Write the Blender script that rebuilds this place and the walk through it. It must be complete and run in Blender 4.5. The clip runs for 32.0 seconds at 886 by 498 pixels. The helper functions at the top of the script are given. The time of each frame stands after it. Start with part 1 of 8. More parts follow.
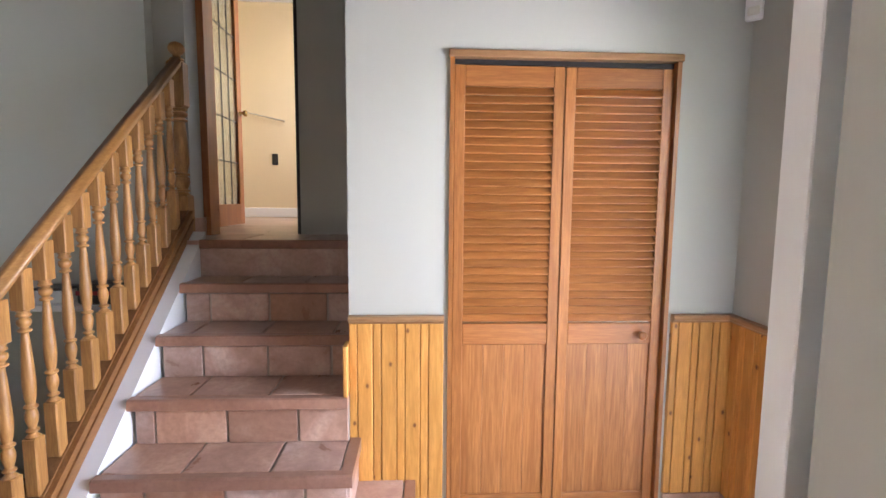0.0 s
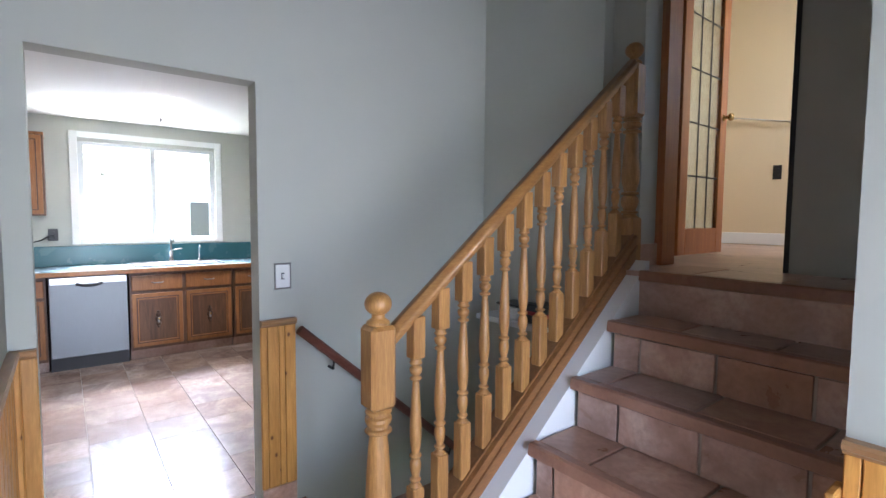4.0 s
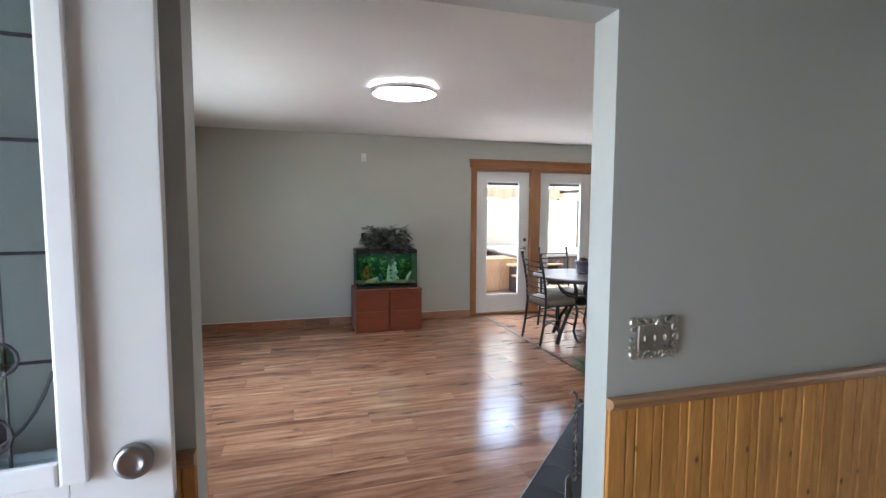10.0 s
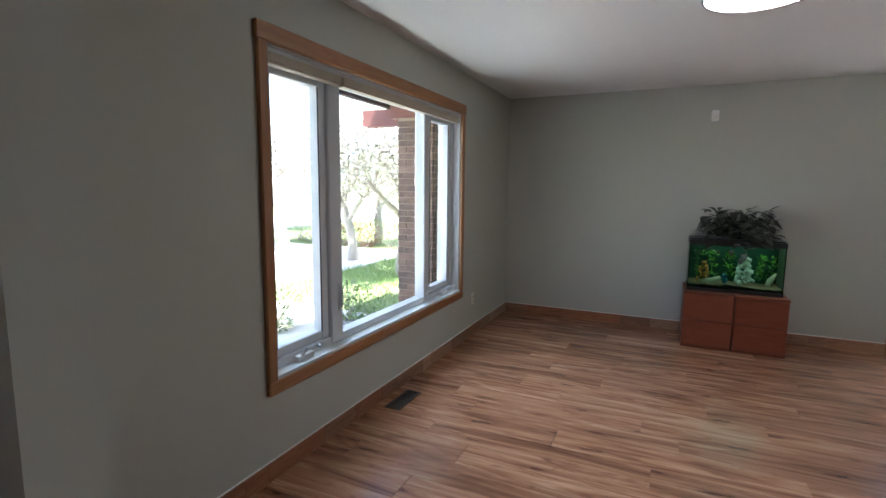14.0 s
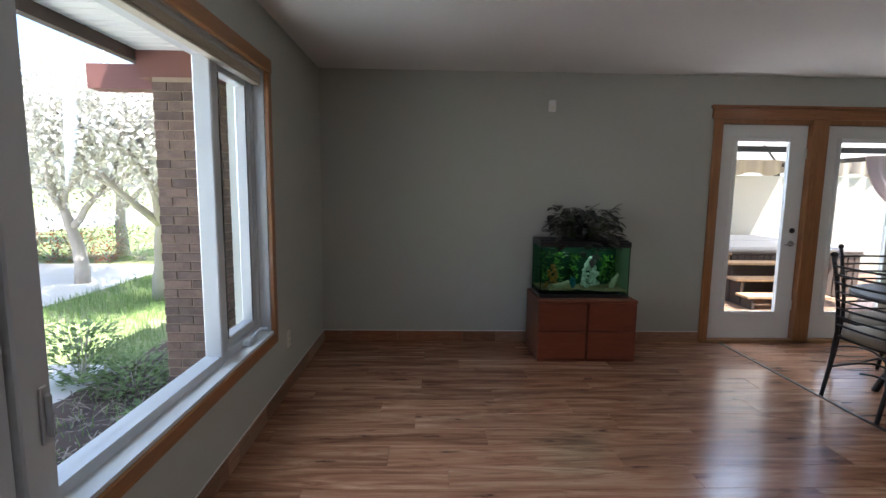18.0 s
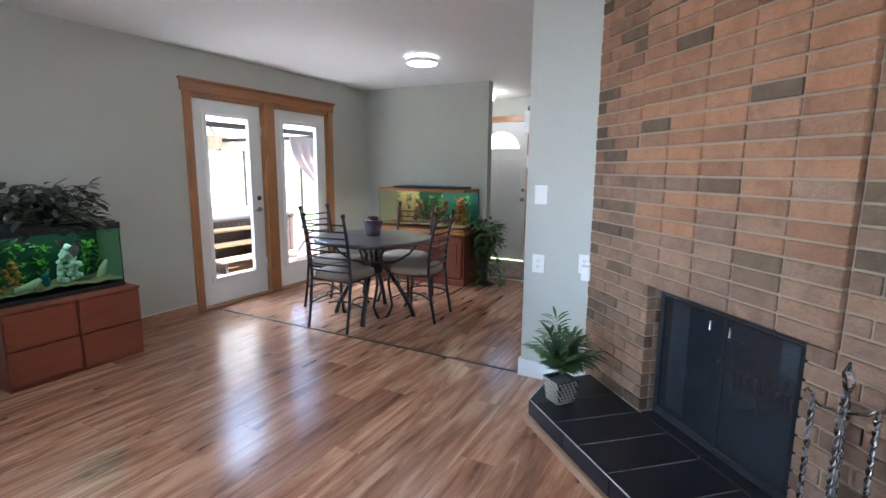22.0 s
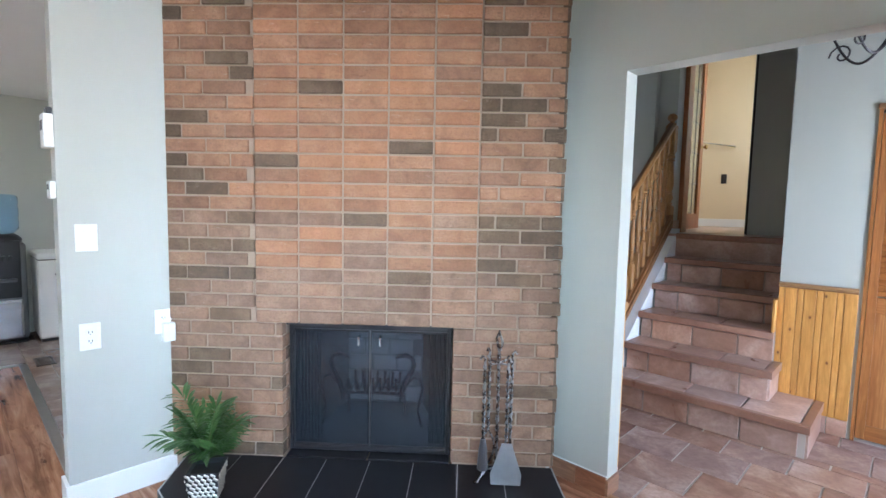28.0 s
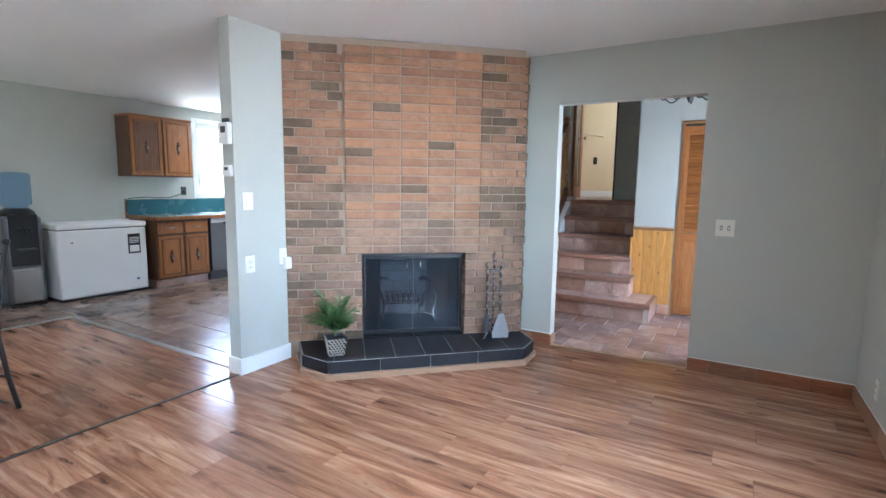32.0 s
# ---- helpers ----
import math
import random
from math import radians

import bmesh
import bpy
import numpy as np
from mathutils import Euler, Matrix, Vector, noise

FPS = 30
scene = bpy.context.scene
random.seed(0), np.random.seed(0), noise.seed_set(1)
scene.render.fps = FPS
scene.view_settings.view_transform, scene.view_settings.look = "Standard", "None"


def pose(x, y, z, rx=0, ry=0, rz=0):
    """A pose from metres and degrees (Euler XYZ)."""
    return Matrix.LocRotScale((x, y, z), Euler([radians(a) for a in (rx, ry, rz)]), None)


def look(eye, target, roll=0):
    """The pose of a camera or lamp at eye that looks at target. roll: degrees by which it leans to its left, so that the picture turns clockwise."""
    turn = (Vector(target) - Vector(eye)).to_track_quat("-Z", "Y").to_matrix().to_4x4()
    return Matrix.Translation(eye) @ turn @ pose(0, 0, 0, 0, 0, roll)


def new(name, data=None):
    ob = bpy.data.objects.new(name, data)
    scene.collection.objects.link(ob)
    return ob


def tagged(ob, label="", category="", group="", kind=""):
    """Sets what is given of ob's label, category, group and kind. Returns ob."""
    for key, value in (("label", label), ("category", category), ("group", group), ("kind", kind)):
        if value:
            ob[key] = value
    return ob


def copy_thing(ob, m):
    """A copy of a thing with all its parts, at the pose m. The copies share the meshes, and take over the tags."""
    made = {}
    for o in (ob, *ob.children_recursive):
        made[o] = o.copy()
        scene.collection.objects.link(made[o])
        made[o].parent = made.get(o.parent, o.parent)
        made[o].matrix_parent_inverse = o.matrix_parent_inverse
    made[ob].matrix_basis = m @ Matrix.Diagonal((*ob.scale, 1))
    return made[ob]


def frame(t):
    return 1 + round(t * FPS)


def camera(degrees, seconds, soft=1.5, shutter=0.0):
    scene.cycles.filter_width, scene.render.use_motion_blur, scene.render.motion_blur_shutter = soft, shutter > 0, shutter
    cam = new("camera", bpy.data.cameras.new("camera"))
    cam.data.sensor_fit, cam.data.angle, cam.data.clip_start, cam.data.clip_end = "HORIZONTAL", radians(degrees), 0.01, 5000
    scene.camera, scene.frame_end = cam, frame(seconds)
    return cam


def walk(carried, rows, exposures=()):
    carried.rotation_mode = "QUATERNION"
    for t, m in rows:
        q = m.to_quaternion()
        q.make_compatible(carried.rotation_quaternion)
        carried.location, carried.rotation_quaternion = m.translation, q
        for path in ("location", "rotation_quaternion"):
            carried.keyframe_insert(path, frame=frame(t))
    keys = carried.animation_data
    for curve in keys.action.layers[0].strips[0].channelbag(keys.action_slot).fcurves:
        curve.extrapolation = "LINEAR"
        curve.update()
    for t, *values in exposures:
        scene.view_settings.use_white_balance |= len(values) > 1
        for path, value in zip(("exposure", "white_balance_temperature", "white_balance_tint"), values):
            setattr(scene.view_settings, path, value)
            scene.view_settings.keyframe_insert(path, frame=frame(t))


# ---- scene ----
cam = camera(84.7, 32.0)
PATH = [
    (0, (0.87, 0.27, 1.436), (0.971, 2.257, 1.229), 0.5),
    (0.5, (0.886, 0.117, 1.435), (0.801, 2.108, 1.256), 0.4),
    (1, (1.015, -0.016, 1.427), (0.673, 1.947, 1.257), 0.2),
    (1.5, (1.105, -0.079, 1.405), (0.464, 1.806, 1.214), 0.3),
    (2, (1.099, 0.029, 1.416), (0.233, 1.817, 1.185), 0.2),
    (2.5, (1.048, 0.238, 1.433), (0.02, 1.938, 1.204), 0.1),
    (4.5, (0.841, 1.116, 1.435), (-0.901, 2.091, 1.314), 0.6),
    (5, (0.884, 1.289, 1.438), (-0.996, 1.96, 1.306), 0.6),
    (5.5, (0.946, 1.419, 1.46), (-1.024, 1.735, 1.329), 0.8),
    (6, (1.042, 1.551, 1.446), (-0.952, 1.502, 1.294), 0.8),
    (6.5, (1.15, 1.65, 1.438), (-0.814, 1.323, 1.254), 0.9),
    (7, (1.292, 1.734, 1.45), (-0.613, 1.167, 1.231), 1.0),
    (7.5, (1.382, 1.838, 1.464), (-0.406, 0.976, 1.225), 1.0),
    (8, (1.436, 1.9, 1.46), (-0.199, 0.771, 1.237), 0.8),
    (8.5, (1.412, 1.907, 1.466), (-0.047, 0.553, 1.269), 0.7),
    (9, (1.31, 1.889, 1.471), (0.085, 0.317, 1.302), 0.5),
    (9.5, (1.209, 1.889, 1.476), (0.283, 0.122, 1.326), 0.4),
    (10, (1.062, 1.895, 1.472), (0.488, -0.013, 1.31), 0.3),
    (10.5, (0.935, 1.806, 1.447), (0.631, -0.162, 1.255), 0.4),
    (11, (0.916, 1.643, 1.458), (0.705, -0.335, 1.255), 0.4),
    (11.5, (0.891, 1.426, 1.417), (0.758, -0.562, 1.247), 0.2),
    (12, (0.781, 1.307, 1.409), (0.867, -0.682, 1.226), 0.1),
    (12.5, (0.742, 1.161, 1.423), (1.057, -0.802, 1.201), 0.3),
    (13, (0.68, 1.066, 1.414), (1.194, -0.854, 1.193), 0.0),
    (13.5, (0.597, 1.035, 1.422), (1.319, -0.816, 1.194), 0.4),
    (15.5, (0.657, 0.916, 1.388), (1.562, -0.846, 1.111), 0.6),
    (16, (0.789, 0.758, 1.391), (1.505, -1.093, 1.137), 0.6),
    (16.5, (0.893, 0.54, 1.393), (1.417, -1.373, 1.138), 0.5),
    (17, (1.012, 0.336, 1.39), (1.375, -1.614, 1.134), 0.6),
    (17.5, (1.167, 0.158, 1.408), (1.34, -1.818, 1.151), 0.7),
    (18, (1.29, -0.009, 1.389), (1.238, -1.993, 1.145), 0.7),
    (18.5, (1.375, -0.146, 1.404), (1.084, -2.109, 1.158), 0.9),
    (19, (1.49, -0.217, 1.392), (0.936, -2.124, 1.16), 0.9),
    (19.5, (1.61, -0.278, 1.393), (0.769, -2.077, 1.16), 0.8),
    (20, (1.671, -0.284, 1.391), (0.547, -1.92, 1.143), 0.8),
    (20.5, (1.69, -0.282, 1.392), (0.354, -1.747, 1.128), 0.6),
    (21, (1.667, -0.265, 1.388), (0.171, -1.565, 1.116), 0.6),
    (21.5, (1.643, -0.239, 1.382), (0.009, -1.356, 1.096), 0.6),
    (22, (1.619, -0.22, 1.369), (-0.122, -1.149, 1.045), 0.5),
    (22.5, (1.584, -0.212, 1.349), (-0.228, -0.958, 0.949), 0.5),
    (23, (1.558, -0.213, 1.319), (-0.294, -0.771, 0.812), 0.7),
    (23.5, (1.506, -0.216, 1.288), (-0.354, -0.574, 0.647), 0.8),
    (24, (1.395, -0.248, 1.254), (-0.458, -0.37, 0.511), 1.1),
    (24.5, (1.248, -0.312, 1.278), (-0.602, -0.186, 0.529), 1.4),
    (25, (1.142, -0.439, 1.326), (-0.711, -0.062, 0.674), 1.6),
    (25.5, (1.048, -0.562, 1.356), (-0.786, 0.059, 0.856), 1.5),
    (26, (1.057, -0.714, 1.37), (-0.727, 0.126, 1.035), 1.3),
    (26.5, (1.101, -0.902, 1.407), (-0.633, 0.07, 1.186), 1.0),
    (28.5, (1.23, -1.81, 1.367), (-0.014, -0.256, 1.153), 1.1),
    (29, (1.223, -2.107, 1.372), (0.112, -0.461, 1.092), 0.8),
    (29.5, (1.292, -2.391, 1.358), (0.244, -0.706, 1.056), 0.7),
    (30, (1.377, -2.619, 1.385), (0.334, -0.931, 1.086), 0.6),
    (30.5, (1.373, -2.864, 1.366), (0.384, -1.131, 1.104), 0.7),
    (31, (1.394, -3.021, 1.359), (0.461, -1.26, 1.126), 0.9),
    (31.5, (1.459, -3.182, 1.342), (0.518, -1.426, 1.111), 0.8),
    (32, (1.497, -3.328, 1.325), (0.481, -1.617, 1.075), 0.8),
]
EXPOSURES = [
    (0, 3.9, 6500, 21), (1, 3.68, 5950, 16), (2.5, 3.68, 5650, 14), (5, 3.25, 5950, 19), (7, 3.25, 5900, 20), (9, 3.05, 5850, 17), (10, 2.9, 5900, 12), (11, 3.0, 5800, 11), (13, 2.45, 5900, 12), (15, 2.25, 5900, 12),
    (16, 2.05, 5800, 12), (17, 1.9, 5800, 13), (18, 1.7, 6000, 14), (19, 2.0, 5900, 15), (20, 2.25, 5850, 14), (21, 2.6, 5800, 13), (23, 2.8, 5500, 12), (24, 2.9, 5450, 10), (25, 3.15, 5800, 7), (29, 3.5, 5600, 12), (31, 3.5, 5500, 12), (32, 3.45, 5450, 11)]
walk(cam, [(t, look(eye, aim, lean)) for t, eye, aim, lean in PATH], EXPOSURES)

# ---------------------------------------------------------------- light
world = bpy.data.worlds.new("sky")
scene.world = world
world.use_nodes = True
_n = world.node_tree.nodes
_sky = _n.new("ShaderNodeTexSky")
_sky.sky_type = "NISHITA"
_sky.sun_disc = False
_sky.sun_elevation = radians(62)
_sky.sun_rotation = radians(304)
_sky.air_density, _sky.dust_density = 1.0, 1.6
world.node_tree.links.new(_sky.outputs[0], _n["Background"].inputs[0])
_n["Background"].inputs[1].default_value = 0.15


def lamp(name, kind, m, energy, color=(1, 1, 1), size=1.0, size_y=None, angle=None, spread=180):
    d = bpy.data.lights.new(name, kind)
    d.energy, d.color = energy, color
    if kind == "AREA":
        d.shape, d.size, d.size_y = "RECTANGLE", size, size_y or size
        d.spread = radians(spread)
    if kind == "SUN":
        d.angle = angle
    if kind == "POINT":
        d.shadow_soft_size = size
    ob = new(name, d)
    ob.matrix_world = m
    return ob


DAYLIGHT = (0.70, 0.87, 1.0)
lamp("sun", "SUN", look((-6, 4, 13.5), (0, 0, 0)), 5.0, (1.0, 0.95, 0.86), angle=radians(0.6))
# area lamps standing in for sky light and ground bounce through the openings
lamp("window_light_high", "AREA", look((2.95, -1.82, 2.12), (2.35, -1.82, 1.35)), 2.6, DAYLIGHT, 2.2, 0.8, spread=75)
lamp("window_light_south", "AREA", look((3.3, -3.25, 1.65), (-1.0, -0.45, 1.05)), 2.0, DAYLIGHT, 0.6, 1.2, spread=44)
lamp("window_bounce", "AREA", look((2.62, -1.8, 0.2), (1.2, -1.9, 2.4)), 2.4, (0.95, 1.0, 0.9), 2.1, 0.2, spread=120)
lamp("front_door_light", "AREA", look((2.75, 1.40, 1.3), (-0.2, 1.75, 0.8)), 4.5, (0.80, 0.89, 1.0), 0.85, 2.0, spread=120)
lamp("patio_door_light", "AREA", look((-2.2, -4.95, 2.1), (-2.2, -4.45, 1.5)), 5.6, DAYLIGHT, 1.7, 0.7, spread=80)
lamp("patio_bounce", "AREA", look((-2.2, -4.75, 0.0), (-2.2, -3.4, 2.4)), 2.5, (1.0, 0.96, 0.9), 1.5, 0.2, spread=120)
lamp("kitchen_window_light", "AREA", look((-5.85, 1.7, 2.3), (-5.3, 1.7, 1.7)), 7.5, (0.9, 0.94, 1.0), 1.3, 0.6, spread=80)
lamp("kitchen_window_bounce", "AREA", look((-5.62, 1.7, 0.95), (-4.0, 1.0, 2.4)), 2.8, (1.0, 0.98, 0.95), 1.1, 0.2, spread=120)
# added lamp inside the bathroom, for daylight from a window out of view
lamp("upper_daylight_fill", "AREA", look((0.9, 5.3, 2.9), (-0.9, 5.6, 2.2)), 1.5, (1.0, 0.97, 0.9), 0.8, 0.8, spread=105)

# ---------------------------------------------------------------- mesh helpers
def obj(name, bm, mat, parent=None, smooth=False, label=""):
    me = bpy.data.meshes.new(name)
    bm.to_mesh(me)
    bm.free()
    if mat:
        me.materials.append(mat)
    if smooth:
        for p in me.polygons:
            p.use_smooth = True
    ob = new(name, me)
    if parent:
        ob.parent = parent
    if label:
        tagged(ob, label)
    return ob


def part(name, bm, mat, parent, label="", smooth=False):
    return obj(name, bm, mat, parent, smooth, label)


def thing(name, m, label, category, group=""):
    ob = new(name)
    ob.matrix_world = m
    ob.empty_display_size = 0.1
    return tagged(ob, label, category, group)


def box(bm, x0, x1, y0, y1, z0, z1, bevel=0.0, m=None, seg=1):
    made = bmesh.ops.create_cube(bm, size=1)["verts"]
    for v in made:
        v.co = Vector((x0 + (v.co.x + 0.5) * (x1 - x0), y0 + (v.co.y + 0.5) * (y1 - y0), z0 + (v.co.z + 0.5) * (z1 - z0)))
    if bevel:
        edges = list({e for v in made for e in v.link_edges})
        made = bmesh.ops.bevel(bm, geom=edges, offset=bevel, segments=seg, affect="EDGES", profile=0.6)["verts"]
        made = list({v for v in made})
    if m:
        bmesh.ops.transform(bm, matrix=m, verts=[v for v in made if v.is_valid])
    return bm


def boxes(*rows, bevel=0.0):
    bm = bmesh.new()
    for r in rows:
        if bevel:
            one = bmesh.new()
            box(one, *r, bevel=bevel)
            join(bm, one)
        else:
            box(bm, *r)
    return bm


def join(bm, other, m=None):
    if m:
        bmesh.ops.transform(other, matrix=m, verts=other.verts)
    me = bpy.data.meshes.new("tmp")
    other.to_mesh(me)
    other.free()
    bm.from_mesh(me)
    bpy.data.meshes.remove(me)
    return bm


def rbox(*r, bevel=0.01, m=None, seg=1):
    one = bmesh.new()
    box(one, *r, bevel=bevel, seg=seg)
    if m:
        bmesh.ops.transform(one, matrix=m, verts=one.verts)
    return one


def lathe(profile, n=16, m=None, cap=True):
    """A turned shape from (radius, height) rows."""
    bm = bmesh.new()
    rings = []
    for r, z in profile:
        rings.append([bm.verts.new((r * math.cos(2 * math.pi * k / n), r * math.sin(2 * math.pi * k / n), z)) for k in range(n)])
    for a, b in zip(rings, rings[1:]):
        for k in range(n):
            bm.faces.new((a[k], a[(k + 1) % n], b[(k + 1) % n], b[k]))
    if cap:
        bm.faces.new(list(reversed(rings[0])))
        bm.faces.new(rings[-1])
    if m:
        bmesh.ops.transform(bm, matrix=m, verts=bm.verts)
    return bm


def tube(points, r, n=8, bm=None, closed=False):
    """A round bar along points; r is one radius or one for each point."""
    bm = bm or bmesh.new()
    pts = [Vector(p) for p in points]
    rs = r if isinstance(r, (list, tuple)) else [r] * len(pts)
    rings = []
    up = Vector((0.13, 0.21, 0.97))
    for i, p in enumerate(pts):
        a, b = pts[max(i - 1, 0)], pts[min(i + 1, len(pts) - 1)]
        if closed:
            a, b = pts[i - 1], pts[(i + 1) % len(pts)]
        t = (b - a).normalized()
        if abs(t.dot(up)) > 0.95:
            up = Vector((0.9, 0.3, 0.1))
        s = t.cross(up).normalized()
        w = s.cross(t)
        rings.append([bm.verts.new(p + rs[i] * (math.cos(2 * math.pi * k / n) * s + math.sin(2 * math.pi * k / n) * w)) for k in range(n)])
    pairs = list(zip(rings, rings[1:])) + ([(rings[-1], rings[0])] if closed else [])
    for a, b in pairs:
        for k in range(n):
            bm.faces.new((a[k], a[(k + 1) % n], b[(k + 1) % n], b[k]))
    if not closed:
        bm.faces.new(list(reversed(rings[0])))
        bm.faces.new(rings[-1])
    return bm


def arc(p, q, bow, n=8):
    """Points from p to q, bowed by the vector bow."""
    p, q, bow = Vector(p), Vector(q), Vector(bow)
    return [p.lerp(q, k / n) + bow * (4 * (k / n) * (1 - k / n)) for k in range(n + 1)]


def sweep(profile, a, b):
    """A prism: profile points (across, up) carried from a to b along the level or sloping line a-b."""
    a, b = Vector(a), Vector(b)
    t = (b - a).normalized()
    side = t.cross(Vector((0, 0, 1))).normalized()
    bm = bmesh.new()
    r0 = [bm.verts.new(a + side * p[0] + Vector((0, 0, p[1]))) for p in profile]
    r1 = [bm.verts.new(b + side * p[0] + Vector((0, 0, p[1]))) for p in profile]
    n = len(profile)
    for k in range(n):
        bm.faces.new((r0[k], r0[(k + 1) % n], r1[(k + 1) % n], r1[k]))
    bm.faces.new(list(reversed(r0)))
    bm.faces.new(r1)
    bmesh.ops.recalc_face_normals(bm, faces=bm.faces)
    return bm


def prism(outline, z0, z1):
    bm = bmesh.new()
    lo = [bm.verts.new((x, y, z0)) for x, y in outline]
    hi = [bm.verts.new((x, y, z1)) for x, y in outline]
    n = len(outline)
    for k in range(n):
        bm.faces.new((lo[k], lo[(k + 1) % n], hi[(k + 1) % n], hi[k]))
    bm.faces.new(list(reversed(lo)))
    bm.faces.new(hi)
    bmesh.ops.recalc_face_normals(bm, faces=bm.faces)
    return bm


_cache = {}


def piece(name, size, mat, parent, m, bevel=0.002):
    """One brick, tile or plank: pieces of one size share a mesh."""
    key = (name, tuple(round(s, 3) for s in size), mat.name)
    if key not in _cache:
        bm = bmesh.new()
        x, y, z = (s / 2 for s in key[1])
        box(bm, -x, x, -y, y, -z, z, bevel=bevel)
        me = bpy.data.meshes.new(name)
        bm.to_mesh(me)
        bm.free()
        me.materials.append(mat)
        _cache[key] = me
    ob = new(name, _cache[key])
    ob.parent = parent
    ob.matrix_world = m
    return ob


def clip_rect(x0, x1, y0, y1, bounds):
    a, b, c, d = bounds
    x0, x1, y0, y1 = max(x0, a), min(x1, b), max(y0, c), min(y1, d)
    return (x0, x1, y0, y1) if x1 - x0 > 0.02 and y1 - y0 > 0.02 else None

# ---------------------------------------------------------------- materials
class Nodes:
    def __init__(self, name, rough=0.5, metal=0.0, spec=0.5):
        self.mat = bpy.data.materials.new(name)
        self.mat.use_nodes = True
        self.t = self.mat.node_tree
        self.b = self.t.nodes["Principled BSDF"]
        self.set(self.b, "Roughness", rough)
        self.set(self.b, "Metallic", metal)
        self.set(self.b, "Specular IOR Level", spec)

    def set(self, node, socket, value):
        if hasattr(value, "is_linked") or isinstance(value, bpy.types.NodeSocket):
            self.t.links.new(value, node.inputs[socket])
        else:
            if isinstance(value, (tuple, list)) and len(value) == 3 and node.inputs[socket].type == "RGBA":
                value = (*value, 1)
            node.inputs[socket].default_value = value

    def node(self, kind, **values):
        n = self.t.nodes.new("ShaderNode" + kind)
        for k, v in values.items():
            self.set(n, k.replace("_", " "), v)
        return n

    def coords(self, scale=(1, 1, 1), rand=0.0):
        out = self.t.nodes.new("ShaderNodeTexCoord").outputs["Object"]
        if rand:
            r = self.t.nodes.new("ShaderNodeObjectInfo").outputs["Random"]
            mul = self.t.nodes.new("ShaderNodeVectorMath")
            mul.operation = "MULTIPLY_ADD"
            self.t.links.new(r, mul.inputs[0])
            mul.inputs[1].default_value = (37.0 * rand, 53.0 * rand, 71.0 * rand)
            self.t.links.new(out, mul.inputs[2])
            out = mul.outputs[0]
        m = self.t.nodes.new("ShaderNodeMapping")
        self.t.links.new(out, m.inputs["Vector"])
        m.inputs["Scale"].default_value = scale
        return m.outputs[0]

    def noise(self, vec, scale, detail=4.0, rough=0.55, distort=0.0):
        n = self.t.nodes.new("ShaderNodeTexNoise")
        self.t.links.new(vec, n.inputs["Vector"])
        n.inputs["Scale"].default_value, n.inputs["Detail"].default_value = scale, detail
        n.inputs["Roughness"].default_value, n.inputs["Distortion"].default_value = rough, distort
        return n.outputs["Fac"]

    def ramp(self, fac, *stops):
        n = self.t.nodes.new("ShaderNodeValToRGB")
        self.t.links.new(fac, n.inputs[0])
        e = n.color_ramp.elements
        while len(e) < len(stops):
            e.new(0.5)
        for k, (p, c) in enumerate(stops):
            e[k].position = p
            e[k].color = (*c, 1) if isinstance(c, tuple) else (c, c, c, 1)
        return n.outputs[0]

    def mix(self, fac, a, b, mode="MIX"):
        n = self.t.nodes.new("ShaderNodeMix")
        n.data_type, n.blend_type = "RGBA", mode
        for k, v in ((0, fac), (6, a), (7, b)):
            if isinstance(v, bpy.types.NodeSocket):
                self.t.links.new(v, n.inputs[k])
            elif k == 0:
                n.inputs[0].default_value = v
            else:
                n.inputs[k].default_value = (*v, 1)
        return n.outputs[2]

    def rand(self):
        return self.t.nodes.new("ShaderNodeObjectInfo").outputs["Random"]

    def color(self, c):
        self.set(self.b, "Base Color", c)
        return self

    def bump(self, height, strength=0.2, distance=0.002):
        n = self.t.nodes.new("ShaderNodeBump")
        self.t.links.new(height, n.inputs["Height"])
        n.inputs["Strength"].default_value, n.inputs["Distance"].default_value = strength, distance
        self.t.links.new(n.outputs[0], self.b.inputs["Normal"])
        return self

    def roughness(self, fac, lo, hi):
        n = self.t.nodes.new("ShaderNodeMapRange")
        self.t.links.new(fac, n.inputs[0])
        n.inputs[3].default_value, n.inputs[4].default_value = lo, hi
        self.t.links.new(n.outputs[0], self.b.inputs["Roughness"])
        return self


def scaled(c, k):
    return tuple(min(1.0, v * k) for v in c)


def paint(name, c, rough=0.55, var=0.06, bump=0.12, spec=0.4):
    """Painted or plain surface: faint roller grain and slow unevenness."""
    n = Nodes(name, rough, 0, spec)
    v = n.coords()
    slow, fine = n.noise(v, 1.7, 3), n.noise(v, 140, 2)
    n.color(n.mix(slow, scaled(c, 1 - var), scaled(c, 1 + var)))
    n.roughness(n.noise(v, 6, 3), rough - 0.06, rough + 0.08)
    n.bump(fine, bump, 0.002)
    return n.mat


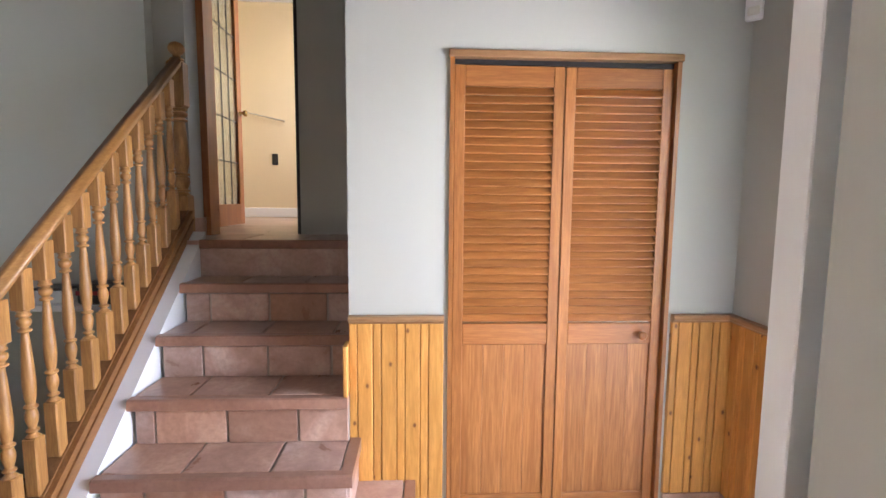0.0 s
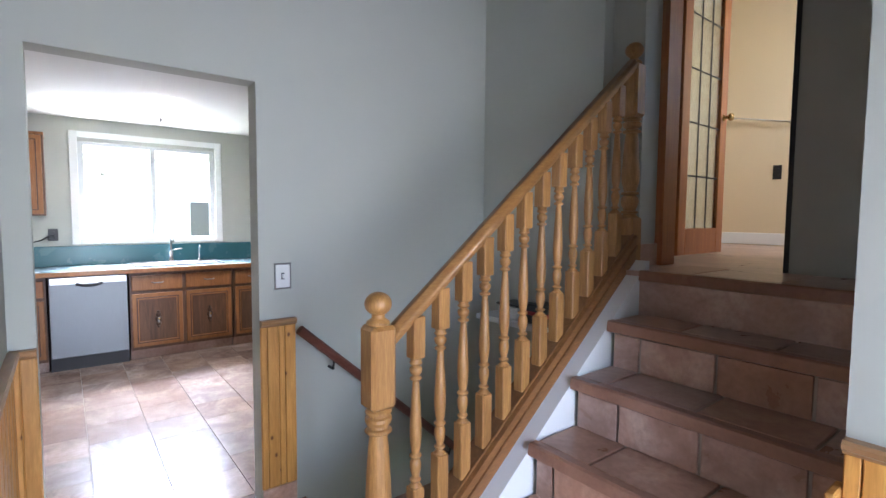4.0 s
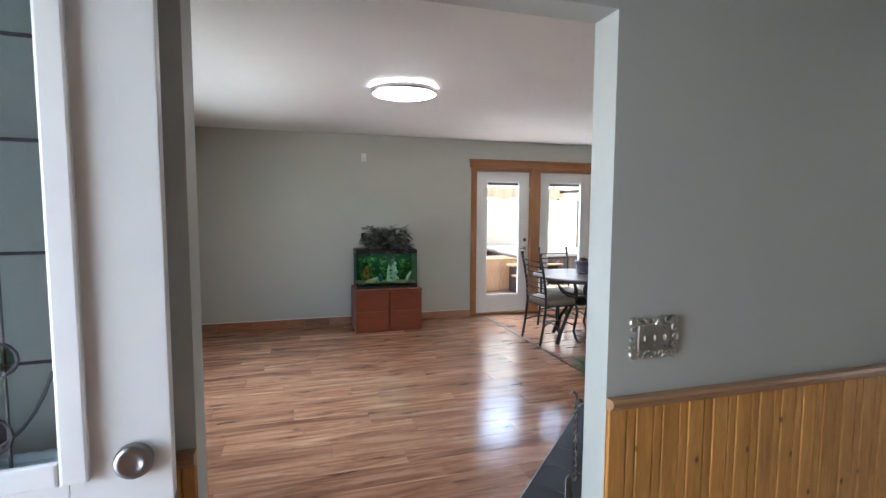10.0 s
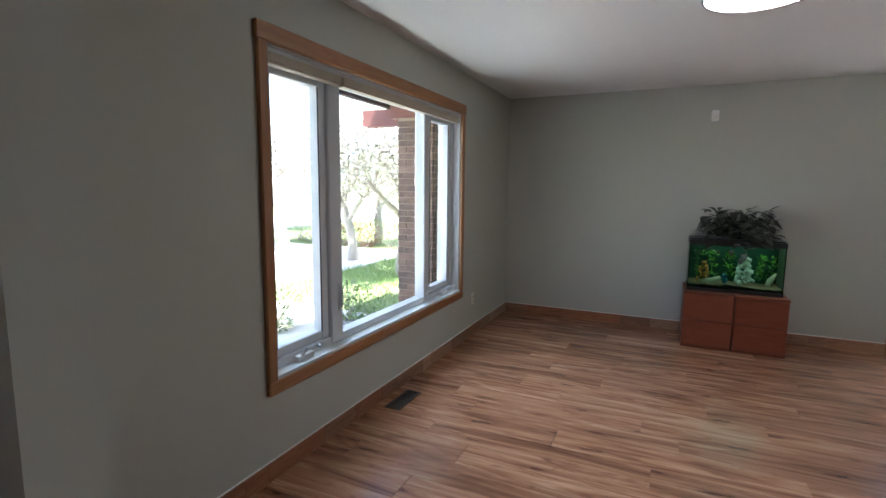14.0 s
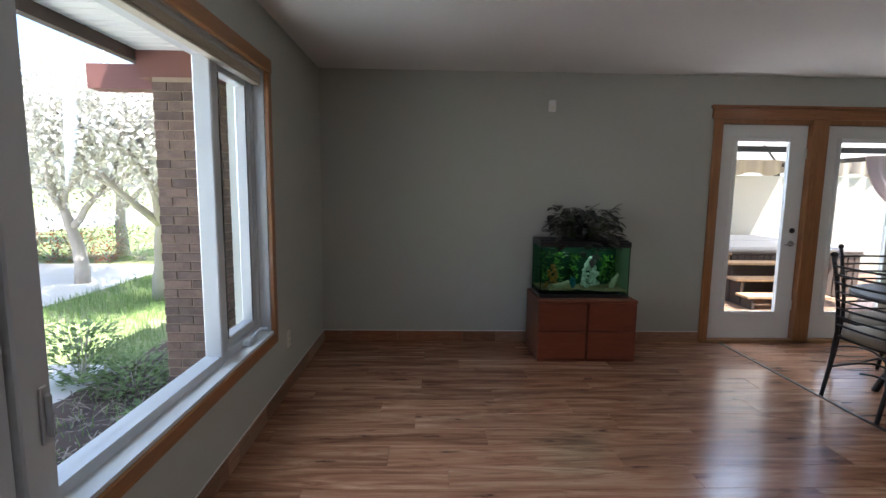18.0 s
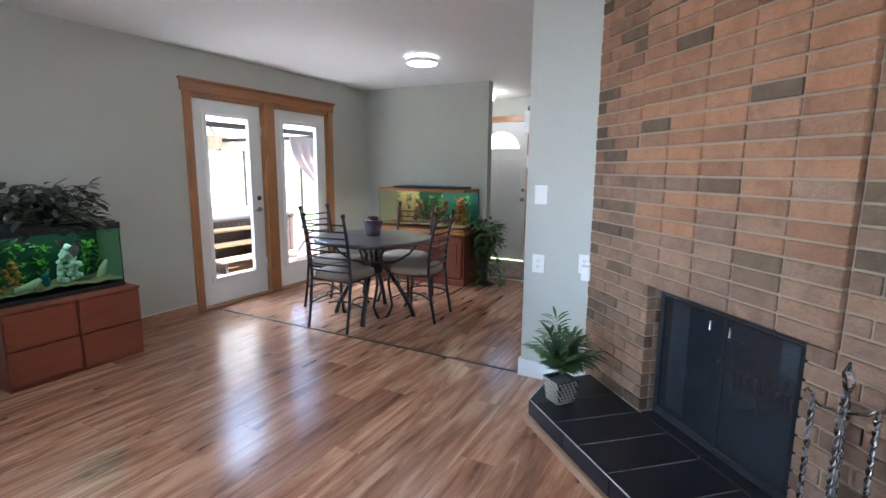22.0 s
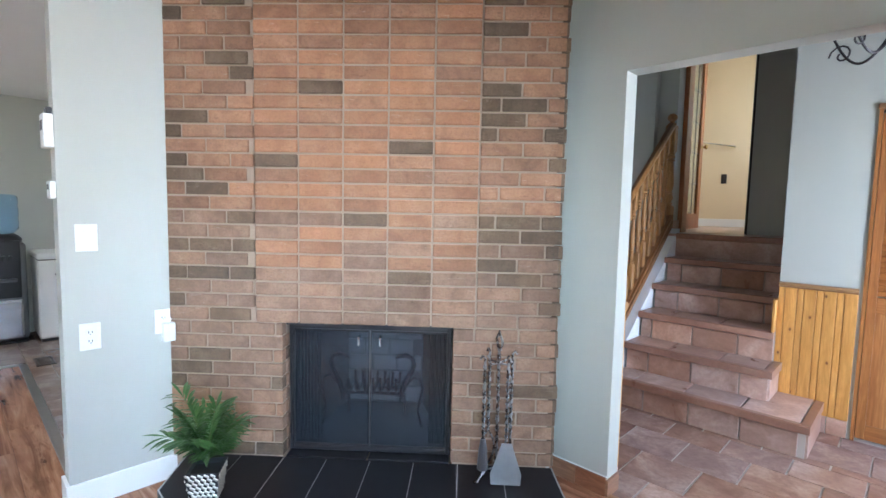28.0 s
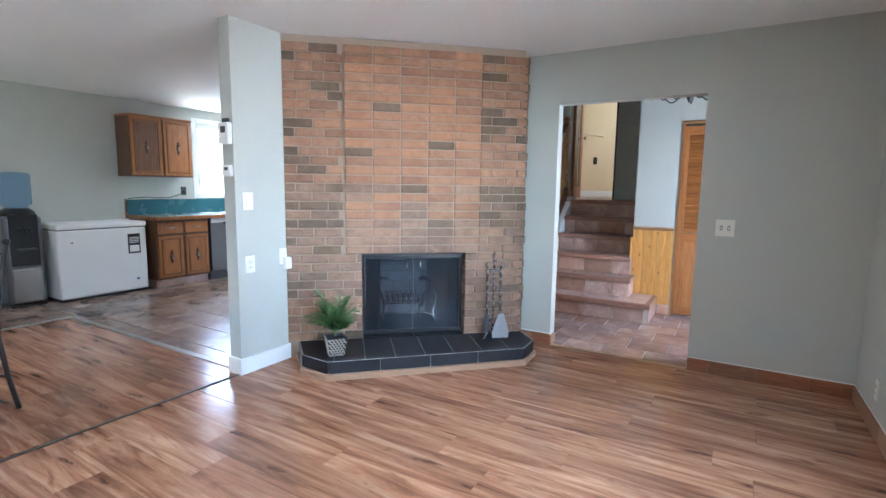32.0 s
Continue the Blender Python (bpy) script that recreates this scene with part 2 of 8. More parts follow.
def wood(name, dark, light, rough=0.4, scale=(1, 12, 12), knots=0.0, rand=1.0, spec=0.5, knot_color=None, coat=0.0, grain=0.82):
    """Grain that runs along the local axis with the smallest scale."""
    n = Nodes(name, rough, 0, spec)
    v = n.coords(scale, rand)
    g1 = n.noise(v, 2.2, 6, 0.62, 1.2)
    g2 = n.noise(v, 14, 3, 0.6)
    col = n.ramp(g1, (0.28, dark), (0.72, light))
    col = n.mix(n.ramp(g2, (0.38, grain), (0.6, 1.0)), scaled(dark, 0.85), col)
    tone = n.ramp(n.rand(), (0.0, 0.86), (1.0, 1.08))
    col = n.mix(1.0, col, tone, "MULTIPLY")
    if knots:
        w = n.coords((4.0, 4.0, 2.6), rand)
        sep = n.t.nodes.new("ShaderNodeSeparateXYZ")
        n.t.links.new(w, sep.inputs[0])
        both = n.t.nodes.new("ShaderNodeMath")
        n.t.links.new(sep.outputs[0], both.inputs[0])
        n.t.links.new(sep.outputs[1], both.inputs[1])
        flat = n.t.nodes.new("ShaderNodeCombineXYZ")
        n.t.links.new(both.outputs[0], flat.inputs[0])
        n.t.links.new(sep.outputs[2], flat.inputs[1])
        k = n.t.nodes.new("ShaderNodeTexVoronoi")
        k.voronoi_dimensions = "2D"
        n.t.links.new(flat.outputs[0], k.inputs["Vector"])
        k.inputs["Scale"].default_value = knots
        spot = n.ramp(k.outputs["Distance"], (0.022, 0.0), (0.055, 1.0))
        halo = n.ramp(k.outputs["Distance"], (0.05, 0.7), (0.13, 1.0))
        col = n.mix(halo, scaled(dark, 0.8), col)
        col = n.mix(spot, knot_color or scaled(dark, 0.35), col)
    n.color(col)
    n.roughness(g1, rough - 0.08, rough + 0.1)
    n.bump(g2, 0.12, 0.001)
    if coat:
        n.set(n.b, "Coat Weight", coat)
        n.set(n.b, "Coat Roughness", 0.12)
    return n.mat


def metal(name, c, rough=0.3, brushed=None):
    n = Nodes(name, rough, 1.0)
    v = n.coords(brushed or (1, 1, 1))
    f = n.noise(v, 30, 4)
    n.color(n.mix(f, scaled(c, 0.8), scaled(c, 1.12)))
    n.roughness(f, rough - 0.08, rough + 0.12)
    return n.mat


def glass(name, tint=(1, 1, 1), rough=0.0, ripple=0.0, ior=1.02, clear=1.0):
    n = Nodes(name, rough, 0, 0.5)
    n.color(tint)
    n.set(n.b, "Transmission Weight", clear)
    n.set(n.b, "IOR", 1.45 if ripple else ior)
    if ripple:
        n.bump(n.noise(n.coords(), ripple, 3), 0.4, 0.004)
    return n.mat


def glow(name, c, strength):
    n = Nodes(name, 0.5)
    n.color(c)
    n.set(n.b, "Emission Color", c)
    n.set(n.b, "Emission Strength", strength)
    return n.mat


WALL = paint("wall_paint_sage_grey", (0.46, 0.47, 0.425), 0.62, 0.03, 0.1)
YELLOW = paint("wall_paint_cream", (0.72, 0.6, 0.4), 0.6, 0.03)
WHITE = paint("white_trim_paint", (0.78, 0.79, 0.78), 0.4, 0.03, 0.05)
WHITE_WALL = paint("white_stringer_paint", (0.74, 0.76, 0.78), 0.5, 0.04, 0.08)
PLASTIC = paint("white_plastic", (0.78, 0.78, 0.76), 0.35, 0.02, 0.02)
IVORY = paint("ivory_plastic", (0.74, 0.72, 0.64), 0.35, 0.02, 0.02)
BLACK = paint("black_plastic", (0.02, 0.02, 0.022), 0.35, 0.05, 0.03)
DARK = paint("dark_grey_plastic", (0.06, 0.06, 0.065), 0.45, 0.05, 0.03)
CONCRETE = paint("concrete", (0.5, 0.49, 0.46), 0.8, 0.12, 0.3)


def ceiling_paint():
    n = Nodes("ceiling_stipple_white", 0.8, 0, 0.2)
    v = n.coords()
    n.color(n.mix(n.noise(v, 2, 3), (0.74, 0.74, 0.72), (0.8, 0.8, 0.785)))
    n.bump(n.noise(v, 55, 5, 0.7), 0.35, 0.006)
    return n.mat


CEIL = ceiling_paint()
OAK = wood("golden_oak_turned", (0.27, 0.12, 0.033), (0.47, 0.24, 0.075), 0.44, (12, 12, 1.2), coat=0.04, grain=0.45)
OAK_BASE = wood("golden_oak_base_rail", (0.17, 0.07, 0.022), (0.29, 0.13, 0.043), 0.4, (12, 1.2, 12), coat=0.05, grain=0.5)
OAK_Y = wood("golden_oak_rail", (0.27, 0.12, 0.034), (0.45, 0.225, 0.072), 0.36, (12, 1.2, 12), coat=0.1, grain=0.45)
PINE = wood("knotty_pine_board", (0.5, 0.22, 0.044), (0.76, 0.395, 0.105), 0.45, (9, 9, 0.9), knots=1.5, knot_color=(0.16, 0.055, 0.015), coat=0.06, grain=0.6)
PINE_CAP = wood("stained_pine_cap", (0.3, 0.15, 0.065), (0.46, 0.27, 0.13), 0.4, (1.2, 10, 10), coat=0.1)
PINE_CAP_Y = wood("stained_pine_cap_y", (0.3, 0.15, 0.065), (0.46, 0.27, 0.13), 0.4, (10, 1.2, 10), coat=0.1)
BIFOLD_V = wood("fir_stile", (0.28, 0.1, 0.024), (0.49, 0.205, 0.058), 0.38, (14, 14, 1.0), coat=0.1, grain=0.5)
BIFOLD_H = wood("fir_slat", (0.27, 0.092, 0.022), (0.45, 0.18, 0.05), 0.38, (1.0, 14, 14), coat=0.1, grain=0.5)
BIFOLD_PANEL = wood("fir_plank_panel", (0.26, 0.09, 0.022), (0.53, 0.235, 0.075), 0.38, (9, 9, 0.45), coat=0.1, grain=0.4)
TRIM_V = wood("window_casing_wood_upright", (0.26, 0.105, 0.035), (0.42, 0.195, 0.07), 0.4, (14, 14, 1.0), coat=0.15)
TRIM_X = wood("door_casing_wood_level", (0.24, 0.09, 0.03), (0.38, 0.165, 0.06), 0.4, (1.0, 14, 14), coat=0.15)
TRIM_Y = wood("window_casing_wood_level", (0.26, 0.105, 0.035), (0.42, 0.195, 0.07), 0.4, (14, 1.0, 14), coat=0.15)
DOORWOOD = wood("red_brown_door_wood", (0.3, 0.09, 0.025), (0.46, 0.17, 0.055), 0.35, (14, 14, 1.0), coat=0.3)
CABINET = wood("kitchen_cabinet_oak", (0.25, 0.09, 0.022), (0.42, 0.175, 0.05), 0.36, (10, 10, 1.1), coat=0.2, grain=0.6)
CABINET_DARK = wood("kitchen_cabinet_oak_inlay_gap_shade", (0.085, 0.036, 0.017), (0.19, 0.09, 0.042), 0.42, (10, 10, 1.1))
CABINET_SHADOW = wood("kitchen_cabinet_carving_and_shade", (0.05, 0.022, 0.012), (0.11, 0.05, 0.025), 0.45, (10, 10, 1.1))
CHERRY = wood("cherry_laminate", (0.16, 0.036, 0.015), (0.22, 0.056, 0.024), 0.42, (1.5, 10, 10))
CHERRY_DARK = wood("dark_cherry_side", (0.16, 0.04, 0.018), (0.22, 0.06, 0.028), 0.42, (10, 1.5, 10))
BASEWOOD = wood("laminate_baseboard", (0.17, 0.075, 0.038), (0.36, 0.19, 0.11), 0.4, (2.5, 2.5, 18), rand=1)
BASEWOOD_RED = wood("laminate_baseboard_red", (0.2, 0.07, 0.03), (0.38, 0.16, 0.08), 0.38, (2.5, 2.5, 18), rand=1)
BASEWOOD_PALE = wood("laminate_baseboard_pale", (0.3, 0.15, 0.085), (0.5, 0.3, 0.19), 0.4, (2.5, 2.5, 18), rand=1)
HANDRAIL = wood("dark_red_handrail", (0.1, 0.03, 0.02), (0.17, 0.06, 0.04), 0.35, (12, 1, 12))


def laminate():
    """Printed apple-wood planks: broad flames, fine grain and drawn-out dark knots."""
    n = Nodes("laminate_plank", 0.22, 0, 0.5)
    v = n.coords((0.55, 6.0, 1.0), 1.0)
    w = n.coords((0.9, 5.0, 1.0), 1.0)
    streak = n.noise(v, 1.7, 5, 0.6, 1.6)
    fine = n.noise(n.coords((1.0, 16.0, 1.0), 1.0), 9, 4, 0.65)
    flame = n.noise(w, 1.8, 4, 0.6, 2.6)
    col = n.ramp(streak, (0.3, (0.135, 0.056, 0.029)), (0.43, (0.265, 0.126, 0.07)), (0.55, (0.375, 0.195, 0.114)), (0.7, (0.53, 0.32, 0.205)))
    col = n.mix(n.ramp(fine, (0.34, 0.78), (0.52, 1.0)), (0.19, 0.08, 0.043), col)
    col = n.mix(n.ramp(flame, (0.3, 0.25), (0.43, 1.0)), (0.16, 0.066, 0.036), col)
    bend = n.t.nodes.new("ShaderNodeVectorMath")
    bend.operation = "MULTIPLY_ADD"
    n.t.links.new(n.noise(n.coords((9.0, 22.0, 1.0), 1.0), 1.5, 4, 0.65), bend.inputs[0])
    bend.inputs[1].default_value = (0.34, 0.3, 0.0)
    n.t.links.new(n.coords((1.0, 5.6, 1.0), 1.0), bend.inputs[2])
    k = n.t.nodes.new("ShaderNodeTexVoronoi")
    k.voronoi_dimensions = "2D"
    n.t.links.new(bend.outputs[0], k.inputs["Vector"])
    k.inputs["Scale"].default_value = 1.0
    col = n.mix(n.ramp(k.outputs["Distance"], (0.03, 0.45), (0.2, 1.0)), (0.15, 0.06, 0.033), col)
    col = n.mix(n.ramp(k.outputs["Distance"], (0.01, 0.12), (0.075, 1.0)), (0.05, 0.02, 0.013), col)
    tone = n.ramp(n.rand(), (0.0, (0.84, 0.81, 0.79)), (0.5, (1.0, 0.97, 0.95)), (1.0, (1.12, 1.09, 1.06)))
    n.color(n.mix(1.0, col, tone, "MULTIPLY"))
    n.roughness(fine, 0.14, 0.25)
    n.bump(fine, 0.05, 0.001)
    return n.mat


LAMINATE = laminate()


def stone_tile(name, tones, rough=(0.2, 0.42), hues=((0.76, 0.67, 0.61), (1.08, 0.95, 0.84), (1.0, 1.04, 1.1), (1.3, 1.27, 1.26))):
    n = Nodes(name, 0.3)
    v = n.coords((1, 1, 1), 1.0)
    cloud = n.noise(v, 4.5, 5, 0.6, 0.8)
    slow = n.noise(v, 1.8, 2, 0.5)
    fine = n.noise(v, 42, 4, 0.6)
    col = n.ramp(cloud, (0.32, tones[0]), (0.5, tones[1]), (0.68, tones[2]))
    col = n.mix(n.ramp(slow, (0.35, 0.45), (0.6, 1.0)), scaled(tones[0], 0.9), col)
    col = n.mix(n.ramp(fine, (0.3, 0.6), (0.6, 1.0)), scaled(tones[0], 0.75), col)
    tone = n.ramp(n.rand(), (0.0, hues[0]), (0.35, hues[1]), (0.65, hues[2]), (1.0, hues[3]))
    n.color(n.mix(1.0, col, tone, "MULTIPLY"))
    n.roughness(cloud, *rough)
    n.bump(cloud, 0.12, 0.004)
    return n.mat


SLATE_HUES = ((0.62, 0.52, 0.52), (1.05, 0.9, 0.76), (0.8, 0.82, 0.9), (1.2, 1.08, 0.98))
FTILE = stone_tile("foyer_floor_tile", ((0.24, 0.152, 0.122), (0.38, 0.262, 0.215), (0.52, 0.405, 0.35)), (0.12, 0.26), SLATE_HUES)
TILE = stone_tile("foyer_stone_tile", ((0.36, 0.225, 0.172), (0.53, 0.36, 0.285), (0.68, 0.535, 0.465)), (0.2, 0.42), ((0.72, 0.64, 0.6), (1.08, 0.94, 0.83), (0.94, 0.98, 1.05), (1.25, 1.2, 1.16)))
TILE_EDGE = stone_tile("stair_nosing_tile", ((0.24, 0.125, 0.085), (0.3, 0.165, 0.115), (0.35, 0.2, 0.145)))
KTILE = stone_tile("kitchen_stone_tile", ((0.185, 0.135, 0.112), (0.29, 0.225, 0.188), (0.42, 0.345, 0.3)), (0.14, 0.26), ((0.78, 0.7, 0.68), (1.04, 0.94, 0.85), (0.88, 0.9, 0.95), (1.15, 1.08, 1.02)))
HEARTH = paint("black_hearth_tile", (0.012, 0.012, 0.015), 0.42, 0.25, 0.05, 0.35)
GROUT = paint("grout", (0.42, 0.36, 0.31), 0.9, 0.15, 0.3)
GROUT_DARK = paint("kitchen_grout", (0.24, 0.19, 0.155), 0.9, 0.15, 0.3)
GROUT_HEARTH = paint("grey_hearth_grout", (0.4, 0.39, 0.38), 0.9, 0.1, 0.3)
GROUT_PALE = paint("pale_grout", (0.62, 0.6, 0.57), 0.9, 0.1, 0.3)
MORTAR = paint("mortar", (0.33, 0.25, 0.185), 0.9, 0.15, 0.5)


def brick_mat(name, dark, mid, light):
    n = Nodes(name, 0.75, 0, 0.3)
    v = n.coords((1, 1, 1), 1.0)
    cloud, fine = n.noise(v, 9, 4, 0.6, 0.6), n.noise(v, 90, 4, 0.65)
    col = n.ramp(cloud, (0.25, dark), (0.5, mid), (0.75, light))
    col = n.mix(n.ramp(fine, (0.3, 0.55), (0.55, 1.0)), scaled(dark, 0.8), col)
    scuff = n.noise(n.coords((9, 9, 55), 1.0), 1.4, 4, 0.7, 0.8)
    col = n.mix(n.ramp(scuff, (0.62, 0.0), (0.74, 0.34)), col, (0.5, 0.41, 0.34))
    pit = n.noise(n.coords((14, 14, 40), 1.0), 2.2, 3, 0.6)
    col = n.mix(n.ramp(pit, (0.27, 0.55), (0.38, 1.0)), scaled(dark, 0.6), col)
    tone = n.ramp(n.rand(), (0.0, (0.74, 0.74, 0.75)), (0.5, (1.0, 1.0, 1.0)), (1.0, (1.2, 1.14, 1.08)))
    n.color(n.mix(1.0, col, tone, "MULTIPLY"))
    n.roughness(fine, 0.6, 0.85)
    n.bump(n.noise(n.coords((1, 1, 2.4), 1.0), 42, 5, 0.7), 0.75, 0.007)
    return n.mat


BRICK = brick_mat("red_brick", (0.19, 0.1, 0.06), (0.3, 0.16, 0.092), (0.37, 0.21, 0.125))
BRICK_ORANGE = brick_mat("orange_brick", (0.235, 0.115, 0.063), (0.325, 0.163, 0.087), (0.385, 0.205, 0.113))
BRICK_PALE = brick_mat("sooty_pink_brick", (0.165, 0.1, 0.064), (0.255, 0.153, 0.098), (0.33, 0.21, 0.142))
BRICK_DARK = brick_mat("dark_flashed_brick", (0.085, 0.055, 0.035), (0.135, 0.09, 0.055), (0.18, 0.125, 0.08))
BRICK_OUT = brick_mat("brown_porch_brick", (0.13, 0.085, 0.065), (0.2, 0.135, 0.105), (0.27, 0.19, 0.15))

STEEL = metal("brushed_stainless", (0.2, 0.205, 0.215), 0.38, (30, 30, 0.6))
CHROME = metal("chrome", (0.75, 0.75, 0.76), 0.12)
PEWTER = metal("satin_pewter", (0.32, 0.31, 0.3), 0.32)
IRON = paint("bronze_powder_coat", (0.035, 0.03, 0.032), 0.42, 0.1, 0.08, 0.5)
WROUGHT = metal("polished_wrought_iron", (0.26, 0.25, 0.245), 0.25)
SILVER = metal("antique_silver", (0.62, 0.6, 0.52), 0.3)
BRASS = metal("brass", (0.6, 0.42, 0.16), 0.25)
GLASS = glass("clear_glass")

# ---------------------------------------------------------------- plan
XW, YF, CEILING, HIGH = 2.262, -4.365, 2.41, 3.62
YL, YE = 0.63, 0.738          # wall between living room and foyer: living face, foyer face
XS, XK, XWEST = -1.385, -1.465, -5.35
YC = 2.316                   # closet wall
XD = -3.91                   # dining wall


WY0, WY1, WZ0, WZ1 = -2.945, -0.672, 0.492, 2.055      # front window opening
PX0, PX1, PZ = -3.115, -1.285, 2.06                   # patio door opening


def structure(name, bm, mat, smooth=False, label=""):
    return tagged(obj(name, bm, mat, None, smooth), label, kind="structure")


wall_window = structure("wall_window", boxes(
    (XW, 2.48, -4.62, WY0, -0.1, HIGH), (XW, 2.48, WY1, 0.92, -0.1, HIGH),
    (XW, 2.48, WY0, WY1, -0.1, WZ0), (XW, 2.48, WY0, WY1, WZ1, HIGH),
    (XW, 2.48, 1.87, 2.60, -0.1, HIGH), (XW, 2.48, 0.92, 1.87, 2.07, HIGH)), WALL)
wall_patio = structure("wall_patio", boxes(
    (PX1, XW, -4.53, YF, -0.1, 2.6), (-5.5, PX0, -4.53, YF, -0.1, 2.6), (PX0, PX1, -4.53, YF, PZ, 2.6)), WALL)
wall_foyer = structure("wall_foyer", boxes(
    (-1.58, 0.225, YL, YE, -0.1, HIGH), (1.285, XW, YL, YE, -0.1, HIGH), (0.225, 1.285, YL, YE, 2.01, HIGH)), WALL)
wall_kitchen_door = structure("wall_kitchen_door", boxes(
    (-1.58, XK, YE, 0.82, -0.1, HIGH), (-1.58, XK, 1.63, 3.2, -1.6, HIGH), (-1.58, XK, 0.82, 1.63, 2.05, HIGH)), WALL)
wall_stub = structure("wall_stub", boxes((-1.50, XS, -1.22, YL, -0.1, 2.5)), WALL)
wall_closet = structure("wall_closet", boxes(
    (0.575, 1.005, YC, 2.41, -0.1, HIGH), (1.955, XW, YC, 2.41, -0.1, HIGH), (1.005, 1.955, YC, 2.41, 2.02, HIGH),
    (0.575, 0.66, 2.41, 3.40, -0.1, HIGH), (0.66, XW, 3.1, 3.19, -0.1, HIGH)), WALL)
wall_stairwell = structure("wall_stairwell", boxes((XK, -0.60, 3.06, 3.2, -1.6, HIGH), (-0.80, -0.70, 3.2, 3.86, 1.0, HIGH), (-0.60, -0.43, 3.14, 3.29, 0.9, HIGH), (-0.70, -0.60, 3.2, 3.29, 0.9, HIGH)), WALL)
wall_upper = structure("wall_upper", boxes((0.12, 0.66, 3.42, 3.54, 1.1, HIGH), (-0.80, 0.12, 3.86, 3.95, 3.24, HIGH)), WALL)
wall_bath = structure("wall_bath", boxes(
    (-1.6, 1.5, 6.1, 6.2, 1.1, HIGH), (-1.7, -1.6, 3.3, 6.2, 1.1, HIGH), (1.4, 1.5, 3.54, 4.9, 1.1, HIGH), (1.4, 1.5, 5.7, 6.1, 1.1, HIGH),
    (1.4, 1.5, 4.9, 5.7, 1.1, 2.4), (1.4, 1.5, 4.9, 5.7, 3.3, HIGH), (0.66, 1.5, 3.44, 3.54, 1.1, HIGH), (-1.6, -0.80, 3.86, 3.95, 1.1, HIGH), (-0.80, -0.69, 3.86, 3.95, 1.1, 3.24)), YELLOW)
wall_dining = structure("wall_dining", boxes((-4.03, XD, YF, -2.57, -0.1, 2.5)), WALL)
wall_west = structure("wall_west", boxes(
    (-5.5, XWEST, YF, -3.42, -0.1, 2.5), (-5.5, XWEST, -2.54, 1.05, -0.1, 2.5), (-5.5, XWEST, 2.34, 3.3, -0.1, 2.5),
    (-5.5, XWEST, 1.05, 2.34, -0.1, 1.13), (-5.5, XWEST, 1.05, 2.34, 2.18, 2.5), (-5.5, XWEST, -3.42, -2.54, 2.08, 2.5)), WALL)
wall_north = structure("wall_north", boxes((-5.5, -1.58, 3.2, 3.3, -0.1, 2.5)), WALL)

ceiling_living = structure("ceiling_living", boxes((XS, XW, YF, YL, CEILING, 2.6), (-5.35, XS, YF, -1.22, CEILING, 2.6)), CEIL)
ceiling_kitchen = structure("ceiling_kitchen", boxes((-5.35, -1.50, -1.22, 3.2, CEILING, 2.6)), CEIL)
ceiling_foyer = structure("ceiling_foyer", boxes((-1.7, 2.48, YL, 6.2, HIGH, 3.75)), CEIL)
roof_slab = structure("roof_slab", boxes((-5.9, 2.48, -4.9, YL, 2.6, 2.72), (-5.9, -1.58, YL, 3.6, 2.6, 2.72)), DARK)

floor = structure("floor", boxes((XS, XW, YF, YL, -0.15, -0.012), (-4.05, XS, YF, -1.16, -0.15, -0.012)), DARK)
floor_kitchen = structure("floor_kitchen", boxes((-5.35, -1.50, -1.16, 3.2, -0.15, -0.005), (-5.35, -4.05, YF, -1.16, -0.15, -0.005)), GROUT_DARK)
floor_foyer = structure("floor_foyer", boxes(
    (-1.58, XW, YL, 1.80, -0.15, -0.005), (-0.45, XW, 1.80, YC, -0.15, -0.005), (0.66, XW, YC, 3.1, -0.15, -0.005), (-1.58, -1.50, YL, 1.63, -0.15, -0.005)), GROUT)
floor_upper = structure("floor_upper", boxes((-0.43, 0.575, 2.98, 3.45, 0.95, 1.195), (-0.70, -0.43, 3.29, 3.45, 0.95, 1.195), (-1.6, 1.4, 3.45, 6.1, 0.95, 1.195)), TILE)
floor_basement = structure("floor_basement", boxes((-1.58, 0.6, 1.5, 3.2, -1.7, -1.6)), CONCRETE)

# ---------------------------------------------------------------- stairs
RISE = 0.2
NOSE = [1.76, 2.0, 2.245, 2.487, 2.73, 2.97]


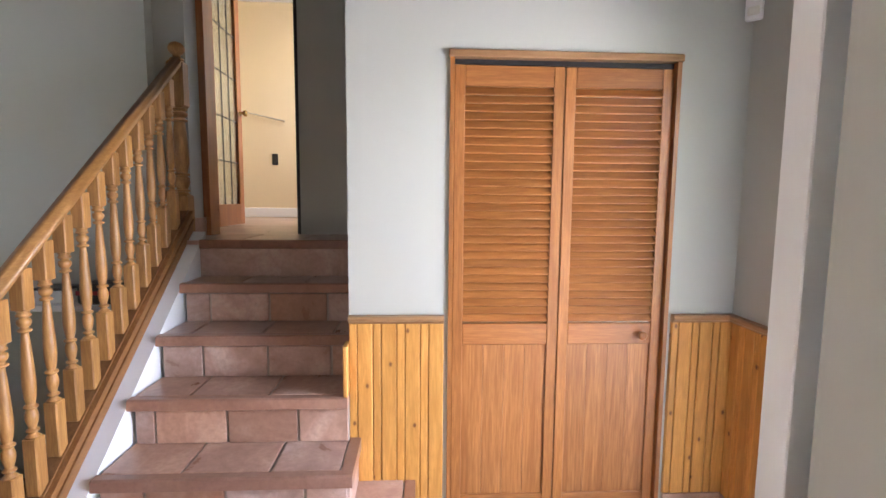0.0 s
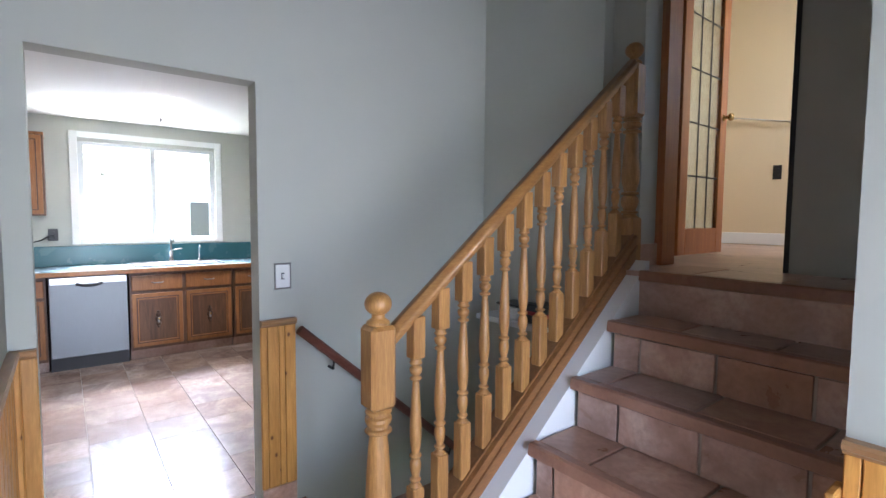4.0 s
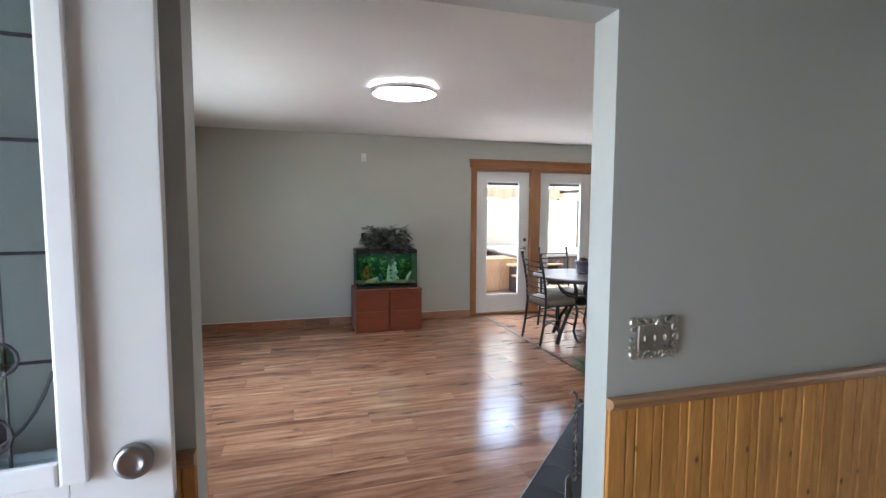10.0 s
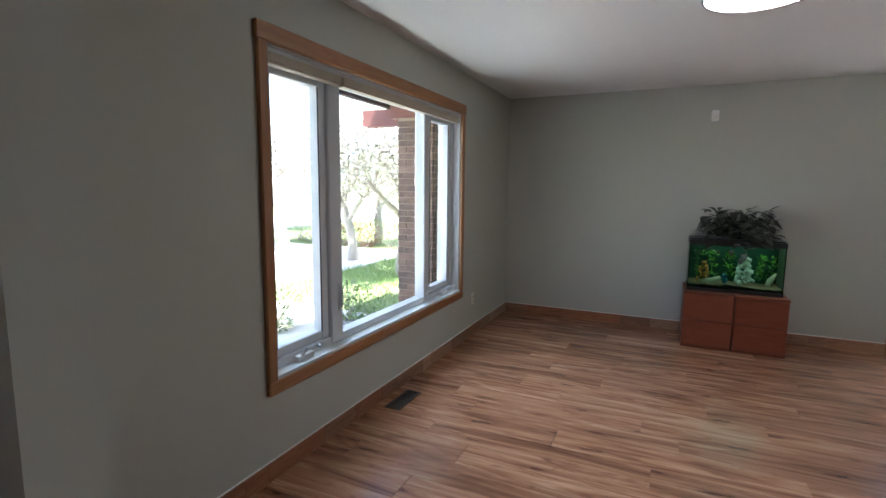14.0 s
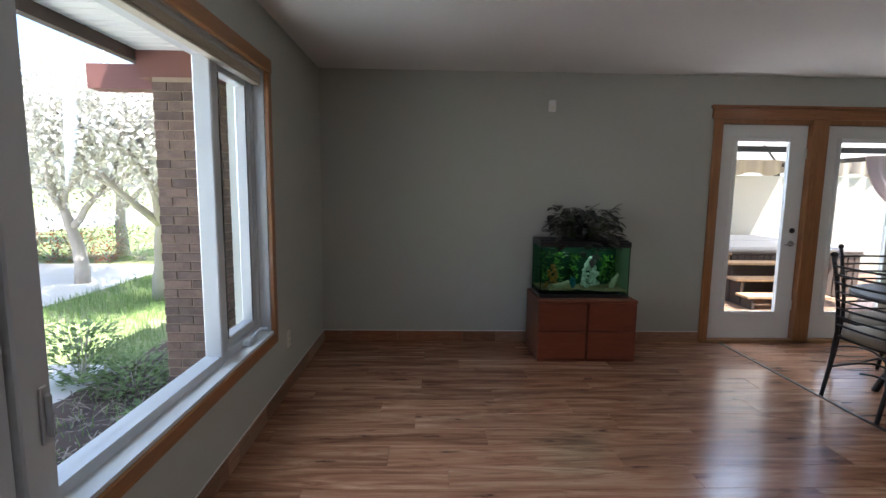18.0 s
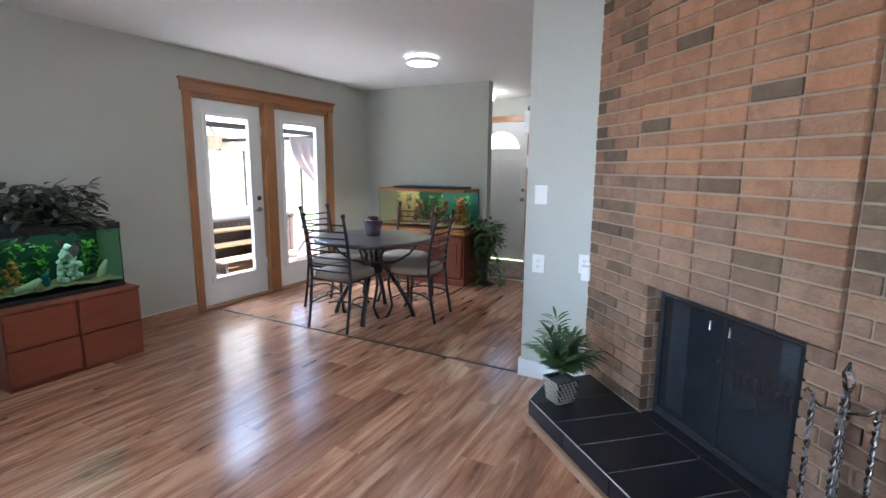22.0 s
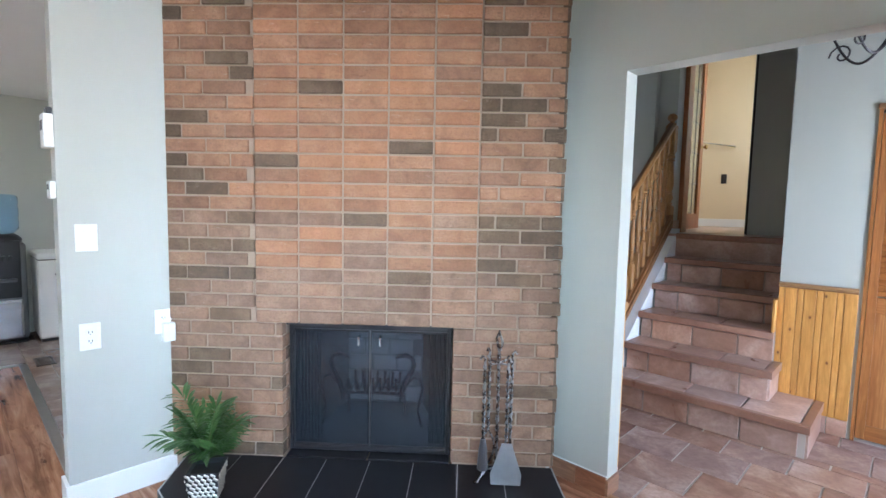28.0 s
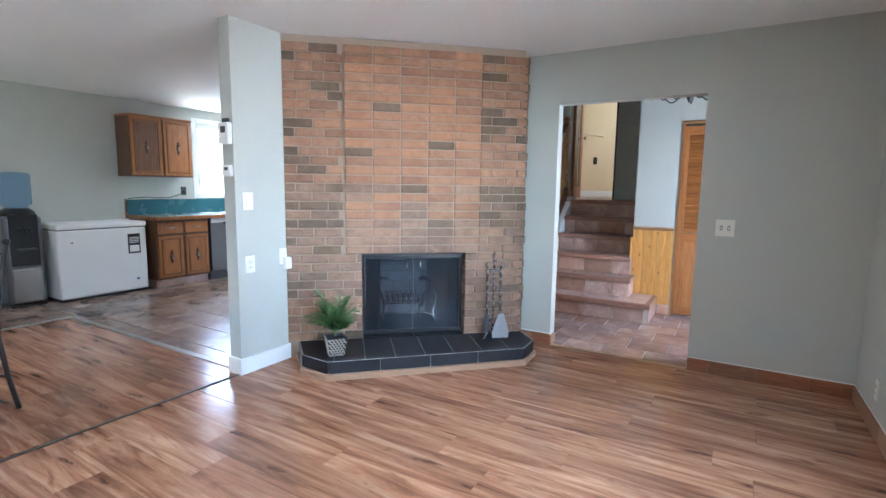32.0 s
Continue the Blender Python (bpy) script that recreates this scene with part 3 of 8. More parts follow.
def build_stairs():
    st = structure("stairs", boxes(*[(-0.31, 0.575 if k > 1 else (0.84, 0.60)[k], y + 0.035, (YC - 0.003) if k < 2 else 2.98, 0.0, RISE * (k + 1) - 0.012)
                                     for k, y in enumerate(NOSE[:5])], (-0.31, 0.575, 3.005, 3.06, 0.6, 1.195)), GROUT)
    for k, y in enumerate(NOSE):
        z = RISE * (k + 1)
        right = (0.86, 0.625, 0.575, 0.575, 0.575, 0.575)[k]
        # bull-nosed front edge
        prof = [(0, -0.045), (0.01, -0.05), (0.045, -0.05), (0.045, 0), (0.012, 0), (0.003, -0.006)]
        bm = sweep([(-p[0], p[1]) for p in prof], (-0.325, y, z), (right, y, z))
        nose = part("nosing", bm, TILE_EDGE, st)
        if k < 2:
            part("side_nosing", boxes((right - 0.045, right, y + 0.045, YC - 0.003, z - 0.05, z)), TILE_EDGE, st)
        # tread tiles
        deep = (NOSE[k + 1] + 0.035 if k < 5 else 3.42)
        if k < 2:
            deep = YC - 0.004
        x, n = -0.318 - (0.16, 0.03, 0.1, 0.2, 0.05, 0.12)[k], 0
        while x < right - 0.05:
            a, b = max(x, -0.318), min(x + 0.325, right - (0.05 if k < 2 else 0.004))
            if b - a > 0.03:
                piece("tile", (b - a - 0.006, deep - y - 0.052, 0.012), TILE, st, pose((a + b) / 2, (y + 0.046 + deep) / 2, z - 0.006))
            x += 0.33
        # riser tiles
        x = -0.318 - (0.05, 0.12, 0.2, 0.1, 0.16, 0.2)[k]
        end = (0.84, 0.605, 0.575, 0.575, 0.575, 0.575)[k]
        while x < end:
            a, b = max(x, -0.305), min(x + 0.29, end)
            if b - a > 0.03:
                piece("tile", (b - a - 0.006, 0.012, RISE - 0.058), TILE, st, pose((a + b) / 2, y + 0.03, z - RISE / 2 - 0.027))
            x += 0.295
    # tiled right ends of the two lowest steps
    piece("tile", (0.012, YC - NOSE[0] - 0.05, RISE - 0.058), TILE, st, pose(0.846, (YC + NOSE[0] + 0.03) / 2, RISE / 2 - 0.027))
    piece("tile", (0.012, YC - NOSE[1] - 0.05, RISE - 0.058), TILE, st, pose(0.606, (YC + NOSE[1] + 0.03) / 2, RISE * 1.5 - 0.027))
    return st


stairs = build_stairs()
# small wooden stop at the closet corner
structure("trim_corner", rbox(0.556, 0.576, 2.25, 2.34, 0.60, 0.82, bevel=0.004), PINE)

def slope_z(y, lift=0.0):
    return (y - 1.76) * 0.826 + 0.2 + lift


def sloped(x0, x1, y0, y1, lo, hi):
    """A board that climbs with the stairs."""
    bm = bmesh.new()
    v = [bm.verts.new((x, y, slope_z(y) + h)) for x in (x0, x1) for y in (y0, y1) for h in (lo, hi)]
    for f in ((0, 1, 3, 2), (4, 6, 7, 5), (0, 4, 5, 1), (2, 3, 7, 6), (1, 5, 7, 3), (0, 2, 6, 4)):
        bm.faces.new([v[k] for k in f])
    bmesh.ops.recalc_face_normals(bm, faces=bm.faces)
    return bm


def stringer():
    bm = bmesh.new()
    ys = (1.70, 3.06)
    lo = [bm.verts.new((x, y, z)) for x in (-0.54, -0.325) for y, z in ((ys[0], 0.0), (ys[1], 0.0), (ys[1], slope_z(ys[1], -0.035)), (ys[0], slope_z(ys[0], -0.035)))]
    for f in ((0, 3, 2, 1), (4, 5, 6, 7), (0, 1, 5, 4), (1, 2, 6, 5), (2, 3, 7, 6), (3, 0, 4, 7)):
        bm.faces.new([lo[k] for k in f])
    bmesh.ops.recalc_face_normals(bm, faces=bm.faces)
    return bm


structure("wall_stringer", stringer(), WHITE_WALL)

structure("kitchen_threshold", rbox(-1.507, -1.458, 0.82, 1.63, -0.006, 0.004, bevel=0.002), FTILE)

# ---------------------------------------------------------------- foyer: closet door
def closet():
    x0, x1, y = 1.005, 1.955, YC
    frame_ = structure("door_1", boxes((x0 - 0.008, x0 + 0.01, y - 0.012, y + 0.09, 0, 2.008), (x1 - 0.01, x1 + 0.008, y - 0.012, y + 0.09, 0, 2.008)), BIFOLD_V,
                       label="closet door frame of stained fir")
    part("head_casing", rbox(x0 - 0.014, x1 + 0.014, y - 0.022, y + 0.08, 2.008, 2.038, bevel=0.004), PINE_CAP, frame_)
    part("track", boxes((x0, x1, y + 0.02, y + 0.05, 1.988, 2.008)), BLACK, frame_)
    w = (x1 - x0 - 0.02) / 2
    for k in (0, 1):
        a = x0 + 0.01 + k * w + 0.002
        b = a + w - 0.004
        leaf = tagged(obj("bifold_panel", boxes((a, a + 0.045, y + 0.012, y + 0.042, 0.015, 1.985), (b - 0.045, b, y + 0.012, y + 0.042, 0.015, 1.985), bevel=0.003), BIFOLD_V),
                      "louvred stained fir bifold closet door panel, shut", "door", "closet bifold panels")
        for z0, z1 in ((1.90, 1.985), (0.80, 0.895), (0.015, 0.105)):
            part("rail", rbox(a + 0.045, b - 0.045, y + 0.013, y + 0.041, z0, z1, bevel=0.003), BIFOLD_H, leaf)
        for q in range(4):
            wq = (b - a - 0.09) / 4
            piece("plank", (wq - 0.0008, 0.012, 0.695), BIFOLD_PANEL, leaf, pose(a + 0.045 + (q + 0.5) * wq, y + 0.028, 0.4525), bevel=0.0006)
        n = 29
        for s in range(n):
            z = 0.905 + (s + 0.5) * (1.90 - 0.905) / n
            piece("slat", (b - a - 0.088, 0.046, 0.008), BIFOLD_H, leaf, pose((a + b) / 2, y + 0.027, z, 51, 0, 0), bevel=0.002)
        if k:
            part("knob", lathe([(0.008, 0), (0.009, 0.012), (0.019, 0.02), (0.02, 0.03), (0.012, 0.036)], 14, pose(b - 0.09, y + 0.012, 0.845, 90, 0, 0)), BIFOLD_V, leaf, smooth=True)
    structure("closet_back", boxes((0.66, XW, 2.9, 3.0, 0, 2.4)), WALL)


closet()


# ---------------------------------------------------------------- foyer: wainscot
def wainscot(name, axis, a, b, face, out, base=0.11, top=0.905, m_base=None):
    """Beaded pine boards on a wall. axis x: along x on the face y; out: +1 or -1."""
    back = 0.004
    if axis == "x":
        host = structure(name, boxes((a, b, *sorted((face, face + out * back)), base, top)), PINE, label="knotty pine beadboard wainscot")
    else:
        host = structure(name, boxes((*sorted((face, face + out * back)), a, b, base, top)), PINE, label="knotty pine beadboard wainscot")
    n = max(1, round((b - a) / 0.092))
    w = (b - a) / n
    for k in range(n):
        c = a + (k + 0.5) * w
        for off, ww, t in ((-w / 2 + w * 0.175, w * 0.32, 0.011), (w * 0.175, w * 0.62, 0.012)):
            if axis == "x":
                piece("board", (ww, t, top - base), PINE, host, pose(c + off, face + out * (back + t / 2), (base + top) / 2), 0.003)
            else:
                piece("board", (t, ww, top - base), PINE, host, pose(face + out * (back + t / 2), c + off, (base + top) / 2), 0.003)
    cap = [(-0.002, 0), (0.02, 0), (0.024, 0.008), (0.034, 0.014), (0.036, 0.026), (0.03, 0.034), (-0.002, 0.034)]
    if axis == "x":
        bm = bmesh.new()
        r0 = [bm.verts.new((a, face + out * p[0], top + p[1])) for p in cap]
        r1 = [bm.verts.new((b, face + out * p[0], top + p[1])) for p in cap]
    else:
        bm = bmesh.new()
        r0 = [bm.verts.new((face + out * p[0], a, top + p[1])) for p in cap]
        r1 = [bm.verts.new((face + out * p[0], b, top + p[1])) for p in cap]
    for k in range(len(cap)):
        bm.faces.new((r0[k], r0[(k + 1) % len(cap)], r1[(k + 1) % len(cap)], r1[k]))
    bm.faces.new(list(reversed(r0)))
    bm.faces.new(r1)
    bmesh.ops.recalc_face_normals(bm, faces=bm.faces)
    part("chair_rail", bm, PINE_CAP if axis == "x" else PINE_CAP_Y, host)
    # stone tile skirting
    x, step = a, 0.3
    while x < b - 0.01:
        e = min(x + step, b)
        if axis == "x":
            piece("skirting_tile", (e - x - 0.004, 0.014, base - 0.004), m_base or TILE, host, pose((x + e) / 2, face + out * 0.009, base / 2), 0.002)
        else:
            piece("skirting_tile", (0.014, e - x - 0.004, base - 0.004), m_base or TILE, host, pose(face + out * 0.009, (x + e) / 2, base / 2), 0.002)
        x = e
    return host


wainscot("wainscot_foyer", "x", XK + 0.02, 0.225, YE, 1)
wainscot("wainscot_closet", "x", 0.575, 0.98, YC, -1)
wainscot("wainscot_closet_corner", "x", 1.98, XW, YC, -1)
wainscot("wainscot_front", "x", 1.285, XW, YE, 1)
wainscot("wainscot_front_corner", "y", 1.93, YC - 0.02, XW, -1)
wainscot("wainscot_kitchen_door", "y", 1.63, 1.80, XK, 1)
wainscot("wainscot_kitchen_jamb", "y", YE + 0.004, 0.82, XK, 1)


# ---------------------------------------------------------------- wall plates
def plate(name, m, w, h, mat, label, toggles=0, sockets=0, border=None, rocker=0):
    t = thing(name, m, label, "wall plate" if not border else "switch plate")
    part("cover", rbox(-w / 2, w / 2, -h / 2, h / 2, 0, 0.006, bevel=0.002), mat, t)
    for k in range(toggles):
        x = (k - (toggles - 1) / 2) * 0.046
        part("slot", boxes((x - 0.008, x + 0.008, -0.016, 0.016, 0.006, 0.0068)), DARK, t)
        part("toggle", rbox(x - 0.005, x + 0.005, -0.010, 0.010, 0.006, 0.018, bevel=0.002), mat, t)
    for k in range(rocker):
        x = (k - (rocker - 1) / 2) * 0.046
        part("rocker", rbox(x - 0.016, x + 0.016, -0.033, 0.033, 0.006, 0.011, bevel=0.002), mat, t)
    for k in range(sockets):
        y = 0.02 if k else -0.02
        part("socket", lathe([(0.017, 0.006), (0.017, 0.009), (0.0155, 0.0095)], 14, Matrix.Translation((0, y, 0))), mat, t)
        part("slots", boxes((-0.008, -0.005, y - 0.004, y + 0.006, 0.009, 0.0102), (0.005, 0.008, y - 0.004, y + 0.005, 0.009, 0.0102), (-0.002, 0.002, y - 0.011, y - 0.007, 0.009, 0.0102)), BLACK, t)
    if border:
        bm = bmesh.new()
        n = 13
        for side in range(4):
            for k in range(n):
                f = k / (n - 1) - 0.5
                x, y = ((f * w, h / 2), (f * w, -h / 2), (w / 2, f * h), (-w / 2, f * h))[side]
                join(bm, lathe([(0.001, 0.004), (0.004, 0.006), (0.0045, 0.009), (0.002, 0.012)], 8), Matrix.Translation((x, y, 0)))
        part("beaded_border", bm, border, t, "dotted dark and silver border")
    return t


def on_x(x, y, z, out):
    """A plate on a wall that faces +x (out 1) or -x."""
    return pose(x, y, z, 90, 0, 90 if out > 0 else -90)


def on_y(x, y, z, out):
    return pose(x, y, z, 90, 0, 180 if out > 0 else 0)


def ornate_plate():
    t = thing("ornate_switch_plate", on_y(0.075, YE, 1.105, 1), "antique silver switch plate with a scrolled relief border", "switch plate")
    part("cover", rbox(-0.055, 0.055, -0.04, 0.04, 0, 0.009, bevel=0.003), SILVER, t)
    bm = bmesh.new()
    rnd = random.Random(4)
    for side in range(4):
        n = 7 if side < 2 else 5
        for k in range(n):
            f = k / (n - 1) - 0.5
            x, y = ((f * 0.14, 0.05), (f * 0.14, -0.05), (0.072, f * 0.1), (-0.072, f * 0.1))[side]
            r = 0.008 + rnd.random() * 0.005
            a0 = rnd.random() * 6.28
            pts = [(x + r * (1 - s / 12) * math.cos(a0 + s * 0.62), y + r * (1 - s / 12) * math.sin(a0 + s * 0.62), 0.008) for s in range(9)]
            tube(pts, [0.0045 - 0.0003 * s for s in range(9)], 6, bm)
    for x in (-0.068, 0.068):
        for y in (-0.047, 0.047):
            join(bm, lathe([(0.016, 0), (0.015, 0.006), (0.009, 0.011), (0.003, 0.013)], 10), Matrix.Translation((x, y, 0)))
    part("scroll_border", bm, SILVER, t, smooth=True)
    for x in (-0.035, 0, 0.035):
        part("toggle", rbox(x - 0.003, x + 0.003, -0.008, 0.008, 0.008, 0.016, bevel=0.002), SILVER, t)
    for x in (-0.035, 0, 0.035):
        for y in (-0.026, 0.026):
            part("screw", lathe([(0.003, 0.008), (0.003, 0.011)], 8, Matrix.Translation((x, y, 0))), PEWTER, t)


ornate_plate()
plate("switch_plate", on_x(XK, 1.742, 1.145, 1), 0.075, 0.118, PLASTIC, "white double switch plate with a dotted border", toggles=1, border=PEWTER)
plate("light_switch", on_x(XS, -1.125, 1.215, 1), 0.082, 0.12, PLASTIC, "white rocker light switch on a grey wall", rocker=1)
plate("wall_outlet", on_x(XS, -1.125, 0.775, 1), 0.08, 0.12, PLASTIC, "white double wall outlet", sockets=2)
o2 = plate("wall_outlet", on_x(XS, -0.832, 0.80, 1), 0.075, 0.118, PLASTIC, "white wall outlet with a plug-in adapter beside the brick", sockets=2)
part("plug_adapter", rbox(-0.012, 0.042, -0.095, -0.005, 0.011, 0.05, bevel=0.006, seg=2), PLASTIC, o2)
plate("switch_plate", on_y(1.458, YL, 1.072, -1), 0.118, 0.118, IVORY, "ivory double toggle switch plate with a raised edge", toggles=2)
plate("wall_outlet", on_x(XW, -3.28, 0.355, -1), 0.07, 0.115, IVORY, "ivory wall outlet above the baseboard", sockets=2)
plate("wall_outlet", on_x(XW, 0.13, 0.245, -1), 0.07, 0.115, IVORY, "ivory wall outlet near the corner", sockets=2)
plate("switch_plate", on_x(XWEST, -2.42, 1.18, 1), 0.12, 0.12, DARK, "dark patterned switch plate beside the back door", toggles=2)
plate("wall_outlet", on_x(XWEST, 0.83, 1.23, 1), 0.08, 0.12, DARK, "dark outlet plate over the kitchen counter", sockets=2)
plate("switch_plate", on_x(XWEST, -1.9, 1.18, 1), 0.08, 0.12, DARK, "dark switch plate in the back hall", toggles=1)


def wall_sensor(m, label):
    t = thing("wall_sensor", m, label, "sensor")
    part("body", rbox(-0.032, 0.032, -0.05, 0.05, 0, 0.04, bevel=0.012, seg=2), PLASTIC, t)
    part("lens", rbox(-0.022, 0.022, -0.036, 0.0, 0.036, 0.043, bevel=0.005), IVORY, t)


wall_sensor(on_y(0.237, YF, 2.122, 1), "white alarm sensor high on the grey wall")
wall_sensor(pose(2.25, 2.29, 2.22, 90, 0, -45), "white alarm sensor in the foyer corner")


def thermostat(z, w, h, d, label, screen):
    t = thing("thermostat", on_y(-1.44, -1.22, z, -1), label, "thermostat")
    part("body", rbox(-w / 2, w / 2, -h / 2, h / 2, 0, d, bevel=0.006, seg=2), PLASTIC, t)
    part("display", rbox(-w * screen, w * screen, h * 0.02, h * 0.32, d - 0.002, d + 0.002, bevel=0.001), DARK, t, "dark grey display")
    if h > 0.1:
        part("cap", rbox(-w * 0.3, w * 0.3, h / 2, h / 2 + 0.03, 0, d * 0.6, bevel=0.004), DARK, t)


thermostat(1.665, 0.10, 0.14, 0.035, "white thermostat with grey display on the wall end", 0.25)
thermostat(1.42, 0.085, 0.075, 0.022, "small white square thermostat with dark display", 0.22)


# ---------------------------------------------------------------- balustrade
RX = -0.44


def turned(name, total, square_lo, square_hi, w, slope_top):
    """One baluster: square blocks at foot and head with a turned shaft between them."""
    bm = bmesh.new()
    join(bm, rbox(-w / 2, w / 2, -w / 2, w / 2, 0, square_lo, bevel=0.004))
    L = total - square_lo - square_hi
    prof = [(0.5, 0), (0.44, 0.012), (0.27, 0.028), (0.24, 0.04), (0.38, 0.045), (0.43, 0.054), (0.38, 0.063), (0.25, 0.068), (0.27, 0.085), (0.36, 0.12), (0.42, 0.155), (0.41, 0.185), (0.33, 0.215),
            (0.26, 0.228), (0.42, 0.233), (0.46, 0.243), (0.42, 0.253), (0.27, 0.258), (0.30, 0.275), (0.39, 0.33), (0.44, 0.40), (0.43, 0.47), (0.37, 0.6), (0.29, 0.75), (0.24, 0.815),
            (0.23, 0.828), (0.40, 0.833), (0.45, 0.843), (0.40, 0.853), (0.27, 0.858), (0.26, 0.872), (0.36, 0.877), (0.43, 0.893), (0.46, 0.912), (0.42, 0.928), (0.3, 0.934), (0.29, 0.946), (0.42, 0.951), (0.47, 0.962), (0.42, 0.972), (0.36, 0.978), (0.45, 1.0)]
    join(bm, lathe([(r * w, square_lo + h * L) for r, h in prof], 14))
    join(bm, rbox(-w / 2, w / 2, -w / 2, w / 2, total - square_hi, total, bevel=0.003))
    me = bpy.data.meshes.new(name)
    bm.to_mesh(me)
    bm.free()
    me.materials.append(OAK)
    for p in me.polygons:
        p.use_smooth = square_lo < p.center.z < total - square_hi
    return me


def newel(name, parent, m, height):
    bm = bmesh.new()
    w = 0.088
    join(bm, rbox(-w / 2, w / 2, -w / 2, w / 2, 0, height * 0.30, bevel=0.008))
    lo, hi = height * 0.30, height * 0.76
    L = hi - lo
    prof = [(0.042, 0), (0.034, 0.02), (0.028, 0.035), (0.038, 0.04), (0.041, 0.05), (0.038, 0.06), (0.028, 0.066), (0.03, 0.085), (0.038, 0.12), (0.042, 0.155), (0.038, 0.2), (0.029, 0.222), (0.039, 0.228), (0.043, 0.24), (0.039, 0.252), (0.029, 0.258), (0.034, 0.3),
            (0.041, 0.36), (0.042, 0.43), (0.039, 0.55), (0.033, 0.75), (0.029, 0.825), (0.028, 0.84), (0.04, 0.846), (0.044, 0.858), (0.04, 0.87), (0.03, 0.876), (0.029, 0.892), (0.038, 0.9), (0.043, 0.925), (0.042, 0.945), (0.034, 0.955), (0.034, 0.967), (0.042, 0.973), (0.042, 0.985), (0.036, 1.0)]
    join(bm, lathe([(r, lo + h * L) for r, h in prof], 20))
    join(bm, rbox(-w / 2, w / 2, -w / 2, w / 2, hi, height, bevel=0.012))
    post = part("newel_post", bm, OAK, parent)
    post.matrix_world = m
    ball = [(0.03, -0.002), (0.038, 0.004), (0.036, 0.012), (0.026, 0.018), (0.02, 0.024), (0.021, 0.030)]
    ball += [(0.043 * math.sin(a), 0.066 - 0.037 * math.cos(a)) for a in [0.45 + k * (math.pi - 0.45) / 10 for k in range(10)]] + [(0.001, 0.103)]
    cap = part("ball_cap", lathe([(r, z + height) for r, z in ball], 20), OAK, post, smooth=True)
    return post


def balustrade():
    y0, y1 = 1.675, 3.19
    b = thing("stair_balustrade", pose(RX, y0, 0), "golden oak stair balustrade with turned balusters and ball-capped newels", "railing")
    inv = b.matrix_world.inverted()
    newel("newel_post", b, pose(RX, y0, 0), 1.10)
    newel("newel_post", b, pose(-0.455, 3.092, 1.13), 1.04)

    def climb(name, x0, x1, ya, yb, lo, hi, mat):
        ob = part(name, sloped(x0, x1, ya, yb, lo, hi), mat, b)
        ob.matrix_world = Matrix()
        return ob

    climb("base_cap", RX - 0.06, RX + 0.052, 1.72, 3.06, 0.062, 0.082, OAK_BASE)
    climb("fillet", RX - 0.03, RX + 0.03, 1.72, 3.06, 0.082, 0.092, OAK_BASE)
    climb("base_edge", RX + 0.022, RX + 0.046, 1.72, 3.06, -0.045, 0.062, OAK_BASE)
    climb("base_lip", RX + 0.046, RX + 0.054, 1.72, 3.06, 0.02, 0.035, OAK_BASE)
    bar = sloped(RX - 0.03, RX + 0.03, 1.715, 3.06, 0.858, 0.918)
    bmesh.ops.bevel(bar, geom=bar.edges[:], offset=0.014, segments=3, affect="EDGES", clamp_overlap=True)
    part("handrail", bar, OAK_Y, b, smooth=True).matrix_world = Matrix()
    n = 12
    me = turned("baluster", 0.785, 0.205, 0.14, 0.047, 0)
    for k in range(n):
        y = 1.818 + k * 0.1025
        ob = new("baluster", me)
        ob.parent = b
        ob.matrix_world = pose(RX, y, slope_z(y, 0.078))
    return b


balustrade()


def wall_handrail():
    t = thing("wall_handrail", pose(XK + 0.06, 1.82, 0.86), "dark red-brown stained handrail down the basement stairs", "handrail")
    rail = part("rail", tube([(XK + 0.065, 1.80, 0.885), (XK + 0.065, 3.0, -0.18)], 0.024, 10), HANDRAIL, t)
    rail.matrix_world = Matrix()
    for y in (1.98, 2.75):
        z = 0.885 - (y - 1.80) * 0.8875
        br = part("bracket", tube([(XK, y, z - 0.07), (XK + 0.05, y, z - 0.07), (XK + 0.065, y, z - 0.022)], 0.008, 8), BLACK, t)
        br.matrix_world = Matrix()


wall_handrail()

# basement steps that go down behind the balustrade
for k in range(7):
    ya = 1.80 + 0.05 + k * 0.17
    structure("basement_step", boxes((XK, -0.54, ya, 3.06, -0.2 * (k + 2), -0.2 * (k + 1))), DARK if k else TILE_EDGE)
structure("basement_nosing", rbox(XK, -0.54, 1.755, 1.85, -0.04, 0.004, bevel=0.006), TILE_EDGE)
structure("shelf_ledge", boxes((-1.30, -0.60, 2.86, 3.06, 0.83, 0.86)), WHITE_WALL)


def shelf_clutter():
    t = thing("storage_tub", pose(-1.07, 2.96, 0.86), "small white plastic tub on a ledge", "tub")
    part("tub", rbox(-0.08, 0.08, -0.07, 0.07, 0, 0.075, bevel=0.01), WHITE, t)
    part("lid", rbox(-0.088, 0.088, -0.078, 0.078, 0.075, 0.088, bevel=0.005), BLACK, t)
    c = thing("carry_case", pose(-0.82, 2.96, 0.86), "black case with a red band on a ledge", "case")
    part("case", rbox(-0.11, 0.11, -0.08, 0.08, 0, 0.11, bevel=0.012), BLACK, c)
    part("band", rbox(-0.112, 0.112, -0.082, 0.082, 0.05, 0.075, bevel=0.004), paint("red_plastic", (0.32, 0.02, 0.03), 0.4), c)


shelf_clutter()


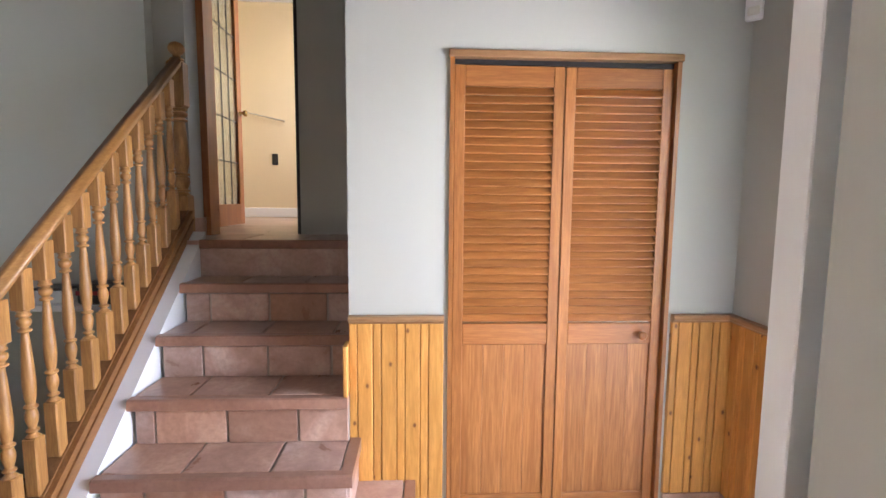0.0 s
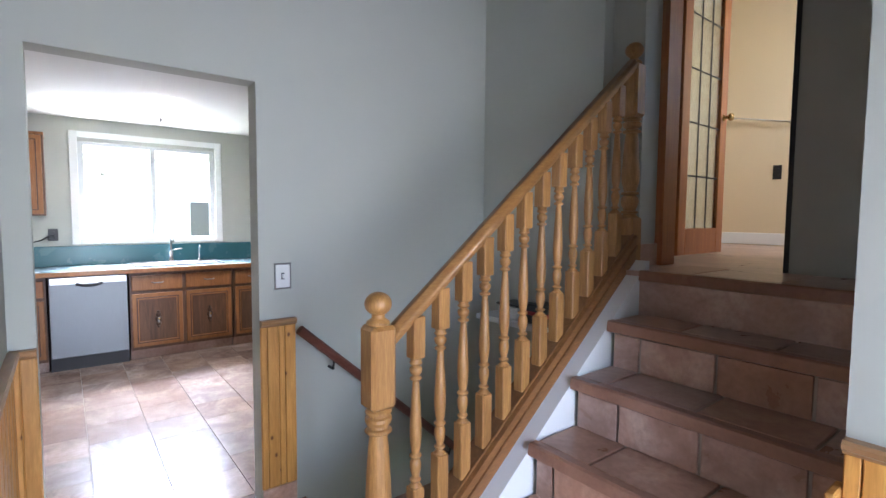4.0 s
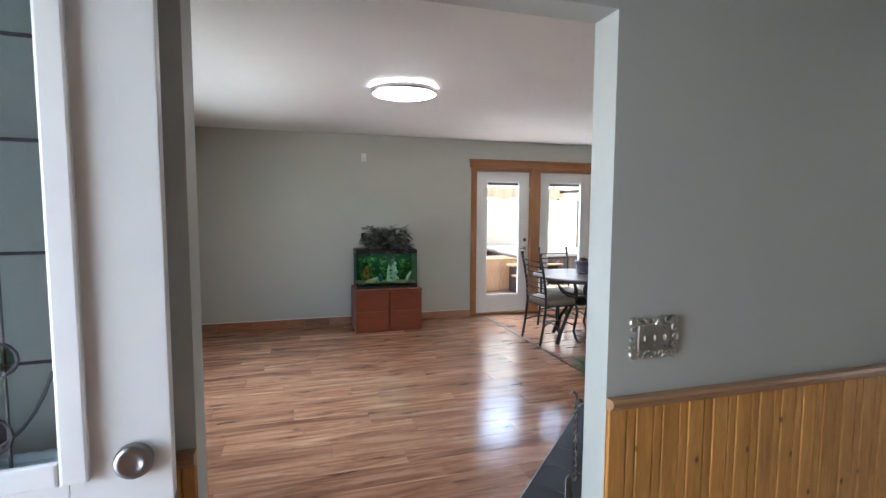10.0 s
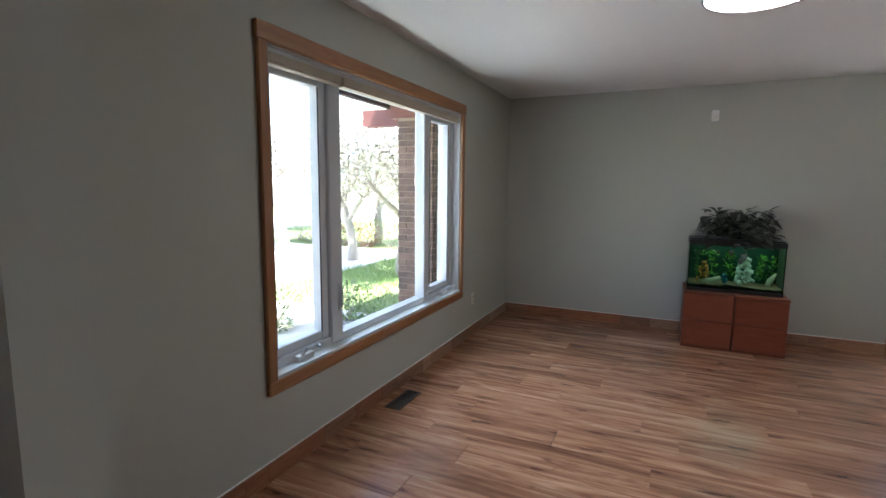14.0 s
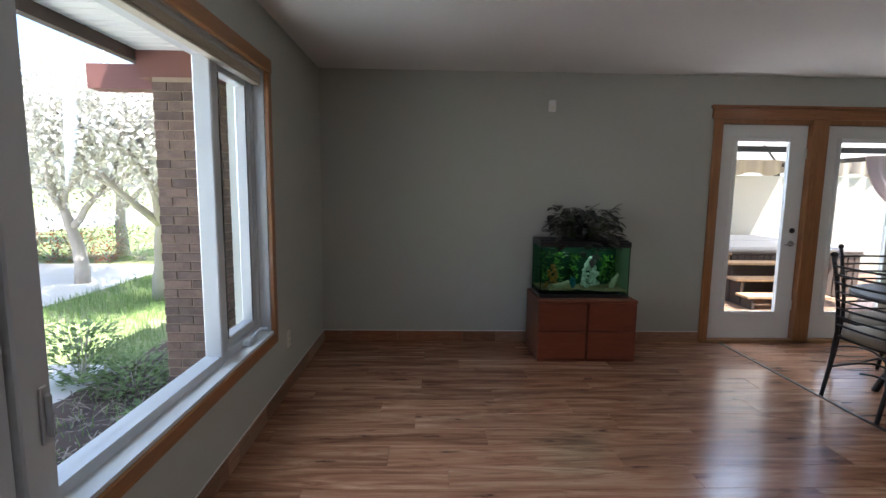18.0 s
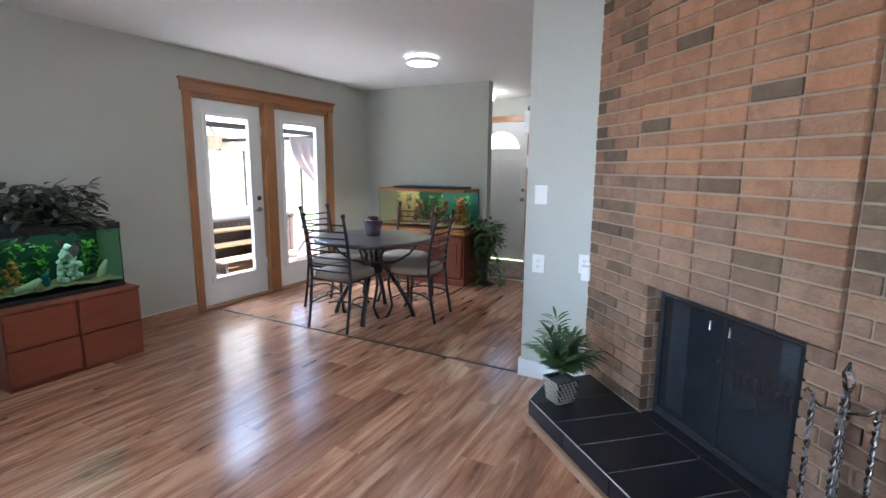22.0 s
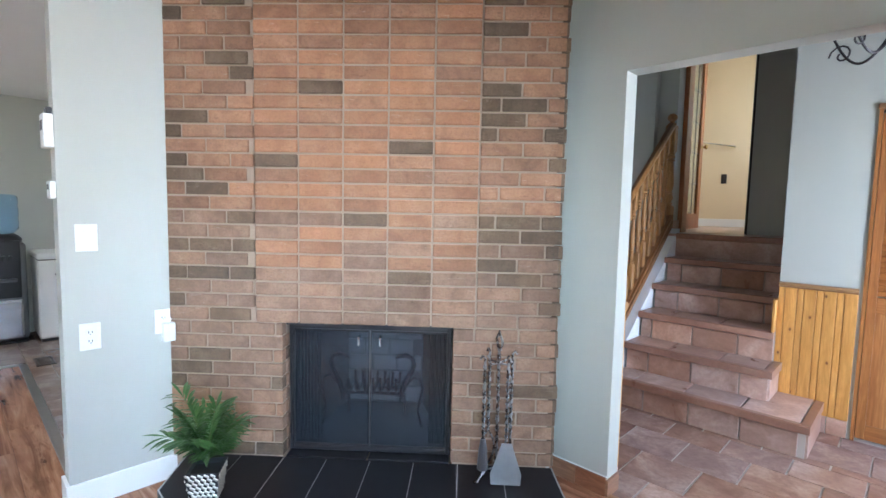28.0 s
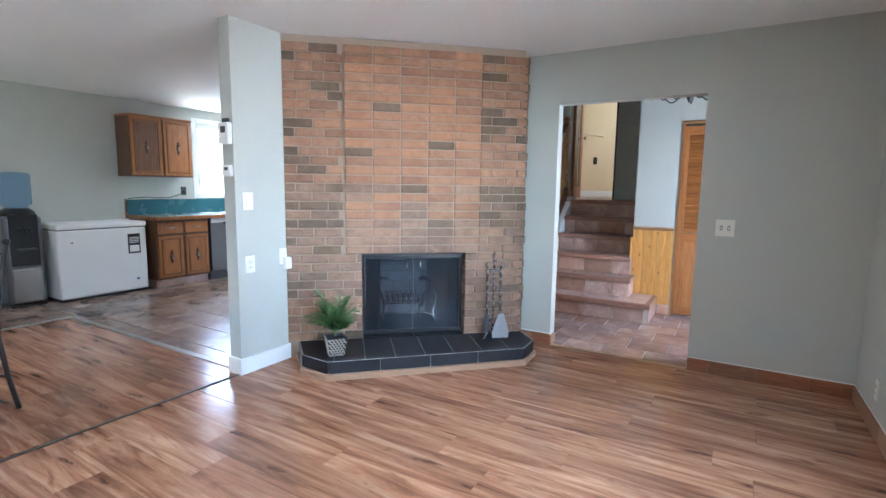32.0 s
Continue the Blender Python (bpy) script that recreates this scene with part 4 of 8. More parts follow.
# ---------------------------------------------------------------- front door, open against the wall
def front_door():
    fr = structure("door_2", boxes((XW, 2.46, 0.92, 0.955, 0, 2.07), (XW, 2.46, 1.835, 1.87, 0, 2.07), (XW, 2.46, 0.955, 1.835, 2.035, 2.07)), WHITE, label="white front door frame")
    part("casing", boxes((XW - 0.015, XW, 0.85, 0.925, 0, 2.14), (XW - 0.015, XW, 1.865, 1.94, 0, 2.14), (XW - 0.015, XW, 0.925, 1.865, 2.065, 2.14)), WHITE, fr)
    part("threshold", boxes((2.28, 2.50, 0.955, 1.835, 0.0, 0.02)), PEWTER, fr)
    hx, hy, fx, fy = 2.27, 0.915, 1.31, 0.825
    ang = math.degrees(math.atan2(fy - hy, fx - hx))
    d = thing("front_door", pose(hx, hy, 0.01, 0, 0, ang), "white panelled front door with leaded glass, standing open", "door")
    w, h, t = math.hypot(fx - hx, fy - hy), 2.02, 0.022
    g0, g1, z0, z1 = 0.17, w - 0.17, 0.985, 1.90
    part("slab", boxes((0, g0, -t, t, 0, h), (g1, w, -t, t, 0, h), (g0, g1, -t, t, 0, z0), (g0, g1, -t, t, z1, h), bevel=0.002), WHITE, d)
    for s in (-1, 1):
        mold = bmesh.new()
        for (a, b, c, e) in ((g0 - 0.035, g0 + 0.012, z0 - 0.035, z1 + 0.035), (g1 - 0.012, g1 + 0.035, z0 - 0.035, z1 + 0.035), (g0 + 0.012, g1 - 0.012, z0 - 0.035, z0 + 0.012), (g0 + 0.012, g1 - 0.012, z1 - 0.012, z1 + 0.035)):
            join(mold, rbox(a, b, *sorted((s * t, s * (t + 0.016))), c, e, bevel=0.006, seg=2))
        part("glass_moulding", mold, WHITE, d)
        for a, b in ((0.14, w / 2 - 0.04), (w / 2 + 0.04, w - 0.14)):
            pm = bmesh.new()
            for q in ((a, a + 0.02, 0.2, 0.85), (b - 0.02, b, 0.2, 0.85), (a + 0.02, b - 0.02, 0.2, 0.22), (a + 0.02, b - 0.02, 0.83, 0.85)):
                join(pm, rbox(q[0], q[1], *sorted((s * t, s * (t + 0.008))), q[2], q[3], bevel=0.003))
            part("panel_moulding", pm, WHITE, d)
    part("pane", boxes((g0, g1, -0.004, 0.004, z0, z1)), LEADED, d, "textured leaded glass")
    cam_ = bmesh.new()
    for x in (g1 - 0.09, (g0 + g1) / 2, g0 + 0.09):
        tube([(x, -0.006, z0), (x, -0.006, z1)], 0.0035, 6, cam_)
    for z in (1.18, 1.38, 1.58, 1.76):
        tube([(g0, -0.006, z), (g1, -0.006, z)], 0.0035, 6, cam_)
    for cx, cz, r in ((g1 - 0.12, 1.05, 0.035), (g0 + 0.12, 1.05, 0.035), ((g0 + g1) / 2, 1.1, 0.06), (g1 - 0.1, 1.19, 0.03), ((g0 + g1) / 2, 1.48, 0.11)):
        tube([(cx + r * math.cos(a), -0.007, cz + r * math.sin(a)) for a in [k * math.pi / 8 for k in range(16)]], 0.004, 6, cam_, True)
    tube(arc((g1 - 0.02, -0.007, 1.16), (g1 - 0.2, -0.007, 1.02), (0.02, 0, -0.05)), 0.0035, 6, cam_)
    tube(arc((g0 + 0.02, -0.007, 1.16), (g0 + 0.2, -0.007, 1.02), (-0.02, 0, -0.05)), 0.0035, 6, cam_)
    part("leading", cam_, BLACK, d)
    for cx, cz, r, c in ((g1 - 0.12, 1.05, 0.033, PURPLE_G), (g1 - 0.1, 1.19, 0.028, GREEN_G), (g0 + 0.12, 1.05, 0.033, PURPLE_G)):
        part("jewel", lathe([(r, -0.006), (r * 0.8, -0.009), (0.002, -0.011)], 16, pose(cx, 0, cz, -90, 0, 0)), c, d)
    for s in (-1, 1):
        part("deadbolt", lathe([(0.034, t), (0.034, t + 0.012), (0.03, t + 0.02), (0.018, t + 0.022), (0.015, t + 0.018), (0.002, t + 0.018)], 20, pose(w - 0.065, 0, 0.975, 90 if s < 0 else -90, 0, 0)), PEWTER, d, smooth=True)
        part("door_knob", lathe([(0.034, t), (0.034, t + 0.008), (0.014, t + 0.012), (0.013, t + 0.035), (0.028, t + 0.045), (0.032, t + 0.06), (0.026, t + 0.075), (0.01, t + 0.08)], 20, pose(w - 0.065, 0, 0.835, 90 if s < 0 else -90, 0, 0)), PEWTER, d, smooth=True)
    part("strike_edge", boxes((w, w + 0.002, -0.012, 0.012, 0.79, 0.88)), PEWTER, d)


LEADED = glass("textured_leaded_glass", (0.75, 0.82, 0.85), 0.12, 60)
PURPLE_G = glass("purple_glass_jewel", (0.35, 0.28, 0.34), 0.1, 30)
GREEN_G = glass("green_glass_jewel", (0.25, 0.4, 0.34), 0.1, 30)
front_door()


# ---------------------------------------------------------------- foyer chandelier
def chandelier():
    c = thing("chandelier", pose(1.1, 1.5, 2.06), "black wrought iron scroll chandelier in the foyer", "chandelier")
    part("stem", lathe([(0.006, 0.03), (0.02, 0.06), (0.028, 0.09), (0.016, 0.13), (0.012, 0.18), (0.03, 0.22), (0.012, 0.28), (0.007, 0.32), (0.007, 1.52)], 12), IRON, c, smooth=True)
    part("ceiling_rose", lathe([(0.065, 1.52), (0.06, 1.545), (0.02, 1.56)], 16), IRON, c, smooth=True)
    for k in range(5):
        a = 2 * math.pi * k / 5 + 0.3
        u = Vector((math.cos(a), math.sin(a), 0))
        pts = []
        for s in range(25):
            f = s / 24
            r = 0.02 + 0.30 * f
            z = 0.20 - 0.19 * math.sin(min(1, f * 1.15) * math.pi * 0.9) + 0.08 * f
            pts.append(u * r + Vector((0, 0, z)))
        part("arm", tube(pts, 0.006, 6), IRON, c)
        curl = [u * (0.235 + (0.055 - 0.0035 * s) * math.cos(s * 0.55)) + Vector((0, 0, 0.105 + (0.055 - 0.0035 * s) * math.sin(s * 0.55))) for s in range(14)]
        part("scroll", tube(curl, 0.0045, 6), IRON, c)
        part("cup", lathe([(0.012, 0.255), (0.04, 0.27), (0.042, 0.278)], 12, Matrix.Translation(u * 0.32)), IRON, c)
        part("bulb_shade", lathe([(0.022, 0.278), (0.045, 0.31), (0.055, 0.36), (0.06, 0.39), (0.057, 0.39), (0.042, 0.312), (0.02, 0.282)], 14, Matrix.Translation(u * 0.32)), PLASTIC, c, "white glass shade", True)


chandelier()


# ---------------------------------------------------------------- upstairs
def upstairs():
    structure("door_3", boxes((-0.69, -0.65, 3.86, 3.95, 1.2, 3.24), (-0.43, -0.39, 3.292, 3.42, 1.2, 3.24), (-0.69, 0.12, 3.86, 3.95, 3.20, 3.24)), DOORWOOD, label="dark stained door frame upstairs")
    structure("door_stop_trim", boxes((0.10, 0.12, 3.415, 3.55, 1.2, 3.3)), BLACK)
    d = thing("glazed_door", pose(-0.645, 3.93, 1.205, 0, 0, 91), "red-brown wooden door with leaded glass, standing open", "door")
    w, h = 0.66, 1.98
    part("stile", rbox(0, 0.10, -0.018, 0.018, 0, h, bevel=0.003), DOORWOOD, d)
    part("stile", rbox(w - 0.10, w, -0.018, 0.018, 0, h, bevel=0.003), DOORWOOD, d)
    part("rail", rbox(0.10, w - 0.10, -0.018, 0.018, 0, 0.17, bevel=0.003), DOORWOOD, d)
    part("rail", rbox(0.10, w - 0.10, -0.018, 0.018, h - 0.12, h, bevel=0.003), DOORWOOD, d)
    part("pane", boxes((0.10, w - 0.10, -0.003, 0.003, 0.17, h - 0.12)), LEADED, d)
    lead = bmesh.new()
    for k in (1, 2):
        x = 0.10 + k * (w - 0.2) / 3
        tube([(x, -0.005, 0.17), (x, -0.005, h - 0.12)], 0.005, 6, lead)
    for k in range(1, 5):
        z = 0.17 + k * (h - 0.29) / 5
        tube([(0.1, -0.005, z), (w - 0.1, -0.005, z)], 0.005, 6, lead)
    part("leading", lead, BLACK, d)
    part("door_knob", lathe([(0.025, 0.018), (0.01, 0.026), (0.01, 0.045), (0.025, 0.055), (0.027, 0.07), (0.012, 0.08)], 16, pose(w - 0.05, 0, 0.93, 90, 0, 0)), BRASS, d, smooth=True)
    tb = thing("towel_bar", pose(-0.95, 6.06, 2.36), "chrome towel bar on the cream wall", "towel bar")
    part("bar", tube([(-0.28, 0, 0.06), (0.28, 0, -0.06)], 0.010, 8), CHROME, tb)
    for s in (-1, 1):
        part("post", tube([(s * 0.26, 0, -s * 0.055), (s * 0.26, 0.05, -s * 0.055)], 0.014, 8), CHROME, tb)
    plate("wall_outlet", on_y(-0.8, 6.1, 1.87, -1), 0.07, 0.13, BLACK, "black outlet with a plug on the cream wall", sockets=2)
    structure("baseboard_upper", rbox(-1.6, 1.4, 6.08, 6.1, 1.2, 1.31, bevel=0.004), WHITE)
    structure("skirting_landing", boxes((-0.70, -0.686, 3.29, 3.86, 1.2, 1.31), (-0.43, -0.416, 3.13, 3.30, 1.2, 1.31)), TILE)


upstairs()

# ---------------------------------------------------------------- living room window
VINYL = paint("white_vinyl_frame", (0.58, 0.6, 0.62), 0.3, 0.02, 0.02)
BLIND = paint("beige_blind", (0.5, 0.45, 0.36), 0.6, 0.05, 0.1)


def living_window():
    y0, y1, z0, z1 = WY0, WY1, WZ0, WZ1
    w = structure("window_1", boxes((2.237, 2.264, y1 - 0.005, y1 + 0.05, z0 + 0.003, z1 - 0.006), (2.237, 2.264, y0 - 0.05, y0 + 0.005, z0 + 0.003, z1 - 0.006), bevel=0.004), TRIM_V, label="large front window with wooden casing")
    part("head_casing", rbox(2.234, 2.264, y0 - 0.06, y1 + 0.06, z1 - 0.005, z1 + 0.075, bevel=0.005), TRIM_Y, w)
    part("apron", rbox(2.237, 2.264, y0 - 0.05, y1 + 0.05, z0 - 0.065, z0 + 0.002, bevel=0.005), TRIM_Y, w)
    part("window_sill", boxes((2.247, 2.382, y0, y1, z0, z0 + 0.018)), VINYL, w)
    part("reveal", boxes((2.264, 2.382, y0, y0 + 0.012, z0 + 0.018, z1), (2.264, 2.382, y1 - 0.012, y1, z0 + 0.018, z1), (2.264, 2.382, y0 + 0.012, y1 - 0.012, z1 - 0.012, z1)), VINYL, w)
    part("window_frame", boxes((2.322, 2.402, y0 + 0.012, y0 + 0.04, z0 + 0.018, z1 - 0.012), (2.322, 2.402, y1 - 0.04, y1 - 0.012, z0 + 0.018, z1 - 0.012),
                               (2.322, 2.402, y0 + 0.04, y1 - 0.04, z0 + 0.018, z0 + 0.06), (2.322, 2.402, y0 + 0.04, y1 - 0.04, z1 - 0.065, z1 - 0.012)), VINYL, w)
    for ya, wide in ((-1.298, 0.108), (-2.43, 0.07)):
        part("mullion", rbox(2.314, 2.4, ya, ya + wide, z0 + 0.018, z1 - 0.012, bevel=0.006), VINYL, w)
    for a, b in ((-1.19, y1 - 0.04), (y0 + 0.04, -2.43)):
        part("sash", boxes((2.337, 2.4, a, a + 0.06, z0 + 0.065, z1 - 0.065), (2.337, 2.4, b - 0.06, b, z0 + 0.065, z1 - 0.065),
                           (2.337, 2.4, a + 0.06, b - 0.06, z0 + 0.065, z0 + 0.115), (2.337, 2.4, a + 0.06, b - 0.06, z1 - 0.11, z1 - 0.065), bevel=0.005), VINYL, w)
        part("gasket", boxes((2.334, 2.338, a + 0.06, a + 0.067, z0 + 0.11, z1 - 0.11), (2.334, 2.338, b - 0.067, b - 0.06, z0 + 0.11, z1 - 0.11)), BLACK, w)
    for a, b in ((-1.23, -0.78), (-2.392, -1.345), (-2.905, -2.54)):
        p = part("pane", boxes((2.36, 2.364, a, b, z0 + 0.06, z1 - 0.06)), GLASS, w)
        p.visible_shadow = False
    # rolled blinds below the head
    for a, b in ((-1.26, y1 - 0.015), (y0 + 0.015, -1.275)):
        blind = thing("rolled_blind", pose(2.297, (a + b) / 2, z1 - 0.032), "beige blind rolled up under the window head", "blind", "window blinds")
        h = (b - a) / 2
        part("headrail", rbox(-0.02, 0.02, -h, h, 0.0, 0.03, bevel=0.003), VINYL, blind)
        part("stacked_slats", boxes(*[(-0.024, 0.024, -h + 0.01, h - 0.01, -0.0065 * k - 0.006, -0.0065 * k - 0.001) for k in range(6)]), BLIND, blind)
        part("bottom_rail", rbox(-0.022, 0.022, -h + 0.005, h - 0.005, -0.054, -0.04, bevel=0.003), BLIND, blind)
    for y in (-0.93, -2.7):
        c = thing("window_crank", pose(2.307, y, z0 + 0.03), "white folding window crank handle on the sill", "handle", "window cranks")
        part("housing", rbox(-0.028, 0.02, -0.06, 0.06, -0.012, 0.02, bevel=0.008, seg=2), VINYL, c)
        part("crank_arm", tube([(-0.02, 0.03, 0.02), (-0.045, 0.02, 0.055), (-0.05, -0.05, 0.06)], [0.010, 0.009, 0.008], 8), VINYL, c)
        part("crank_knob", lathe([(0.009, 0), (0.012, 0.012), (0.011, 0.03), (0.004, 0.034)], 10, pose(-0.052, -0.055, 0.055, 0, -90, 0)), VINYL, c)
    latch = thing("window_latch", pose(2.31, -1.262, 0.78), "white casement lock lever on the mullion", "latch")
    part("plate", rbox(-0.004, 0.004, -0.014, 0.014, -0.08, 0.08, bevel=0.003), VINYL, latch)
    part("lever", rbox(-0.022, -0.004, -0.006, 0.006, -0.06, 0.06, bevel=0.004), VINYL, latch)


living_window()


# ---------------------------------------------------------------- baseboards
def baseboard(name, axis, a, b, face, out, h=0.095):
    t = 0.012
    if axis == "x":
        host = structure(name, boxes((a, b, *sorted((face, face + out * 0.004)), h, h + 0.006)), WHITE, label="wood-look laminate baseboard with white caulk line")
    else:
        host = structure(name, boxes((*sorted((face, face + out * 0.004)), a, b, h, h + 0.006)), WHITE, label="wood-look laminate baseboard with white caulk line")
    x, rnd = a, random.Random(name)
    while x < b - 0.02:
        e = min(b, x + rnd.choice((0.14, 0.3, 0.42, 0.6)))
        look_ = rnd.choice((BASEWOOD, BASEWOOD_RED, BASEWOOD_RED, BASEWOOD_PALE))
        if axis == "x":
            piece("board", (e - x - 0.001, t, h), look_, host, pose((x + e) / 2, face + out * t / 2, h / 2), 0.002)
        else:
            piece("board", (t, e - x - 0.001, h), look_, host, pose(face + out * t / 2, (x + e) / 2, h / 2), 0.002)
        x = e
    return host


baseboard("baseboard_patio", "x", PX1 + 0.07, XW, YF, 1)
baseboard("baseboard_patio_corner", "x", XD, PX0 - 0.07, YF, 1)
baseboard("baseboard_window", "y", YF, YL, XW, -1)
baseboard("baseboard_living", "x", 1.285, XW, YL, -1)
baseboard("baseboard_brick_side", "x", -0.24, 0.225, YL, -1)
baseboard("baseboard_dining", "y", YF, -2.57, XD, 1)
structure("baseboard_stub", boxes((XS, XS + 0.014, -1.234, -0.74, 0, 0.115), (-1.51, XS, -1.234, -1.22, 0, 0.115)), WHITE, label="white painted baseboard")
structure("baseboard_opening", boxes((0.225, 0.237, YL - 0.012, YE, 0, 0.085)), BASEWOOD)

# metal strip across the laminate and along the tile
structure("floor_strip", rbox(-1.422, -1.398, YF + 0.02, -1.22, 0.0, 0.006, bevel=0.002), metal("dark_bronze_strip", (0.12, 0.1, 0.085), 0.4), label="dark transition strip across the laminate")
structure("tile_strip", rbox(-4.05, -1.50, -1.19, -1.135, 0.0, 0.007, bevel=0.003), metal("grey_strip", (0.4, 0.38, 0.35), 0.4), label="grey transition strip between tile and laminate")
structure("hall_strip", rbox(-4.09, -4.03, -2.57, -1.16, 0.0, 0.007, bevel=0.003), metal("pale_strip", (0.55, 0.52, 0.47), 0.35), label="pale transition strip at the hall")
structure("foyer_strip", rbox(0.225, 1.285, YL - 0.02, YL + 0.03, 0.0, 0.006, bevel=0.002), PINE_CAP, label="wooden threshold strip")


# ---------------------------------------------------------------- french doors
def patio_doors():
    z = PZ
    d = structure("door_4", boxes((PX1 - 0.01, PX1 + 0.07, YF - 0.002, YF + 0.022, 0, z - 0.02), (PX0 - 0.07, PX0 + 0.01, YF - 0.002, YF + 0.022, 0, z - 0.02), (-2.255, -2.11, YF - 0.10, YF + 0.02, 0, z - 0.02), bevel=0.004), TRIM_V, label="double patio door with wooden casing")
    part("head_casing", rbox(PX0 - 0.09, PX1 + 0.09, YF - 0.002, YF + 0.026, z - 0.02, z + 0.07, bevel=0.004), TRIM_X, d)
    part("head_cap", rbox(PX0 - 0.105, PX1 + 0.105, YF - 0.002, YF + 0.042, z + 0.07, z + 0.095, bevel=0.005), TRIM_X, d)
    part("jamb", boxes((PX1 - 0.015, PX1, -4.51, YF, 0.02, z - 0.02), (PX0, PX0 + 0.015, -4.51, YF, 0.02, z - 0.02), (PX0 + 0.015, PX1 - 0.015, -4.51, YF, z - 0.061, z - 0.0)), TRIM_V, d)
    part("sill", rbox(PX0, PX1, -4.55, YF + 0.02, 0.0, 0.025, bevel=0.004), PINE_CAP, d)
    for k, (a, b) in enumerate(((-2.108, -1.302), (-3.098, -2.257))):
        leaf = thing("patio_door", pose((a + b) / 2, YF - 0.06, 0.028), "white patio door with a full glass pane, shut", "door", "patio doors")
        w, h = (b - a) / 2 - 0.004, 1.968
        gx, g0, g1 = w - 0.15, 0.25, 1.83
        part("slab", boxes((-w, -gx, -0.022, 0.022, 0, h), (gx, w, -0.022, 0.022, 0, h), (-gx, gx, -0.022, 0.022, 0, g0), (-gx, gx, -0.022, 0.022, g1, h)), WHITE, leaf)
        mold = bmesh.new()
        for q in ((-gx - 0.03, -gx + 0.01, g0 - 0.03, g1 + 0.03), (gx - 0.01, gx + 0.03, g0 - 0.03, g1 + 0.03), (-gx + 0.01, gx - 0.01, g0 - 0.03, g0 + 0.01), (-gx + 0.01, gx - 0.01, g1 - 0.01, g1 + 0.03)):
            join(mold, rbox(q[0], q[1], 0.022, 0.034, q[2], q[3], bevel=0.004))
        part("glazing_frame", mold, WHITE, leaf)
        p = part("pane", boxes((-gx, gx, -0.004, 0.004, g0, g1)), GLASS, leaf)
        p.visible_shadow = False
        hinge_x = -w if k == 0 else w
        for zz in (0.32, 1.72):
            part("hinge", rbox(hinge_x - 0.02, hinge_x + 0.02, 0.022, 0.028, zz - 0.045, zz + 0.045, bevel=0.002), WHITE, leaf)
        part("deadbolt", lathe([(0.025, 0.022), (0.024, 0.032), (0.012, 0.036)], 16, pose(-w + 0.06, 0, 1.02, -90, 0, 0)), BLACK if k == 0 else WHITE, leaf, smooth=True)
        if k == 0:
            part("lever_handle", tube([(-w + 0.06, 0.02, 0.90), (-w + 0.06, 0.06, 0.90), (-w + 0.075, 0.07, 0.90), (-w + 0.15, 0.07, 0.895)], 0.010, 8), PEWTER, leaf, smooth=True)
            part("handle_rose", lathe([(0.028, 0.022), (0.026, 0.03), (0.012, 0.034)], 16, pose(-w + 0.06, 0, 0.90, -90, 0, 0)), PEWTER, leaf, smooth=True)


patio_doors()


# ---------------------------------------------------------------- ceiling lamps
LAMP_ON = glow("lit_led_diffuser", (1.0, 0.98, 0.94), 1.7)
DOME_ON = glow("lit_glass_dome", (1.0, 0.97, 0.9), 0.8)


def led_lamp(x, y, r, label, group):
    t = thing("ceiling_light", pose(x, y, CEILING), label, "ceiling light", group)
    part("back_glow", lathe([(r * 0.9, 0.0), (r * 0.93, -0.02), (r * 0.9, -0.024)], 48, cap=False), LAMP_ON, t, "lit white back ring", True)
    part("rim", lathe([(r * 0.92, -0.022), (r, -0.028), (r, -0.058), (r * 0.985, -0.064), (r * 0.955, -0.064), (r * 0.955, -0.046)], 48, cap=False), CHROME if r > 0.25 else WHITE, t, smooth=True)
    part("diffuser", lathe([(r * 0.955, -0.06), (r * 0.8, -0.07), (r * 0.4, -0.076), (0.002, -0.078)], 48), LAMP_ON, t, "lit white diffuser", True)
    part("base", lathe([(r * 0.8, 0.0), (r * 0.8, -0.05)], 32), WHITE, t)


led_lamp(0.255, -1.84, 0.252, "round flat chrome-rimmed LED ceiling light, lit", "")
led_lamp(-2.52, -2.67, 0.15, "small round flush ceiling light over the table, lit", "")
lamp("led_lamp_light", "AREA", look((0.255, -1.84, CEILING - 0.10), (0.255, -1.84, 0)), 1.3, (1.0, 0.97, 0.92), 0.45, 0.45)


def dome_lamp(x, y, r, z, label):
    t = thing("ceiling_light", pose(x, y, z), label, "ceiling light")
    part("canopy", lathe([(r * 0.5, 0.0), (r * 0.55, -0.02), (r * 0.3, -0.035)], 24), PEWTER, t, smooth=True)
    part("glass_dome", lathe([(r, -0.03), (r * 0.96, -0.06), (r * 0.7, -0.11), (r * 0.3, -0.14), (0.01, -0.145)], 32), DOME_ON, t, "lit frosted glass dome", True)
    part("finial", lathe([(0.012, -0.143), (0.014, -0.155), (0.007, -0.162), (0.011, -0.172), (0.003, -0.185)], 12), PEWTER, t, smooth=True)


dome_lamp(-3.95, 1.6, 0.15, CEILING, "frosted glass dome ceiling light in the kitchen, lit")
dome_lamp(-4.75, -2.95, 0.12, CEILING, "small glass dome light in the back hall, lit")

vent_metal = paint("brown_register", (0.05, 0.035, 0.028), 0.5, 0.1, 0.05)


